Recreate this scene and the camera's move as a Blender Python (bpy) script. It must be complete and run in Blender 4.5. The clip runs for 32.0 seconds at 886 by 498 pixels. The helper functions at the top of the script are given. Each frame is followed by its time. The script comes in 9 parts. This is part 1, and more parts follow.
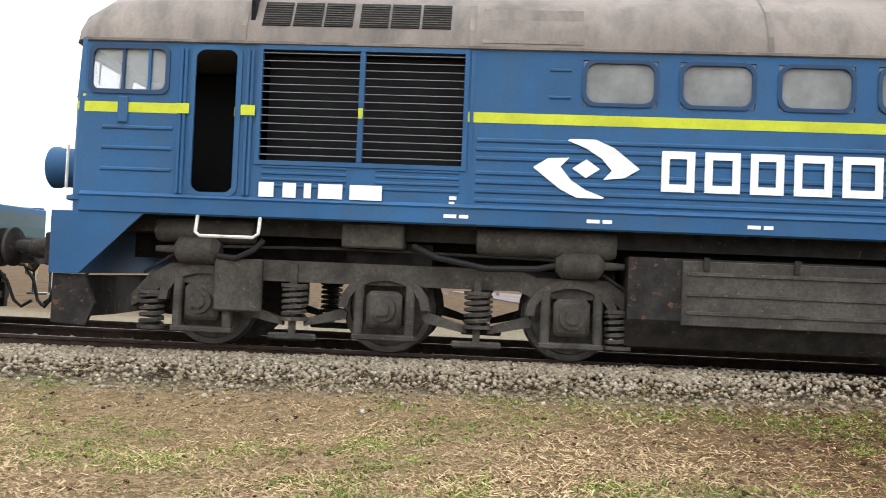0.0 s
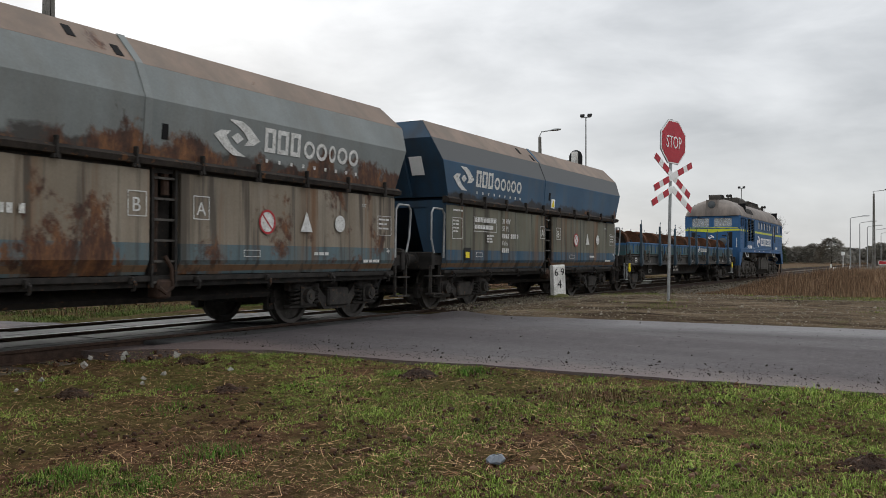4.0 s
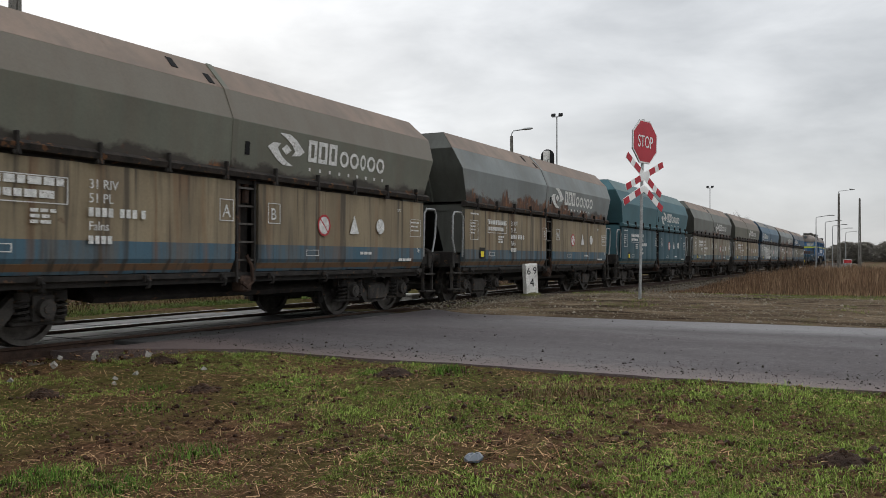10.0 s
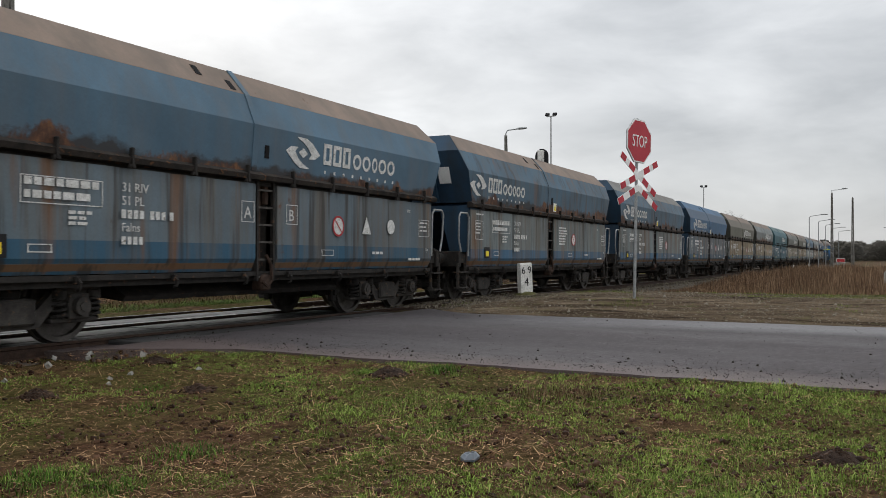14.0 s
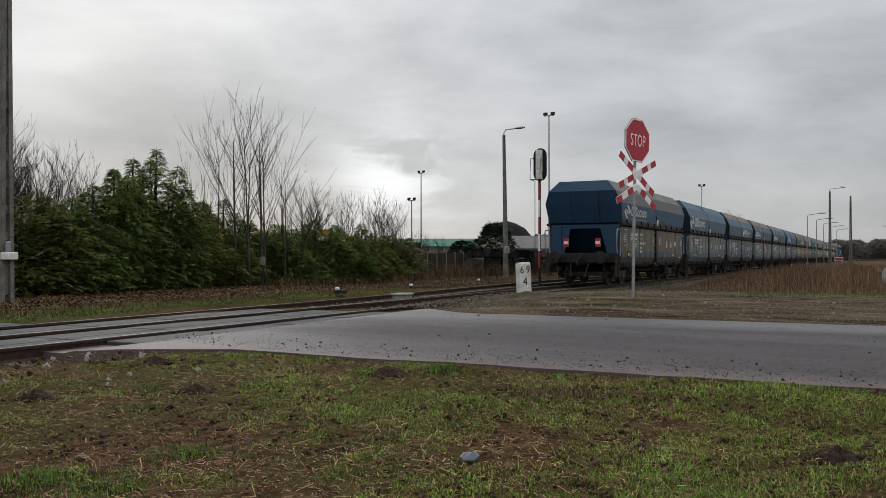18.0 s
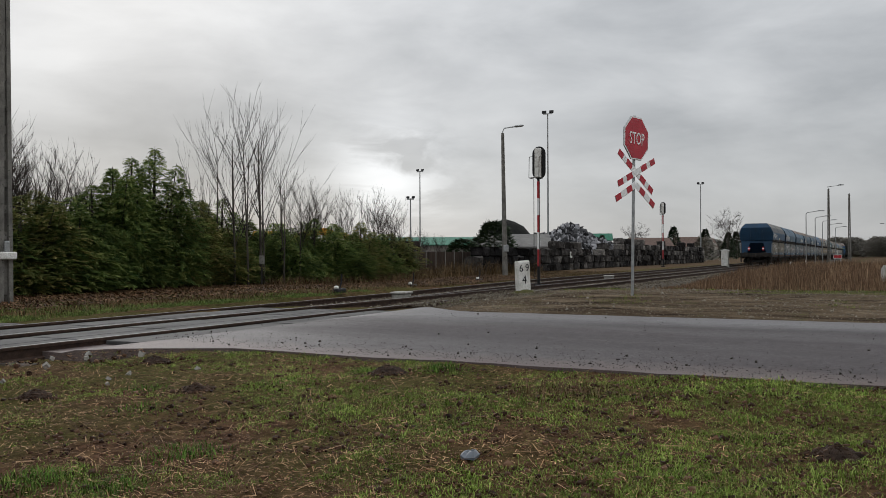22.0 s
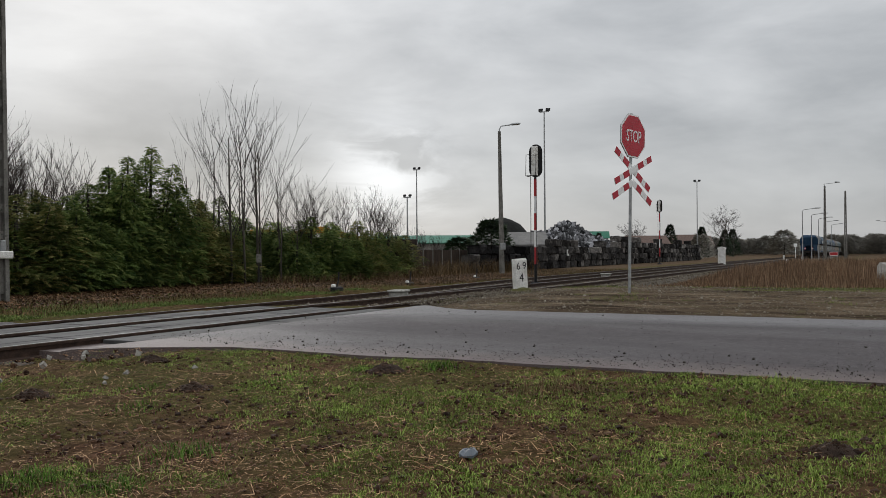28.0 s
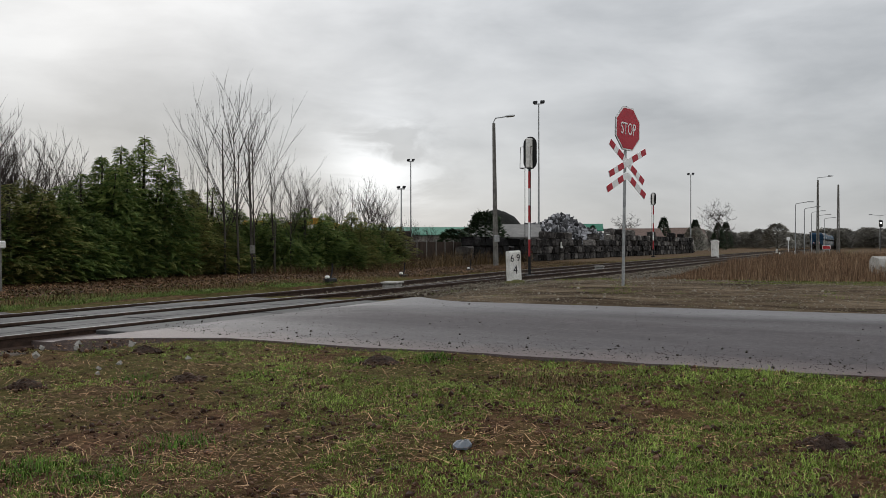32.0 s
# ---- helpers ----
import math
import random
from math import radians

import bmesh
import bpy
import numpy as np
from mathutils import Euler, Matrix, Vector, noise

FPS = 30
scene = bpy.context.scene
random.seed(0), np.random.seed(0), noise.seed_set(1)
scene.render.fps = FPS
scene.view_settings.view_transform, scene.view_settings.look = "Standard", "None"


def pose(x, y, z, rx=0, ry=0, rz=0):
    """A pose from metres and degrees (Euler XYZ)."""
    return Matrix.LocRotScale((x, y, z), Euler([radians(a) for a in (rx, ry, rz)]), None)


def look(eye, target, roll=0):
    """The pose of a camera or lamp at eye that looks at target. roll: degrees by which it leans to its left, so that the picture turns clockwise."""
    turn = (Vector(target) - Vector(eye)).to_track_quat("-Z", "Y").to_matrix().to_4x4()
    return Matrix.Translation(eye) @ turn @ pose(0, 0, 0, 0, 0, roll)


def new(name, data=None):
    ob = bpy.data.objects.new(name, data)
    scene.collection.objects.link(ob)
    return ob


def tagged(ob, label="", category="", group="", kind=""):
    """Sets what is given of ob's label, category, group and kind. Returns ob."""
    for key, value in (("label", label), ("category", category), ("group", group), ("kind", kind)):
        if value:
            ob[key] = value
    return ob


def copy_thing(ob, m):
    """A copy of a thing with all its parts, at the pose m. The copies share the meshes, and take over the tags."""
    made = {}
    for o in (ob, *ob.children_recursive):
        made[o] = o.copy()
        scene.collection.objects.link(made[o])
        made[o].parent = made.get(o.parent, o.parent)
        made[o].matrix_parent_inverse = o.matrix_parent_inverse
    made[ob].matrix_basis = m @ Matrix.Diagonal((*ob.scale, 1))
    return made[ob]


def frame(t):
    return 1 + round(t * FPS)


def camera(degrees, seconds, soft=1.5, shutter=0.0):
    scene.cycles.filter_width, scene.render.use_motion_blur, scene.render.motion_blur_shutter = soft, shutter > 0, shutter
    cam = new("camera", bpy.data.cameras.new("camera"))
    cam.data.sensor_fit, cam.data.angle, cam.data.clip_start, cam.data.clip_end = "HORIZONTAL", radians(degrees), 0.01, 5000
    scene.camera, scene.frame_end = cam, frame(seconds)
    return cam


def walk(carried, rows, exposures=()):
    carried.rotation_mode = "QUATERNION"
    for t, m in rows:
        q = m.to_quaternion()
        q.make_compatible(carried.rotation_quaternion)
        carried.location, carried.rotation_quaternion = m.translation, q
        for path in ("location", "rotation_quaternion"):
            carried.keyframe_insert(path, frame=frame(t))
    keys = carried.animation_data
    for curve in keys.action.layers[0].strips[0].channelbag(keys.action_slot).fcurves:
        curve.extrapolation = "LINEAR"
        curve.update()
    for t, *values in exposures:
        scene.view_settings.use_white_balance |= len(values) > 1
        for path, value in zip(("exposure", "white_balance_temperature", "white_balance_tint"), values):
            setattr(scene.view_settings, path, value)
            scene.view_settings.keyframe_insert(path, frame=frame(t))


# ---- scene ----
cam = camera(54.0, 32.0, soft=0.85, shutter=0.06)
PATH = [  # seconds, x, y, z, heading from the track, pitch, lean
    (0, -0.584, -10.946, 0.956, 93.97, 1.59, -2.40),
    (0.2, -0.497, -10.908, 1.008, 85.08, 0.72, -2.31),
    (0.4, -0.341, -10.889, 1.025, 76.45, 0.29, -2.44),
    (0.6, -0.343, -10.841, 1.119, 66.64, -0.34, -3.04),
    (0.8, -0.328, -10.807, 1.131, 57.49, -0.41, -2.97),
    (1, -0.251, -10.736, 1.126, 49.69, -0.21, -2.40),
    (1.2, -0.214, -10.698, 1.107, 43.42, 0.14, -1.91),
    (1.5, -0.199, -10.649, 1.105, 38.56, -0.01, -1.86),
    (1.6, -0.218, -10.680, 1.108, 37.80, -0.04, -1.60),
    (2, -0.099, -10.536, 1.093, 36.36, -0.25, -1.35),
    (2.5, 0.032, -10.401, 1.092, 34.78, -0.02, -1.07),
    (3, 0.062, -10.243, 1.073, 33.00, 0.22, -0.93),
    (3.5, 0.043, -10.094, 1.083, 30.22, 0.63, -0.35),
    (4, 0.015, -10.029, 1.075, 28.95, 0.66, -0.16),
    (4.5, 0.013, -10.024, 1.074, 28.84, 0.65, -0.01),
    (6.5, 0.004, -10.003, 1.074, 27.54, 0.63, -0.14),
    (7, 0.002, -9.998, 1.074, 27.54, 0.62, -0.17),
    (8, 0.000, -9.995, 1.074, 27.48, 0.61, -0.20),
    (9, -0.001, -9.992, 1.074, 27.25, 0.60, -0.21),
    (10, -0.002, -9.990, 1.074, 27.05, 0.58, -0.17),
    (11, -0.004, -9.987, 1.074, 26.78, 0.55, -0.17),
    (12, -0.005, -9.984, 1.074, 26.74, 0.57, -0.14),
    (13, -0.006, -9.981, 1.073, 26.70, 0.58, -0.14),
    (14, -0.006, -9.980, 1.073, 26.67, 0.55, -0.10),
    (15, -0.006, -9.979, 1.073, 26.66, 0.57, -0.01),
    (15.5, -0.006, -9.978, 1.073, 26.65, 0.55, -0.03),
    (17.5, -0.006, -9.975, 1.073, 26.57, 0.51, 0.01),
    (18, -0.006, -9.974, 1.073, 26.56, 0.53, 0.06),
    (19, -0.006, -9.973, 1.073, 26.54, 0.48, 0.07),
    (20, -0.006, -9.972, 1.073, 26.53, 0.47, 0.14),
    (21, -0.006, -9.970, 1.073, 26.51, 0.45, 0.18),
    (22, -0.006, -9.969, 1.073, 26.49, 0.43, 0.20),
    (23, -0.005, -9.967, 1.073, 26.44, 0.43, 0.22),
    (24, -0.005, -9.966, 1.073, 26.38, 0.41, 0.26),
    (25, -0.005, -9.965, 1.073, 26.37, 0.41, 0.27),
    (25.5, -0.005, -9.964, 1.073, 26.34, 0.37, 0.35),
    (27.5, -0.005, -9.961, 1.072, 26.28, 0.31, 0.34),
    (28, -0.005, -9.961, 1.072, 26.28, 0.31, 0.34),
    (29, -0.004, -9.958, 1.072, 26.23, 0.26, 0.32),
    (30, -0.003, -9.956, 1.072, 26.10, 0.16, 0.30),
    (30.5, -0.002, -9.955, 1.072, 26.05, 0.04, 0.22),
    (31, -0.001, -9.954, 1.072, 25.96, -0.06, 0.15),
    (31.5, -0.001, -9.952, 1.072, 25.92, -0.17, 0.10),
    (32, 0.000, -9.951, 1.072, 25.87, -0.23, 0.07),
]


def sight(x, y, z, heading, pitch, lean):
    """A camera pose: heading in degrees from the track's direction, pitch up, lean to the right."""
    return pose(x, y, z, 90 + pitch, 0, heading - 90) @ pose(0, 0, 0, 0, 0, -lean)


walk(cam, [(t, sight(*r)) for t, *r in PATH],
     exposures=[(0.0, 1.62), (0.4, 1.55), (0.8, 1.3), (1.2, 0.88), (1.7, 0.38), (2.3, 0.26), (4.0, 0.34), (14.5, 0.34), (17.5, -0.03), (29.0, -0.02), (32.0, 0.06)])

# ---- sky and light ----
world = bpy.data.worlds.new("overcast")
scene.world = world
world.use_nodes = True
wn, wl = world.node_tree.nodes, world.node_tree.links
wn.clear()


def wnode(kind, **kw):
    n = wn.new(kind)
    for k, v in kw.items():
        if k in n.inputs:
            n.inputs[k].default_value = v
    return n


SUN_AZ, SUN_EL = radians(48), radians(24)
out = wnode("ShaderNodeOutputWorld")
sky = wnode("ShaderNodeTexSky")
sky.sky_type, sky.sun_disc = "NISHITA", False
sky.sun_elevation, sky.sun_rotation = SUN_EL, radians(90) - SUN_AZ
bg_sky, bg_cloud = wnode("ShaderNodeBackground", Strength=0.006), wnode("ShaderNodeBackground", Strength=1.0)
add = wnode("ShaderNodeAddShader")
tc = wnode("ShaderNodeTexCoord")
sep = wnode("ShaderNodeSeparateXYZ")
wl.new(tc.outputs["Generated"], sep.inputs[0])


def wmath(op, a, b=None, clamp=False):
    n = wnode("ShaderNodeMath")
    n.operation, n.use_clamp = op, clamp
    for k, v in enumerate((a, b)):
        if v is None:
            continue
        if isinstance(v, (int, float)):
            n.inputs[k].default_value = v
        else:
            wl.new(v, n.inputs[k])
    return n.outputs[0]


# cloud banks, drawn out sideways
mapn = wnode("ShaderNodeMapping")
mapn.inputs["Location"].default_value, mapn.inputs["Scale"].default_value = (3.4, 1.2, 0.3), (1.0, 1.0, 3.0)
wl.new(tc.outputs["Generated"], mapn.inputs[0])
n1 = wnode("ShaderNodeTexNoise", Scale=1.7, Detail=6.0, Roughness=0.52, Distortion=0.25)
n2 = wnode("ShaderNodeTexNoise", Scale=5.0, Detail=6.0, Roughness=0.55, Distortion=0.3)
for n in (n1, n2):
    wl.new(mapn.outputs[0], n.inputs["Vector"])
mixv = wmath("ADD", wmath("MULTIPLY", n1.outputs[0], 0.65), wmath("MULTIPLY", n2.outputs[0], 0.35))
ramp = wnode("ShaderNodeValToRGB")
r = ramp.color_ramp
r.elements[0].position, r.elements[0].color = 0.36, (0.292, 0.303, 0.316, 1)
r.elements[1].position, r.elements[1].color = 0.64, (0.52, 0.53, 0.54, 1)
e = r.elements.new(0.5)
e.color = (0.41, 0.42, 0.432, 1)
wl.new(mixv, ramp.inputs[0])
# the hidden sun makes the cloud brighter on its side of the sky
dot = wnode("ShaderNodeVectorMath")
dot.operation = "DOT_PRODUCT"
wl.new(tc.outputs["Generated"], dot.inputs[0])
dot.inputs[1].default_value = (math.cos(SUN_EL) * math.cos(SUN_AZ), math.cos(SUN_EL) * math.sin(SUN_AZ), math.sin(SUN_EL))
glow = wmath("MULTIPLY", wmath("POWER", wmath("MAXIMUM", dot.outputs["Value"], 0.0), 6.0), 0.03)
# ragged thin places in the cloud low over the yards, where it opens towards the light
thin = wnode("ShaderNodeVectorMath")
thin.operation = "DOT_PRODUCT"
wl.new(tc.outputs["Generated"], thin.inputs[0])
thin.inputs[1].default_value = (math.cos(radians(5)) * math.cos(radians(30)), math.cos(radians(5)) * math.sin(radians(30)), math.sin(radians(5)))
n3 = wnode("ShaderNodeTexNoise", Scale=9.0, Detail=5.0, Roughness=0.55, Distortion=0.5)
wl.new(mapn.outputs[0], n3.inputs["Vector"])
rag = wmath("MULTIPLY", wmath("SUBTRACT", n3.outputs[0], 0.40), 6.0, True)
glow = wmath("ADD", glow, wmath("MULTIPLY", wmath("POWER", wmath("MAXIMUM", thin.outputs["Value"], 0.0), 480.0), wmath("MULTIPLY", rag, 0.75)))
scale = wnode("ShaderNodeMix")
scale.data_type, scale.blend_type = "RGBA", "MULTIPLY"
scale.inputs[0].default_value = 1.0
wl.new(ramp.outputs[0], scale.inputs[6])
gray = wnode("ShaderNodeCombineXYZ")
# an overcast sky is brighter overhead than at the horizon
gl = wmath("MULTIPLY", wmath("ADD", glow, 1.0), wmath("ADD", wmath("MULTIPLY", wmath("MAXIMUM", sep.outputs[2], 0.0), 1.9), 1.0))
for k in range(3):
    wl.new(gl, gray.inputs[k])
wl.new(gray.outputs[0], scale.inputs[7])
wl.new(scale.outputs[2], bg_cloud.inputs[0])
wl.new(sky.outputs[0], bg_sky.inputs[0])
wl.new(bg_sky.outputs[0], add.inputs[0])
wl.new(bg_cloud.outputs[0], add.inputs[1])
wl.new(add.outputs[0], out.inputs[0])

sun = new("sun", bpy.data.lights.new("sun", "SUN"))
sun.data.energy, sun.data.angle, sun.data.color = 0.6, radians(25), (1.0, 0.97, 0.94)
sun.matrix_world = look((0, 0, 0), (-math.cos(SUN_EL) * math.cos(SUN_AZ), -math.cos(SUN_EL) * math.sin(SUN_AZ), -math.sin(SUN_EL)))


# ---- mesh tools ----
class Mesh:
    """Points and faces of one part, collected shape by shape."""

    def __init__(self):
        self.v, self.f = [], []

    def add(self, verts, faces, m=None):
        k = len(self.v)
        if m is not None:
            verts = [m @ Vector(p) for p in verts]
        self.v.extend(tuple(p) for p in verts)
        self.f.extend(tuple(i + k for i in f) for f in faces)
        return self

    def box(self, x0, x1, y0, y1, z0, z1, c=0.0, m=None):
        if x0 > x1: x0, x1 = x1, x0
        if y0 > y1: y0, y1 = y1, y0
        if z0 > z1: z0, z1 = z1, z0
        c = min(c, (x1 - x0) / 2.5, (y1 - y0) / 2.5, (z1 - z0) / 2.5)
        if c <= 0:
            return self.add([(x, y, z) for z in (z0, z1) for y in (y0, y1) for x in (x0, x1)],
                            [(0, 2, 3, 1), (4, 5, 7, 6), (0, 1, 5, 4), (2, 6, 7, 3), (0, 4, 6, 2), (1, 3, 7, 5)], m)
        verts, idx, lim = [], {}, ((x0, x1), (y0, y1), (z0, z1))
        for i in (0, 1):
            for j in (0, 1):
                for k in (0, 1):
                    for ax in range(3):
                        p = []
                        for a, s in enumerate((i, j, k)):
                            w = lim[a][s]
                            p.append(w if a == ax else w + (c if s == 0 else -c))
                        idx[i, j, k, ax] = len(verts)
                        verts.append(p)
        faces = []
        for ax in range(3):
            b, d = [a for a in range(3) if a != ax]
            for s in (0, 1):
                ring = []
                for u, w in ((0, 0), (1, 0), (1, 1), (0, 1)):
                    key = [0, 0, 0]
                    key[ax], key[b], key[d] = s, u, w
                    ring.append(idx[(*key, ax)])
                faces.append(ring)
            for u in (0, 1):
                for w in (0, 1):
                    k0, k1 = [0, 0, 0], [0, 0, 0]
                    k0[b] = k1[b] = u
                    k0[d] = k1[d] = w
                    k1[ax] = 1
                    faces.append([idx[(*k0, b)], idx[(*k1, b)], idx[(*k1, d)], idx[(*k0, d)]])
        for key in ((i, j, k) for i in (0, 1) for j in (0, 1) for k in (0, 1)):
            faces.append([idx[(*key, a)] for a in range(3)])
        return self.add(verts, faces, m)

    def loft(self, rings, closed=True, caps=True, m=None):
        n = len(rings[0])
        verts = [p for r in rings for p in r]
        faces = []
        for a in range(len(rings) - 1):
            for b in range(n if closed else n - 1):
                c = (b + 1) % n
                faces.append((a * n + b, a * n + c, (a + 1) * n + c, (a + 1) * n + b))
        if caps and closed:
            faces.append(tuple(range(n))[::-1])
            faces.append(tuple((len(rings) - 1) * n + b for b in range(n)))
        return self.add(verts, faces, m)

    def prism(self, axis, outline, a0, a1, m=None):
        """An outline in the two other axes, drawn out along axis x, y or z."""
        put = {"x": lambda a, u, w: (a, u, w), "y": lambda a, u, w: (u, a, w), "z": lambda a, u, w: (u, w, a)}[axis]
        return self.loft([[put(a, u, w) for u, w in outline] for a in (a0, a1)], m=m)

    def tube(self, pts, r, n=6, r1=None, m=None):
        pts = [Vector(p) for p in pts]
        rings, ref = [], None
        for k, p in enumerate(pts):
            d = (pts[min(k + 1, len(pts) - 1)] - pts[max(k - 1, 0)])
            d = d.normalized() if d.length > 1e-9 else Vector((0, 0, 1))
            if ref is None:
                ref = d.orthogonal().normalized()
            ref = (ref - d * ref.dot(d))
            ref = ref.normalized() if ref.length > 1e-6 else d.orthogonal().normalized()
            q = d.cross(ref)
            rr = r if r1 is None else r + (r1 - r) * k / (len(pts) - 1)
            rings.append([p + (ref * math.cos(a) + q * math.sin(a)) * rr for a in (2 * math.pi * i / n for i in range(n))])
        return self.loft(rings, m=m)

    def cyl(self, p0, p1, r, n=12, r1=None, m=None):
        return self.tube([p0, p1], r, n, r1, m)

    def lathe(self, prof, axis="y", n=20, m=None):
        """prof: (radius, along) from one end to the other; turned about the axis."""
        put = {"x": lambda c, s, h: (h, c, s), "y": lambda c, s, h: (c, h, s), "z": lambda c, s, h: (c, s, h)}[axis]
        return self.loft([[put(rr * math.cos(a), rr * math.sin(a), h) for a in (2 * math.pi * i / n for i in range(n))] for rr, h in prof], m=m)

    def mesh(self, name, smooth=False):
        me = bpy.data.meshes.new(name)
        me.from_pydata(self.v, [], self.f)
        b = bmesh.new()
        b.from_mesh(me)
        bmesh.ops.recalc_face_normals(b, faces=b.faces)
        b.to_mesh(me)
        b.free()
        if smooth:
            me.polygons.foreach_set("use_smooth", [True] * len(me.polygons))
            me.set_sharp_from_angle(angle=radians(38))
        return me


def part(name, bm, material, parent=None, label="", m=None, smooth=False):
    me = bm.mesh(name, smooth) if isinstance(bm, Mesh) else bm
    if material is not None and not me.materials:
        me.materials.append(material)
    ob = new(name, me)
    if parent is not None:
        ob.parent = parent
    if m is not None:
        ob.matrix_basis = m
    if label:
        tagged(ob, label)
    return ob


def repaint(ob, material):
    """Gives this one object a material of its own on a shared mesh."""
    ob.material_slots[0].link = "OBJECT"
    ob.material_slots[0].material = material
    return ob


def thing(name, m=None, label="", category="", group="", kind=""):
    ob = new(name)
    ob.empty_display_size = 0.2
    if m is not None:
        ob.matrix_basis = m
    return tagged(ob, label, category, group, kind)


FONT = {}


def lettering(text, size, thick=0.004):
    """A mesh of the text in the xz plane, facing -y, its left foot at the origin."""
    key = (text, size)
    if key not in FONT:
        cu = bpy.data.curves.new("text", "FONT")
        cu.body, cu.size, cu.extrude, cu.resolution_u = text, size, thick / 2, 3
        ob = bpy.data.objects.new("text", cu)
        scene.collection.objects.link(ob)
        me = bpy.data.meshes.new_from_object(ob.evaluated_get(bpy.context.evaluated_depsgraph_get()))
        bpy.data.objects.remove(ob)
        me.transform(pose(0, 0, 0, 90))
        FONT[key] = me
    return FONT[key].copy()


def blend(a, b, t):
    return a + (b - a) * t


def ease(a, b, x):
    t = min(max((x - a) / (b - a), 0.0), 1.0)
    return t * t * (3 - 2 * t)


# ---- materials ----
def material(name, rough=0.7, metal=0.0):
    m = bpy.data.materials.new(name)
    m.use_nodes = True
    b = m.node_tree.nodes["Principled BSDF"]
    b.inputs["Roughness"].default_value, b.inputs["Metallic"].default_value = rough, metal
    return m, m.node_tree.nodes, m.node_tree.links, b


def nz(nodes, links, scale, detail=4.0, rough=0.55, stretch=(1, 1, 1), coords="Object", distort=0.0):
    tcn, mp, n = nodes.new("ShaderNodeTexCoord"), nodes.new("ShaderNodeMapping"), nodes.new("ShaderNodeTexNoise")
    mp.inputs["Scale"].default_value = stretch
    n.inputs["Scale"].default_value, n.inputs["Detail"].default_value, n.inputs["Roughness"].default_value = scale, detail, rough
    n.inputs["Distortion"].default_value = distort
    if coords == "World":
        geo = nodes.new("ShaderNodeNewGeometry")
        links.new(geo.outputs["Position"], mp.inputs[0])
    else:
        links.new(tcn.outputs[coords], mp.inputs[0])
        # shift the pattern from object to object
        info, sc = nodes.new("ShaderNodeObjectInfo"), nodes.new("ShaderNodeMath")
        sc.operation = "MULTIPLY"
        sc.inputs[1].default_value = 37.0
        links.new(info.outputs["Random"], sc.inputs[0])
        cm = nodes.new("ShaderNodeCombineXYZ")
        for k in range(3):
            links.new(sc.outputs[0], cm.inputs[k])
        links.new(cm.outputs[0], mp.inputs["Location"])
    links.new(mp.outputs[0], n.inputs["Vector"])
    return n.outputs[0]


def ramp_of(nodes, links, fac, stops):
    rn = nodes.new("ShaderNodeValToRGB")
    el = rn.color_ramp.elements
    while len(el) < len(stops):
        el.new(0.5)
    for e, (p, c) in zip(el, stops):
        e.position = p
        e.color = (*c, 1) if not isinstance(c, (int, float)) else (c, c, c, 1)
    links.new(fac, rn.inputs[0])
    return rn.outputs[0]


def mix_of(nodes, links, fac, a, b, how="MIX"):
    n = nodes.new("ShaderNodeMix")
    n.data_type, n.blend_type = "RGBA", how
    for s, v in ((n.inputs[0], fac), (n.inputs[6], a), (n.inputs[7], b)):
        if isinstance(v, (int, float)):
            s.default_value = v
        elif isinstance(v, tuple):
            s.default_value = (*v, 1)
        else:
            links.new(v, s)
    return n.outputs[2]


def bump_of(nodes, links, b, height, strength=0.3, dist=0.01):
    n = nodes.new("ShaderNodeBump")
    n.inputs["Strength"].default_value, n.inputs["Distance"].default_value = strength, dist
    links.new(height, n.inputs["Height"])
    links.new(n.outputs[0], b.inputs["Normal"])


def rough_of(nodes, links, b, fac, lo, hi):
    n = nodes.new("ShaderNodeMapRange")
    n.inputs["To Min"].default_value, n.inputs["To Max"].default_value = lo, hi
    links.new(fac, n.inputs[0])
    links.new(n.outputs[0], b.inputs["Roughness"])


def surface(name, c0, c1, scale=4.0, rough=(0.6, 0.85), metal=0.0, bump=0.2, dist=0.004, stretch=(1, 1, 1), fine=None, speck=None, coords="Object", tones=(0.72, 1.18)):
    """A plain worn surface: two tones at one scale, a grain at another."""
    m, nodes, links, b = material(name, metal=metal)
    big = nz(nodes, links, scale, 5, 0.6, stretch, coords)
    grain = nz(nodes, links, fine or scale * 9, 4, 0.6, stretch, coords)
    col = ramp_of(nodes, links, big, [(0.32, c0), (0.68, c1)])
    tone = ramp_of(nodes, links, grain, [(0.3, tones[0]), (0.7, tones[1])])
    col = mix_of(nodes, links, 1.0, col, tone, "MULTIPLY")
    if speck:
        f = ramp_of(nodes, links, nz(nodes, links, speck[1], 3, 0.7, (1, 1, 1), coords), [(speck[2], 0.0), (speck[2] + 0.06, 1.0)])
        col = mix_of(nodes, links, f, col, speck[0])
    links.new(col, b.inputs["Base Color"])
    rough_of(nodes, links, b, grain, *rough)
    b.inputs["Specular IOR Level"].default_value = 0.22
    if bump:
        bump_of(nodes, links, b, grain, bump, dist)
    return m


def plain(name, c, rough=0.5, metal=0.0, spread=0.12):
    return surface(name, tuple(v * (1 - spread) for v in c), tuple(v * (1 + spread) for v in c), 3.0, (rough * 0.85, min(1, rough * 1.15)), metal, 0.08, 0.002, tones=(0.93, 1.05))


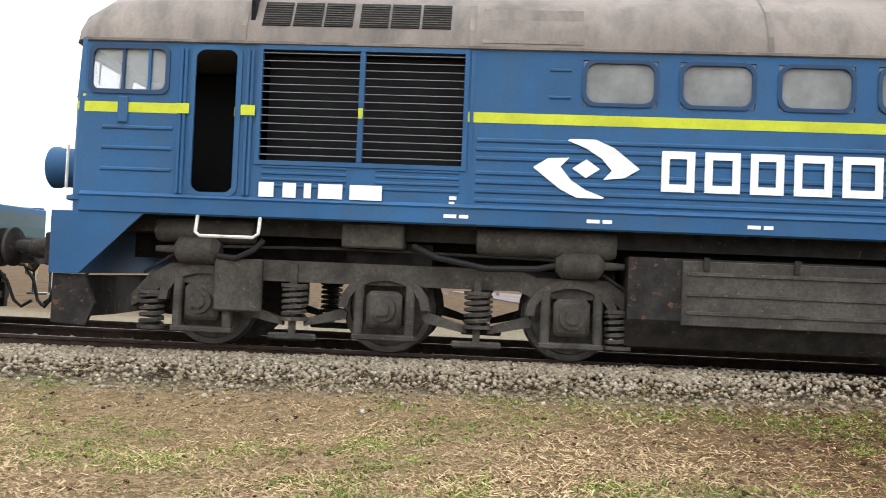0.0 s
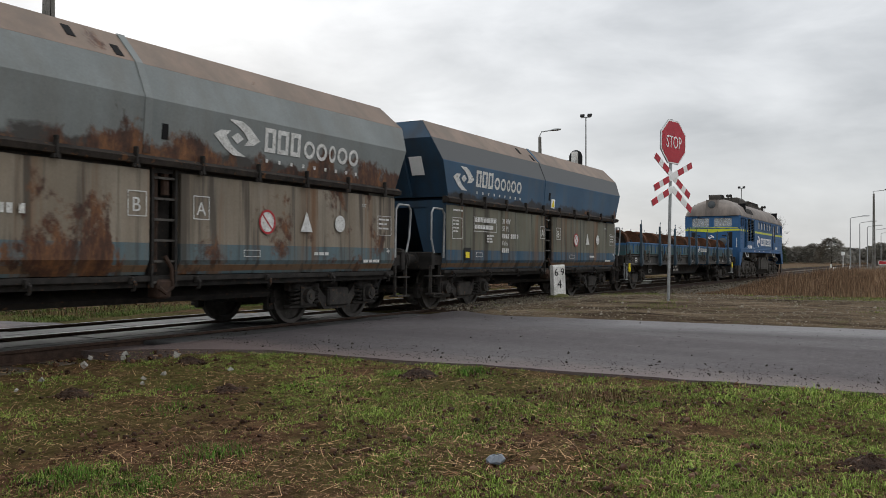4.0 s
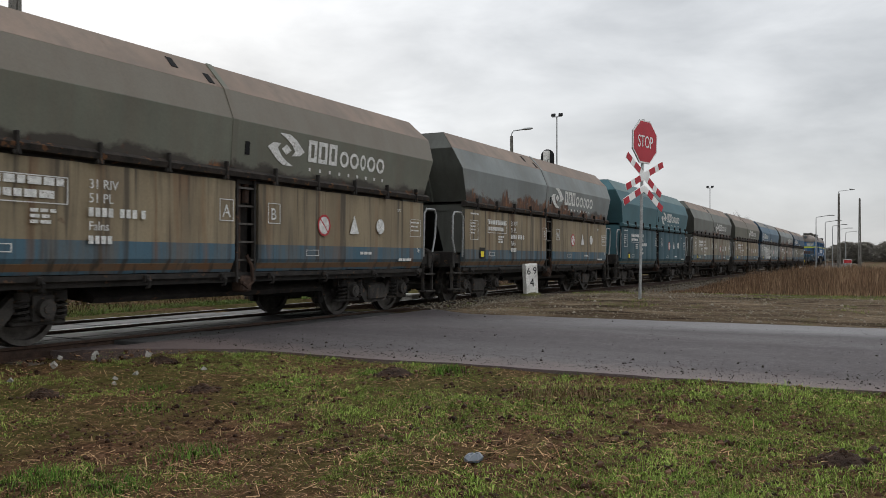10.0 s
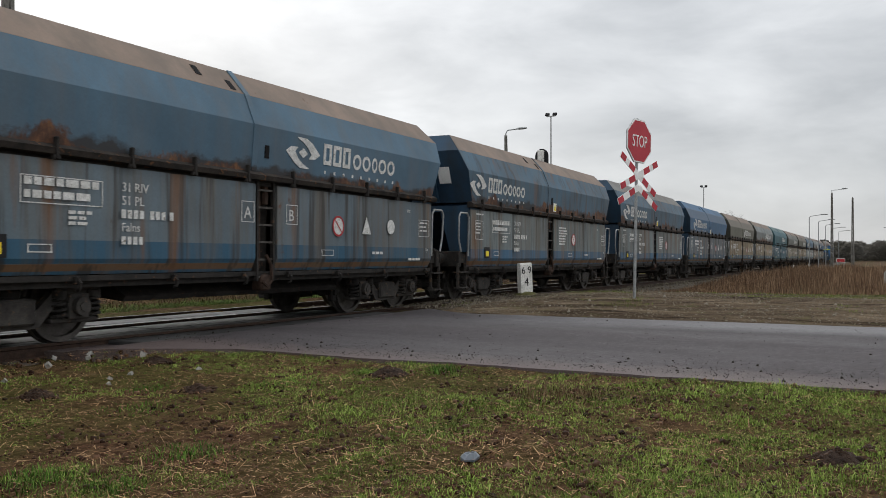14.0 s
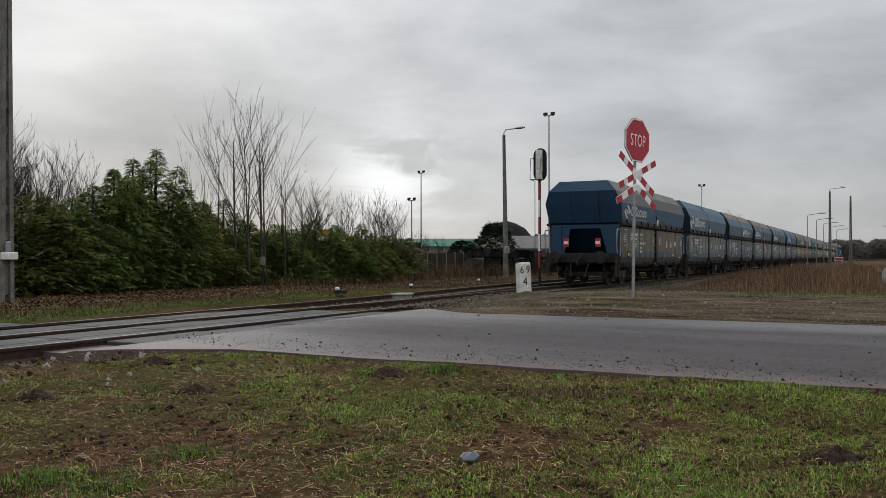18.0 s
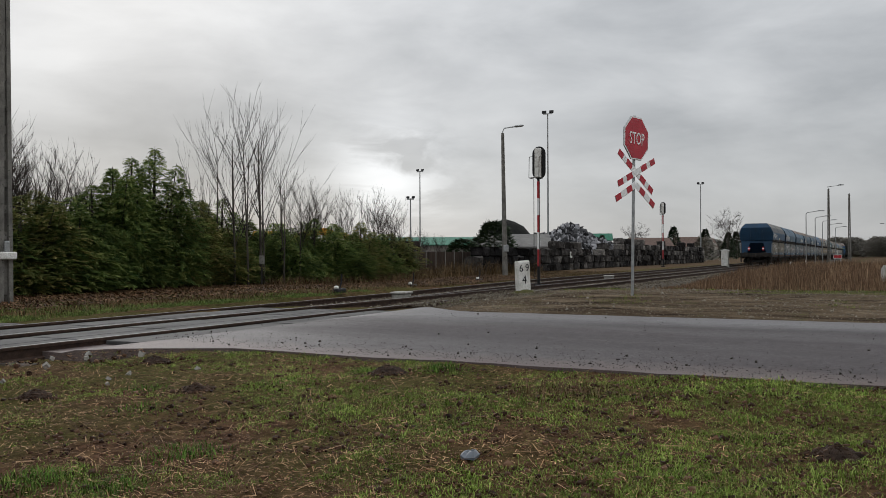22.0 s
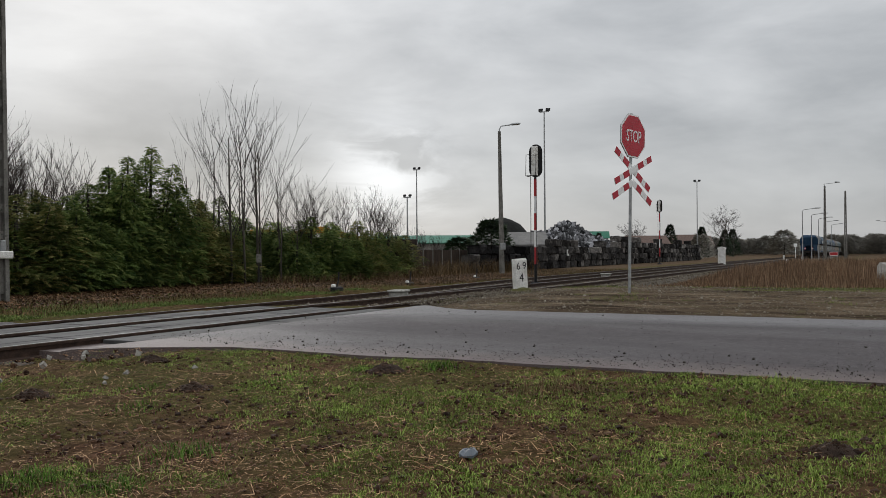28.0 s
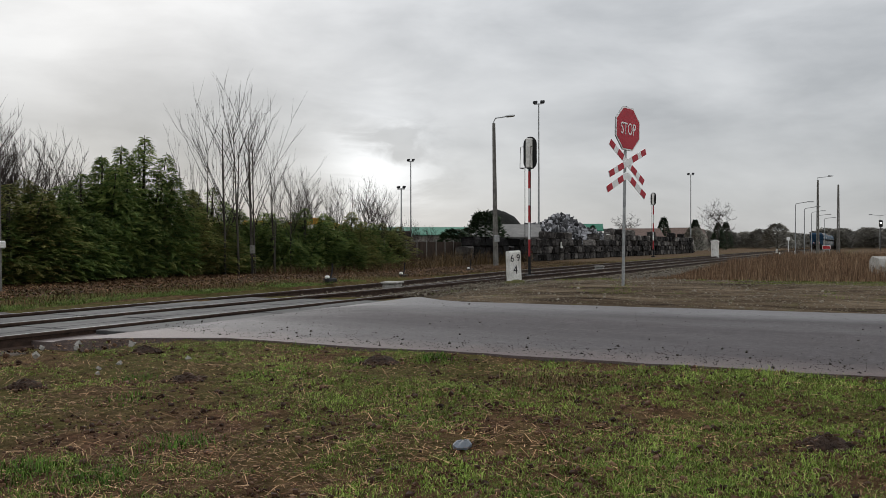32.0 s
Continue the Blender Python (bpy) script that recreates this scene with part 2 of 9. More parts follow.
def glass(name, tint=(0.75, 0.8, 0.8), rough=0.03, alpha=0.35):
    m, nodes, links, b = material(name, rough)
    b.inputs["Base Color"].default_value = (*tint, 1)
    b.inputs["Alpha"].default_value = alpha
    b.inputs["Specular IOR Level"].default_value = 0.6
    return m


def leafy(name, c0, c1, c2, patch=0.8, through_light=0.0):
    m, nodes, links, b = material(name, 0.6)
    geo = nodes.new("ShaderNodeNewGeometry")
    isl = ramp_of(nodes, links, geo.outputs["Random Per Island"], [(0.0, c0), (0.5, c1), (1.0, c2)])
    big = nz(nodes, links, patch, 3, 0.5, coords="World")
    tone = ramp_of(nodes, links, big, [(0.3, 0.55), (0.7, 1.3)])
    col = mix_of(nodes, links, 1.0, isl, tone, "MULTIPLY")
    links.new(col, b.inputs["Base Color"])
    b.inputs["Specular IOR Level"].default_value = 0.06
    if through_light:
        tl, mx = nodes.new("ShaderNodeBsdfTranslucent"), nodes.new("ShaderNodeMixShader")
        mx.inputs[0].default_value = through_light
        links.new(col, tl.inputs[0])
        links.new(b.outputs[0], mx.inputs[1])
        links.new(tl.outputs[0], mx.inputs[2])
        links.new(mx.outputs[0], nodes["Material Output"].inputs[0])
    return m


STEEL_DARK = surface("grimy_steel", (0.012, 0.011, 0.010), (0.036, 0.032, 0.029), 5, (0.6, 0.9), 0.0, 0.3, speck=((0.09, 0.05, 0.03), 9, 0.62))
STEEL_BOGIE = surface("bogie_grime", (0.023, 0.021, 0.02), (0.066, 0.06, 0.054), 6, (0.65, 0.9), 0.0, 0.35, speck=((0.11, 0.07, 0.045), 11, 0.6))
TREAD = surface("worn_wheel_steel", (0.05, 0.045, 0.04), (0.13, 0.12, 0.11), 8, (0.4, 0.6), 0.6, 0.1)
RAIL_SIDE = surface("rusty_rail", (0.028, 0.018, 0.014), (0.07, 0.042, 0.03), 9, (0.7, 0.9), 0.1, 0.3)
RAIL_TOP = surface("polished_rail_head", (0.06, 0.056, 0.052), (0.14, 0.132, 0.125), 4, (0.42, 0.58), 0.8, 0.05)
SLEEPER = surface("tarred_sleeper", (0.03, 0.025, 0.02), (0.085, 0.07, 0.055), 6, (0.8, 0.95), 0, 0.4, stretch=(1, 0.15, 1))
CONCRETE = surface("weathered_concrete", (0.22, 0.21, 0.19), (0.38, 0.37, 0.34), 4, (0.8, 0.95), 0, 0.3, speck=((0.12, 0.12, 0.1), 14, 0.63))
CONCRETE_DARK = surface("old_dark_concrete", (0.11, 0.105, 0.095), (0.22, 0.21, 0.19), 3, (0.8, 0.95), 0, 0.3, speck=((0.06, 0.06, 0.05), 12, 0.6))
GALV = surface("galvanised_steel", (0.24, 0.25, 0.25), (0.40, 0.41, 0.41), 6, (0.4, 0.6), 0.5, 0.08)
WHITE = surface("dirty_white_paint", (0.55, 0.54, 0.5), (0.8, 0.79, 0.76), 4, (0.45, 0.65), 0, 0.1, speck=((0.32, 0.28, 0.22), 10, 0.66))
SIGN_WHITE = plain("sign_white", (0.8, 0.8, 0.79), 0.35, 0, 0.05)
SIGN_RED = plain("sign_red", (0.42, 0.03, 0.045), 0.35, 0, 0.08)
RED = plain("signal_red", (0.38, 0.035, 0.04), 0.5, 0, 0.15)
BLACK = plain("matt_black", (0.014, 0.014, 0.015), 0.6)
RUBBER = plain("hose_rubber", (0.02, 0.02, 0.02), 0.7)
# near-black: the darkness of insides and openings is put into the colour
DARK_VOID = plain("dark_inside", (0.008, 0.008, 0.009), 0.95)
YELLOW = plain("sign_yellow", (0.75, 0.6, 0.03), 0.5)
LETTER = surface("faded_white_lettering", (0.48, 0.48, 0.46), (0.75, 0.75, 0.73), 14, (0.6, 0.8), 0, 0.05, speck=((0.2, 0.18, 0.15), 22, 0.60))
LETTER_BLACK = plain("black_numerals", (0.02, 0.02, 0.022), 0.7)


# ---- ground ----
def lie(x, y):
    """Height of the ground."""
    base = min(max(-0.33 + 0.031 * x, -0.45), 0.22) - 0.4 * ease(20, 32, x)
    near = min(max(-0.12 + 0.012 * x, -0.2), 0.12) - 0.48 * ease(21.6, 25.5, x)
    if y > -1.6:
        far = min(max(-0.12 + 0.012 * x, -0.2), 0.05) - 0.15 * ease(22, 32, x)
        return blend(near, far, ease(-1.6, 3.0, y)) - 0.02 * ease(3, 9, y)
    return blend(near, base, ease(1.6, 4.1, -y))


def on_road(x, y):
    """How far inside the road's edge a place lies, in metres (negative: outside)."""
    near = 8.25 - 0.9 * ease(-3.4, -1.6, y)
    far = 13.45 + 1.8 * ease(-3.9, -1.4, y)
    if y > -0.5:
        # beyond the rails the road slants off to the left
        k = ease(-0.5, 2.8, y)
        near, far = blend(near, 4.5 - 0.2 * (y - 2.5), k), blend(far, 9.4 - 0.24 * (y - 2.5), k)
    near += 0.12 * noise.noise((3, y * 0.9, 0)) + 0.05 * noise.noise((1, y * 4, 0))
    far += 0.15 * noise.noise((9, y * 0.8, 0))
    return min(x - near, far - x)


def axis(stops):
    out = []
    for (a, s), (b, _) in zip(stops, stops[1:]):
        n = max(1, int(round((b - a) / s)))
        out += [a + (b - a) * k / n for k in range(n)]
    return out + [stops[-1][0]]


def ground_material():
    m, nodes, links, b = material("turf_and_soil", 0.95)
    geo = nodes.new("ShaderNodeNewGeometry")
    big = nz(nodes, links, 0.55, 5, 0.6, coords="World")
    mid = nz(nodes, links, 2.6, 5, 0.65, coords="World", distort=0.5)
    fine = nz(nodes, links, 11, 7, 0.78, coords="World")
    soil = ramp_of(nodes, links, fine, [(0.25, (0.013, 0.0065, 0.004)), (0.5, (0.06, 0.031, 0.018)), (0.75, (0.19, 0.112, 0.064))])
    straw = ramp_of(nodes, links, fine, [(0.25, (0.03, 0.017, 0.009)), (0.75, (0.17, 0.105, 0.055))])
    green = ramp_of(nodes, links, fine, [(0.25, (0.02, 0.026, 0.006)), (0.75, (0.085, 0.105, 0.022))])
    # grass towards the right of the verge, bare litter near the rails
    sepn = nodes.new("ShaderNodeSeparateXYZ")
    links.new(geo.outputs["Position"], sepn.inputs[0])
    mr = nodes.new("ShaderNodeMapRange")
    mr.inputs["From Min"].default_value, mr.inputs["From Max"].default_value = -1.0, 7.0
    mr.inputs["To Min"].default_value, mr.inputs["To Max"].default_value = -0.16, 0.10
    links.new(sepn.outputs[0], mr.inputs[0])
    sm = nodes.new("ShaderNodeMath")
    links.new(big, sm.inputs[0])
    links.new(mr.outputs[0], sm.inputs[1])
    gf = ramp_of(nodes, links, sm.outputs[0], [(0.46, 0.0), (0.62, 0.55)])
    sf = ramp_of(nodes, links, nz(nodes, links, 6.0, 4, 0.6, coords="World"), [(0.42, 0.0), (0.58, 1.0)])
    col = mix_of(nodes, links, sf, soil, straw)
    col = mix_of(nodes, links, gf, col, green)
    # bleached grass on the open verge beside the track
    bleached = ramp_of(nodes, links, fine, [(0.25, (0.095, 0.063, 0.034)), (0.75, (0.36, 0.265, 0.155))])
    open_side = nodes.new("ShaderNodeMapRange")
    open_side.inputs["From Min"].default_value, open_side.inputs["From Max"].default_value = 2.4, -0.6
    links.new(sepn.outputs[0], open_side.inputs[0])
    col = mix_of(nodes, links, open_side.outputs[0], col, bleached)

    def zone(axis_out, lo, hi, wob=3.0):
        wv = nodes.new("ShaderNodeMath")
        wv.operation = "MULTIPLY_ADD"
        wv.inputs[1].default_value = wob
        links.new(mid, wv.inputs[0])
        links.new(axis_out, wv.inputs[2])
        r2 = nodes.new("ShaderNodeMapRange")
        r2.interpolation_type = "SMOOTHSTEP"
        r2.inputs["From Min"].default_value, r2.inputs["From Max"].default_value = lo + wob / 2, hi + wob / 2
        links.new(wv.outputs[0], r2.inputs[0])
        return r2.outputs[0]

    def both(p, q):
        n = nodes.new("ShaderNodeMath")
        n.operation = "MULTIPLY"
        links.new(p, n.inputs[0])
        links.new(q, n.inputs[1])
        return n.outputs[0]
    # the driven dirt beyond the road, with ruts along the road's direction
    rut = nz(nodes, links, 1.3, 7, 0.68, (1.0, 0.3, 1), coords="World", distort=0.6)
    dirt = ramp_of(nodes, links, rut, [(0.36, (0.026, 0.017, 0.011)), (0.5, (0.092, 0.067, 0.044)), (0.64, (0.18, 0.139, 0.096))])
    dirt = mix_of(nodes, links, 1.0, dirt, ramp_of(nodes, links, fine, [(0.25, 0.45), (0.75, 1.5)]), "MULTIPLY")
    dirt = mix_of(nodes, links, ramp_of(nodes, links, mid, [(0.58, 0.0), (0.7, 0.7)]), dirt, (0.075, 0.085, 0.026))
    near_side = zone(sepn.outputs[1], -0.4, -1.6, 0.8)
    col = mix_of(nodes, links, both(zone(sepn.outputs[0], 11.5, 12.5, 0.5), near_side), col, dirt)
    # farther along the line everything is dry and brown, with a green fringe
    dry = ramp_of(nodes, links, mid, [(0.35, (0.06, 0.04, 0.028)), (0.58, (0.115, 0.08, 0.05)), (0.78, (0.075, 0.085, 0.033))])
    fringe = both(zone(sepn.outputs[0], 21.5, 23.0, 1.5), zone(sepn.outputs[1], -6.5, -8.5, 1.5))
    col = mix_of(nodes, links, both(zone(sepn.outputs[0], 22.0, 25.0, 2.0), near_side), col, dry)
    col = mix_of(nodes, links, fringe, col, green)
    col = mix_of(nodes, links, both(fringe, zone(sepn.outputs[0], 26.0, 28.0, 1.5)), col, dry)
    # stone dust and grit beside the rails
    gritty = ramp_of(nodes, links, fine, [(0.25, (0.09, 0.075, 0.05)), (0.75, (0.27, 0.235, 0.17))])
    stop = nodes.new("ShaderNodeMath")
    stop.operation = "SUBTRACT"
    stop.inputs[0].default_value = 1.0
    links.new(zone(sepn.outputs[0], 2.2, 4.2, 1.0), stop.inputs[1])
    col = mix_of(nodes, links, both(zone(sepn.outputs[1], -2.9, -2.4, 0.6), stop.outputs[0]), col, gritty)
    far_side = zone(sepn.outputs[1], 5.5, 9.0, 3.0)
    col = mix_of(nodes, links, far_side, col, dry)
    links.new(col, b.inputs["Base Color"])
    bump_of(nodes, links, b, fine, 0.9, 0.045)
    b.inputs["Specular IOR Level"].default_value = 0.02
    return m


def bend(x):
    """The second track leaves the first behind the crossing and then runs beside it."""
    return blend(1.42, 3.0, ease(12, 42, x)) + 1.5 * ease(40, 140, x)


def build_ground():
    xs = axis([(-1500, 150), (-150, 25), (-50, 5), (-14, 0.35), (24, 0.8), (60, 5), (160, 25), (600, 150), (2400, 150)])
    ys = axis([(-1500, 150), (-150, 25), (-50, 5), (-11, 0.3), (6, 0.6), (16, 3), (60, 12), (200, 60), (1600, 150)])
    mb = Mesh()
    for y in ys:
        for x in xs:
            z = lie(x, y)
            if abs(x) < 70 and abs(y) < 40:
                z += 0.05 * noise.noise((x * 0.5, y * 0.5, 0)) * ease(1.6, 4, abs(y)) + 0.02 * noise.noise((x * 2.1, y * 2.1, 3)) * ease(1.8, 3, abs(y))
            d = on_road(x, y)
            if -62 < y < 45 and d > -0.3:
                z = blend(z, lie(x, y) + 0.012, ease(-0.3, 0.0, d)) - 0.14 * ease(0.02, 0.3, d)
            mid = bend(x) / 2 if x > 14 else 0.0
            reach = abs(y - mid) - mid
            if reach < 2.6:
                z = blend(z - 0.14, min(z - 0.14, -0.3), ease(16, 20, x)) * (1 - ease(1.7, 2.6, reach)) + z * ease(1.7, 2.6, reach)
            mb.v.append((x, y, z))
    n = len(xs)
    for j in range(len(ys) - 1):
        for i in range(n - 1):
            mb.f.append((j * n + i, j * n + i + 1, (j + 1) * n + i + 1, (j + 1) * n + i))
    me = bpy.data.meshes.new("ground")
    me.from_pydata(mb.v, [], mb.f)
    ob = part("ground", me, ground_material())
    me.polygons.foreach_set("use_smooth", [True] * len(me.polygons))
    return tagged(ob, "turf verge with dead straw, bare soil and patchy green grass", "ground", kind="structure")


def asphalt():
    m, nodes, links, b = material("damp_asphalt", 0.5)
    big = nz(nodes, links, 0.35, 5, 0.6, (1, 0.35, 1), coords="World", distort=0.4)
    fine = nz(nodes, links, 95, 2, 0.7, coords="World")
    mid = nz(nodes, links, 3.0, 6, 0.65, coords="World")
    lane = nz(nodes, links, 1.5, 5, 0.6, (1, 0.05, 1), coords="World", distort=0.3)
    col = ramp_of(nodes, links, fine, [(0.3, (0.026, 0.022, 0.024)), (0.55, (0.068, 0.059, 0.062)), (0.72, (0.15, 0.135, 0.135))])
    col = mix_of(nodes, links, 1.0, col, ramp_of(nodes, links, nz(nodes, links, 16, 6, 0.75, coords="World"), [(0.3, 0.5), (0.7, 1.5)]), "MULTIPLY")
    col = mix_of(nodes, links, ramp_of(nodes, links, mid, [(0.45, 0.0), (0.7, 0.6)]), col, (0.045, 0.037, 0.036))
    col = mix_of(nodes, links, ramp_of(nodes, links, lane, [(0.45, 0.0), (0.62, 0.45)]), col, (0.036, 0.032, 0.033))
    # soil washed over the verge-side edge, a wet gutter along the other
    geo, sepn = nodes.new("ShaderNodeNewGeometry"), nodes.new("ShaderNodeSeparateXYZ")
    links.new(geo.outputs["Position"], sepn.inputs[0])

    def strip(lo, hi, wob):
        wv = nodes.new("ShaderNodeMath")
        wv.operation = "MULTIPLY_ADD"
        wv.inputs[1].default_value = wob
        links.new(mid, wv.inputs[0])
        links.new(sepn.outputs[0], wv.inputs[2])
        r2 = nodes.new("ShaderNodeMapRange")
        r2.interpolation_type = "SMOOTHSTEP"
        r2.inputs["From Min"].default_value, r2.inputs["From Max"].default_value = lo + wob / 2, hi + wob / 2
        links.new(wv.outputs[0], r2.inputs[0])
        return r2.outputs[0]
    washed = ramp_of(nodes, links, fine, [(0.3, (0.05, 0.036, 0.034)), (0.7, (0.16, 0.125, 0.118))])
    col = mix_of(nodes, links, strip(9.1, 8.3, 1.2), col, washed)
    links.new(col, b.inputs["Base Color"])
    wet = ramp_of(nodes, links, big, [(0.42, 0.78), (0.62, 0.56)])
    wet = mix_of(nodes, links, strip(11.9, 12.9, 0.7), wet, (0.36, 0.36, 0.36))
    b.inputs["Specular IOR Level"].default_value = 0.22
    links.new(wet, b.inputs["Roughness"])
    bump_of(nodes, links, b, fine, 0.35, 0.004)
    return m


def build_road():
    """The asphalt as one thick sheet, cut along its worn edges."""
    mb, keep = Mesh(), {}
    step = 0.28
    cells = []
    for j in range(int(-60 / step), int(44 / step)):
        for i in range(int(-8 / step), int(17 / step)):
            if max(on_road((i + a) * step, (j + b) * step) for a, b in ((0, 0), (1, 0), (0, 1), (1, 1))) > 0:
                cells.append((i, j))
    have = set(cells)

    def corner(i, j, top):
        key = (i, j, top)
        if key not in keep:
            x, y = i * step, j * step
            d = on_road(x, y)
            # draw ragged cells out to the true edge
            for _ in range(3):
                d = on_road(x, y)
                if d < 0:
                    x += -d if on_road(x + 0.1, y) > d else d
            crown = 0.0 if abs(y) < 1.8 else 0.03
            rest = blend(lie(x, y) + crown, -0.02, 1 - ease(1.2, 3.0, abs(y - 0.35)))
            z = blend(rest, -0.09, ease(-1.5, -1.22, y) * (1 - ease(2.2, 2.5, y))) if top else lie(x, y) - 0.18
            keep[key] = len(mb.v)
            mb.v.append((x, y, z))
        return keep[key]

    for i, j in cells:
        mb.f.append([corner(i + a, j + b, 1) for a, b in ((0, 0), (1, 0), (1, 1), (0, 1))])
        for (di, dj), (a, b) in (((-1, 0), ((0, 1), (0, 0))), ((1, 0), ((1, 0), (1, 1))), ((0, -1), ((0, 0), (1, 0))), ((0, 1), ((1, 1), (0, 1)))):
            if (i + di, j + dj) not in have:
                p, q = (i + a[0], j + a[1]), (i + b[0], j + b[1])
                mb.f.append([corner(*p, 1), corner(*q, 1), corner(*q, 0), corner(*p, 0)][::-1])
    me = bpy.data.meshes.new("road")
    me.from_pydata(mb.v, [], mb.f)
    ob = part("road", me, asphalt())
    return tagged(ob, "damp grey asphalt road over the level crossing", "road", kind="structure")


# ---- the track ----
RAIL_PROFILE = [(-0.07, -0.172), (0.07, -0.172), (0.07, -0.16), (0.012, -0.14), (0.01, -0.045), (0.036, -0.035), (0.036, -0.004), (0.03, 0.0),
                (-0.03, 0.0), (-0.036, -0.004), (-0.036, -0.035), (-0.01, -0.045), (-0.012, -0.14), (-0.07, -0.16)]


def rail(name, f, xs, label):
    t = thing(name, label=label, category="rail", group="running rails", kind="structure")
    body, head = Mesh(), Mesh()
    body.loft([[(x, f(x) + u, w) for u, w in RAIL_PROFILE] for x in xs])
    head.loft([[(x, f(x) + u, w) for u, w in ((-0.028, -0.002), (0.028, -0.002), (0.026, 0.003), (-0.026, 0.003))] for x in xs])
    part("rail_web", body, RAIL_SIDE, t)
    part("rail_head", head, RAIL_TOP, t, "polished rail head")
    return t


def build_track():
    straight = axis([(-120, 20), (400, 40)])
    for y in (-0.7525, 0.7525):
        rail("rail", lambda x, y=y: y, straight, "steel rail with a bright head and rusty web")
    curve = axis([(-60, 5), (10, 2), (150, 10), (400, 50)])
    rail("rail", lambda x: bend(x) + 0.7525, curve, "rusty rail of the siding")
    rail("rail", lambda x: bend(x) - 0.7525, [x for x in curve if x >= 20], "rusty rail of the siding")


build_ground()
build_road()
build_track()


# ---- the train ----
def painted(name, main, eaves=None, dirt=0.5, rust=0.3, band=None, dust=(0.12, 0.095, 0.07), runs=0.0):
    """Worn wagon paint: streaks of dirt, rust patches, and a painted band low on the side."""
    m, nodes, links, b = material(name, 0.55)
    big = nz(nodes, links, 0.7, 5, 0.6)
    streak = nz(nodes, links, 2.2, 5, 0.65, (1, 1, 0.12))
    patch = nz(nodes, links, 1.25, 9, 0.66, (1, 1, 0.8), distort=0.3)
    fine = nz(nodes, links, 30, 4, 0.7)
    col = ramp_of(nodes, links, big, [(0.3, tuple(v * 0.78 for v in main)), (0.7, tuple(min(1, v * 1.2) for v in main))])
    if band:
        tcn, sepn = nodes.new("ShaderNodeTexCoord"), nodes.new("ShaderNodeSeparateXYZ")
        links.new(tcn.outputs["Object"], sepn.inputs[0])
        for lo, hi, c in band:
            a = nodes.new("ShaderNodeMath")
            a.operation = "COMPARE"
            a.inputs[1].default_value, a.inputs[2].default_value = (lo + hi) / 2, (hi - lo) / 2
            links.new(sepn.outputs[2], a.inputs[0])
            col = mix_of(nodes, links, a.outputs[0], col, c)
    d = ramp_of(nodes, links, streak, [(0.42, 0.0), (0.66, dirt)])
    col = mix_of(nodes, links, d, col, dust)
    r0, r1 = 0.74 - 0.22 * rust, 0.80 - 0.22 * rust
    if runs:
        # narrow dark runs of dirty water below the eaves
        run = ramp_of(nodes, links, nz(nodes, links, 5.5, 3, 0.6, (1, 1, 0.05), distort=0.2), [(0.52, 0.0), (0.64, runs)])
        col = mix_of(nodes, links, run, col, (0.035, 0.028, 0.022))
        run = ramp_of(nodes, links, nz(nodes, links, 2.7, 4, 0.6, (1, 1, 0.07), distort=0.3), [(0.55, 0.0), (0.68, runs)])
        col = mix_of(nodes, links, run, col, (0.16, 0.078, 0.034))
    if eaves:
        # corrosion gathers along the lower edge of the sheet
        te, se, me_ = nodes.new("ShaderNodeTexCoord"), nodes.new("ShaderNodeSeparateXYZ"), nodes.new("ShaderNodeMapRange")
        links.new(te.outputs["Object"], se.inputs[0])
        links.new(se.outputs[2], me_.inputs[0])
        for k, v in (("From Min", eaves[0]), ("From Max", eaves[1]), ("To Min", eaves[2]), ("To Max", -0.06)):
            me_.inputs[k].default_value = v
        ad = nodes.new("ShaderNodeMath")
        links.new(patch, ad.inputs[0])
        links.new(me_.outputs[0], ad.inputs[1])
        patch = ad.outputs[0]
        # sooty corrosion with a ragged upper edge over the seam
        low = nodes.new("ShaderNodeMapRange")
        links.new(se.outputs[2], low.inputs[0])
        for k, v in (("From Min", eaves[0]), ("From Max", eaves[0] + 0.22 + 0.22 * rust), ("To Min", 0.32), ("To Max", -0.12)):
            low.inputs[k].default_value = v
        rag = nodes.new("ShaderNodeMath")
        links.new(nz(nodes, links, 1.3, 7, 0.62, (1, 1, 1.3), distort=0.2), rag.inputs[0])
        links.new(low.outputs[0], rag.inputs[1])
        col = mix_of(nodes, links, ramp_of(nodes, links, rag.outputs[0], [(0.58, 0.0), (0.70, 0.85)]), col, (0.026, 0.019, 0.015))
    rf = ramp_of(nodes, links, patch, [(r0, 0.0), (r1, 1.0)])
    rcol = ramp_of(nodes, links, nz(nodes, links, 4.0, 7, 0.75, (1, 1, 0.4)), [(0.34, (0.02, 0.012, 0.009)), (0.5, (0.075, 0.032, 0.017)), (0.62, (0.17, 0.075, 0.03)), (0.74, (0.3, 0.14, 0.06))])
    col = mix_of(nodes, links, rf, col, rcol)
    col = mix_of(nodes, links, 1.0, col, ramp_of(nodes, links, fine, [(0.25, 0.85), (0.75, 1.1)]), "MULTIPLY")
    links.new(col, b.inputs["Base Color"])
    rough_of(nodes, links, b, fine, 0.5, 0.8)
    b.inputs["Specular IOR Level"].default_value = 0.35
    bump_of(nodes, links, b, patch, 0.15, 0.01)
    return m


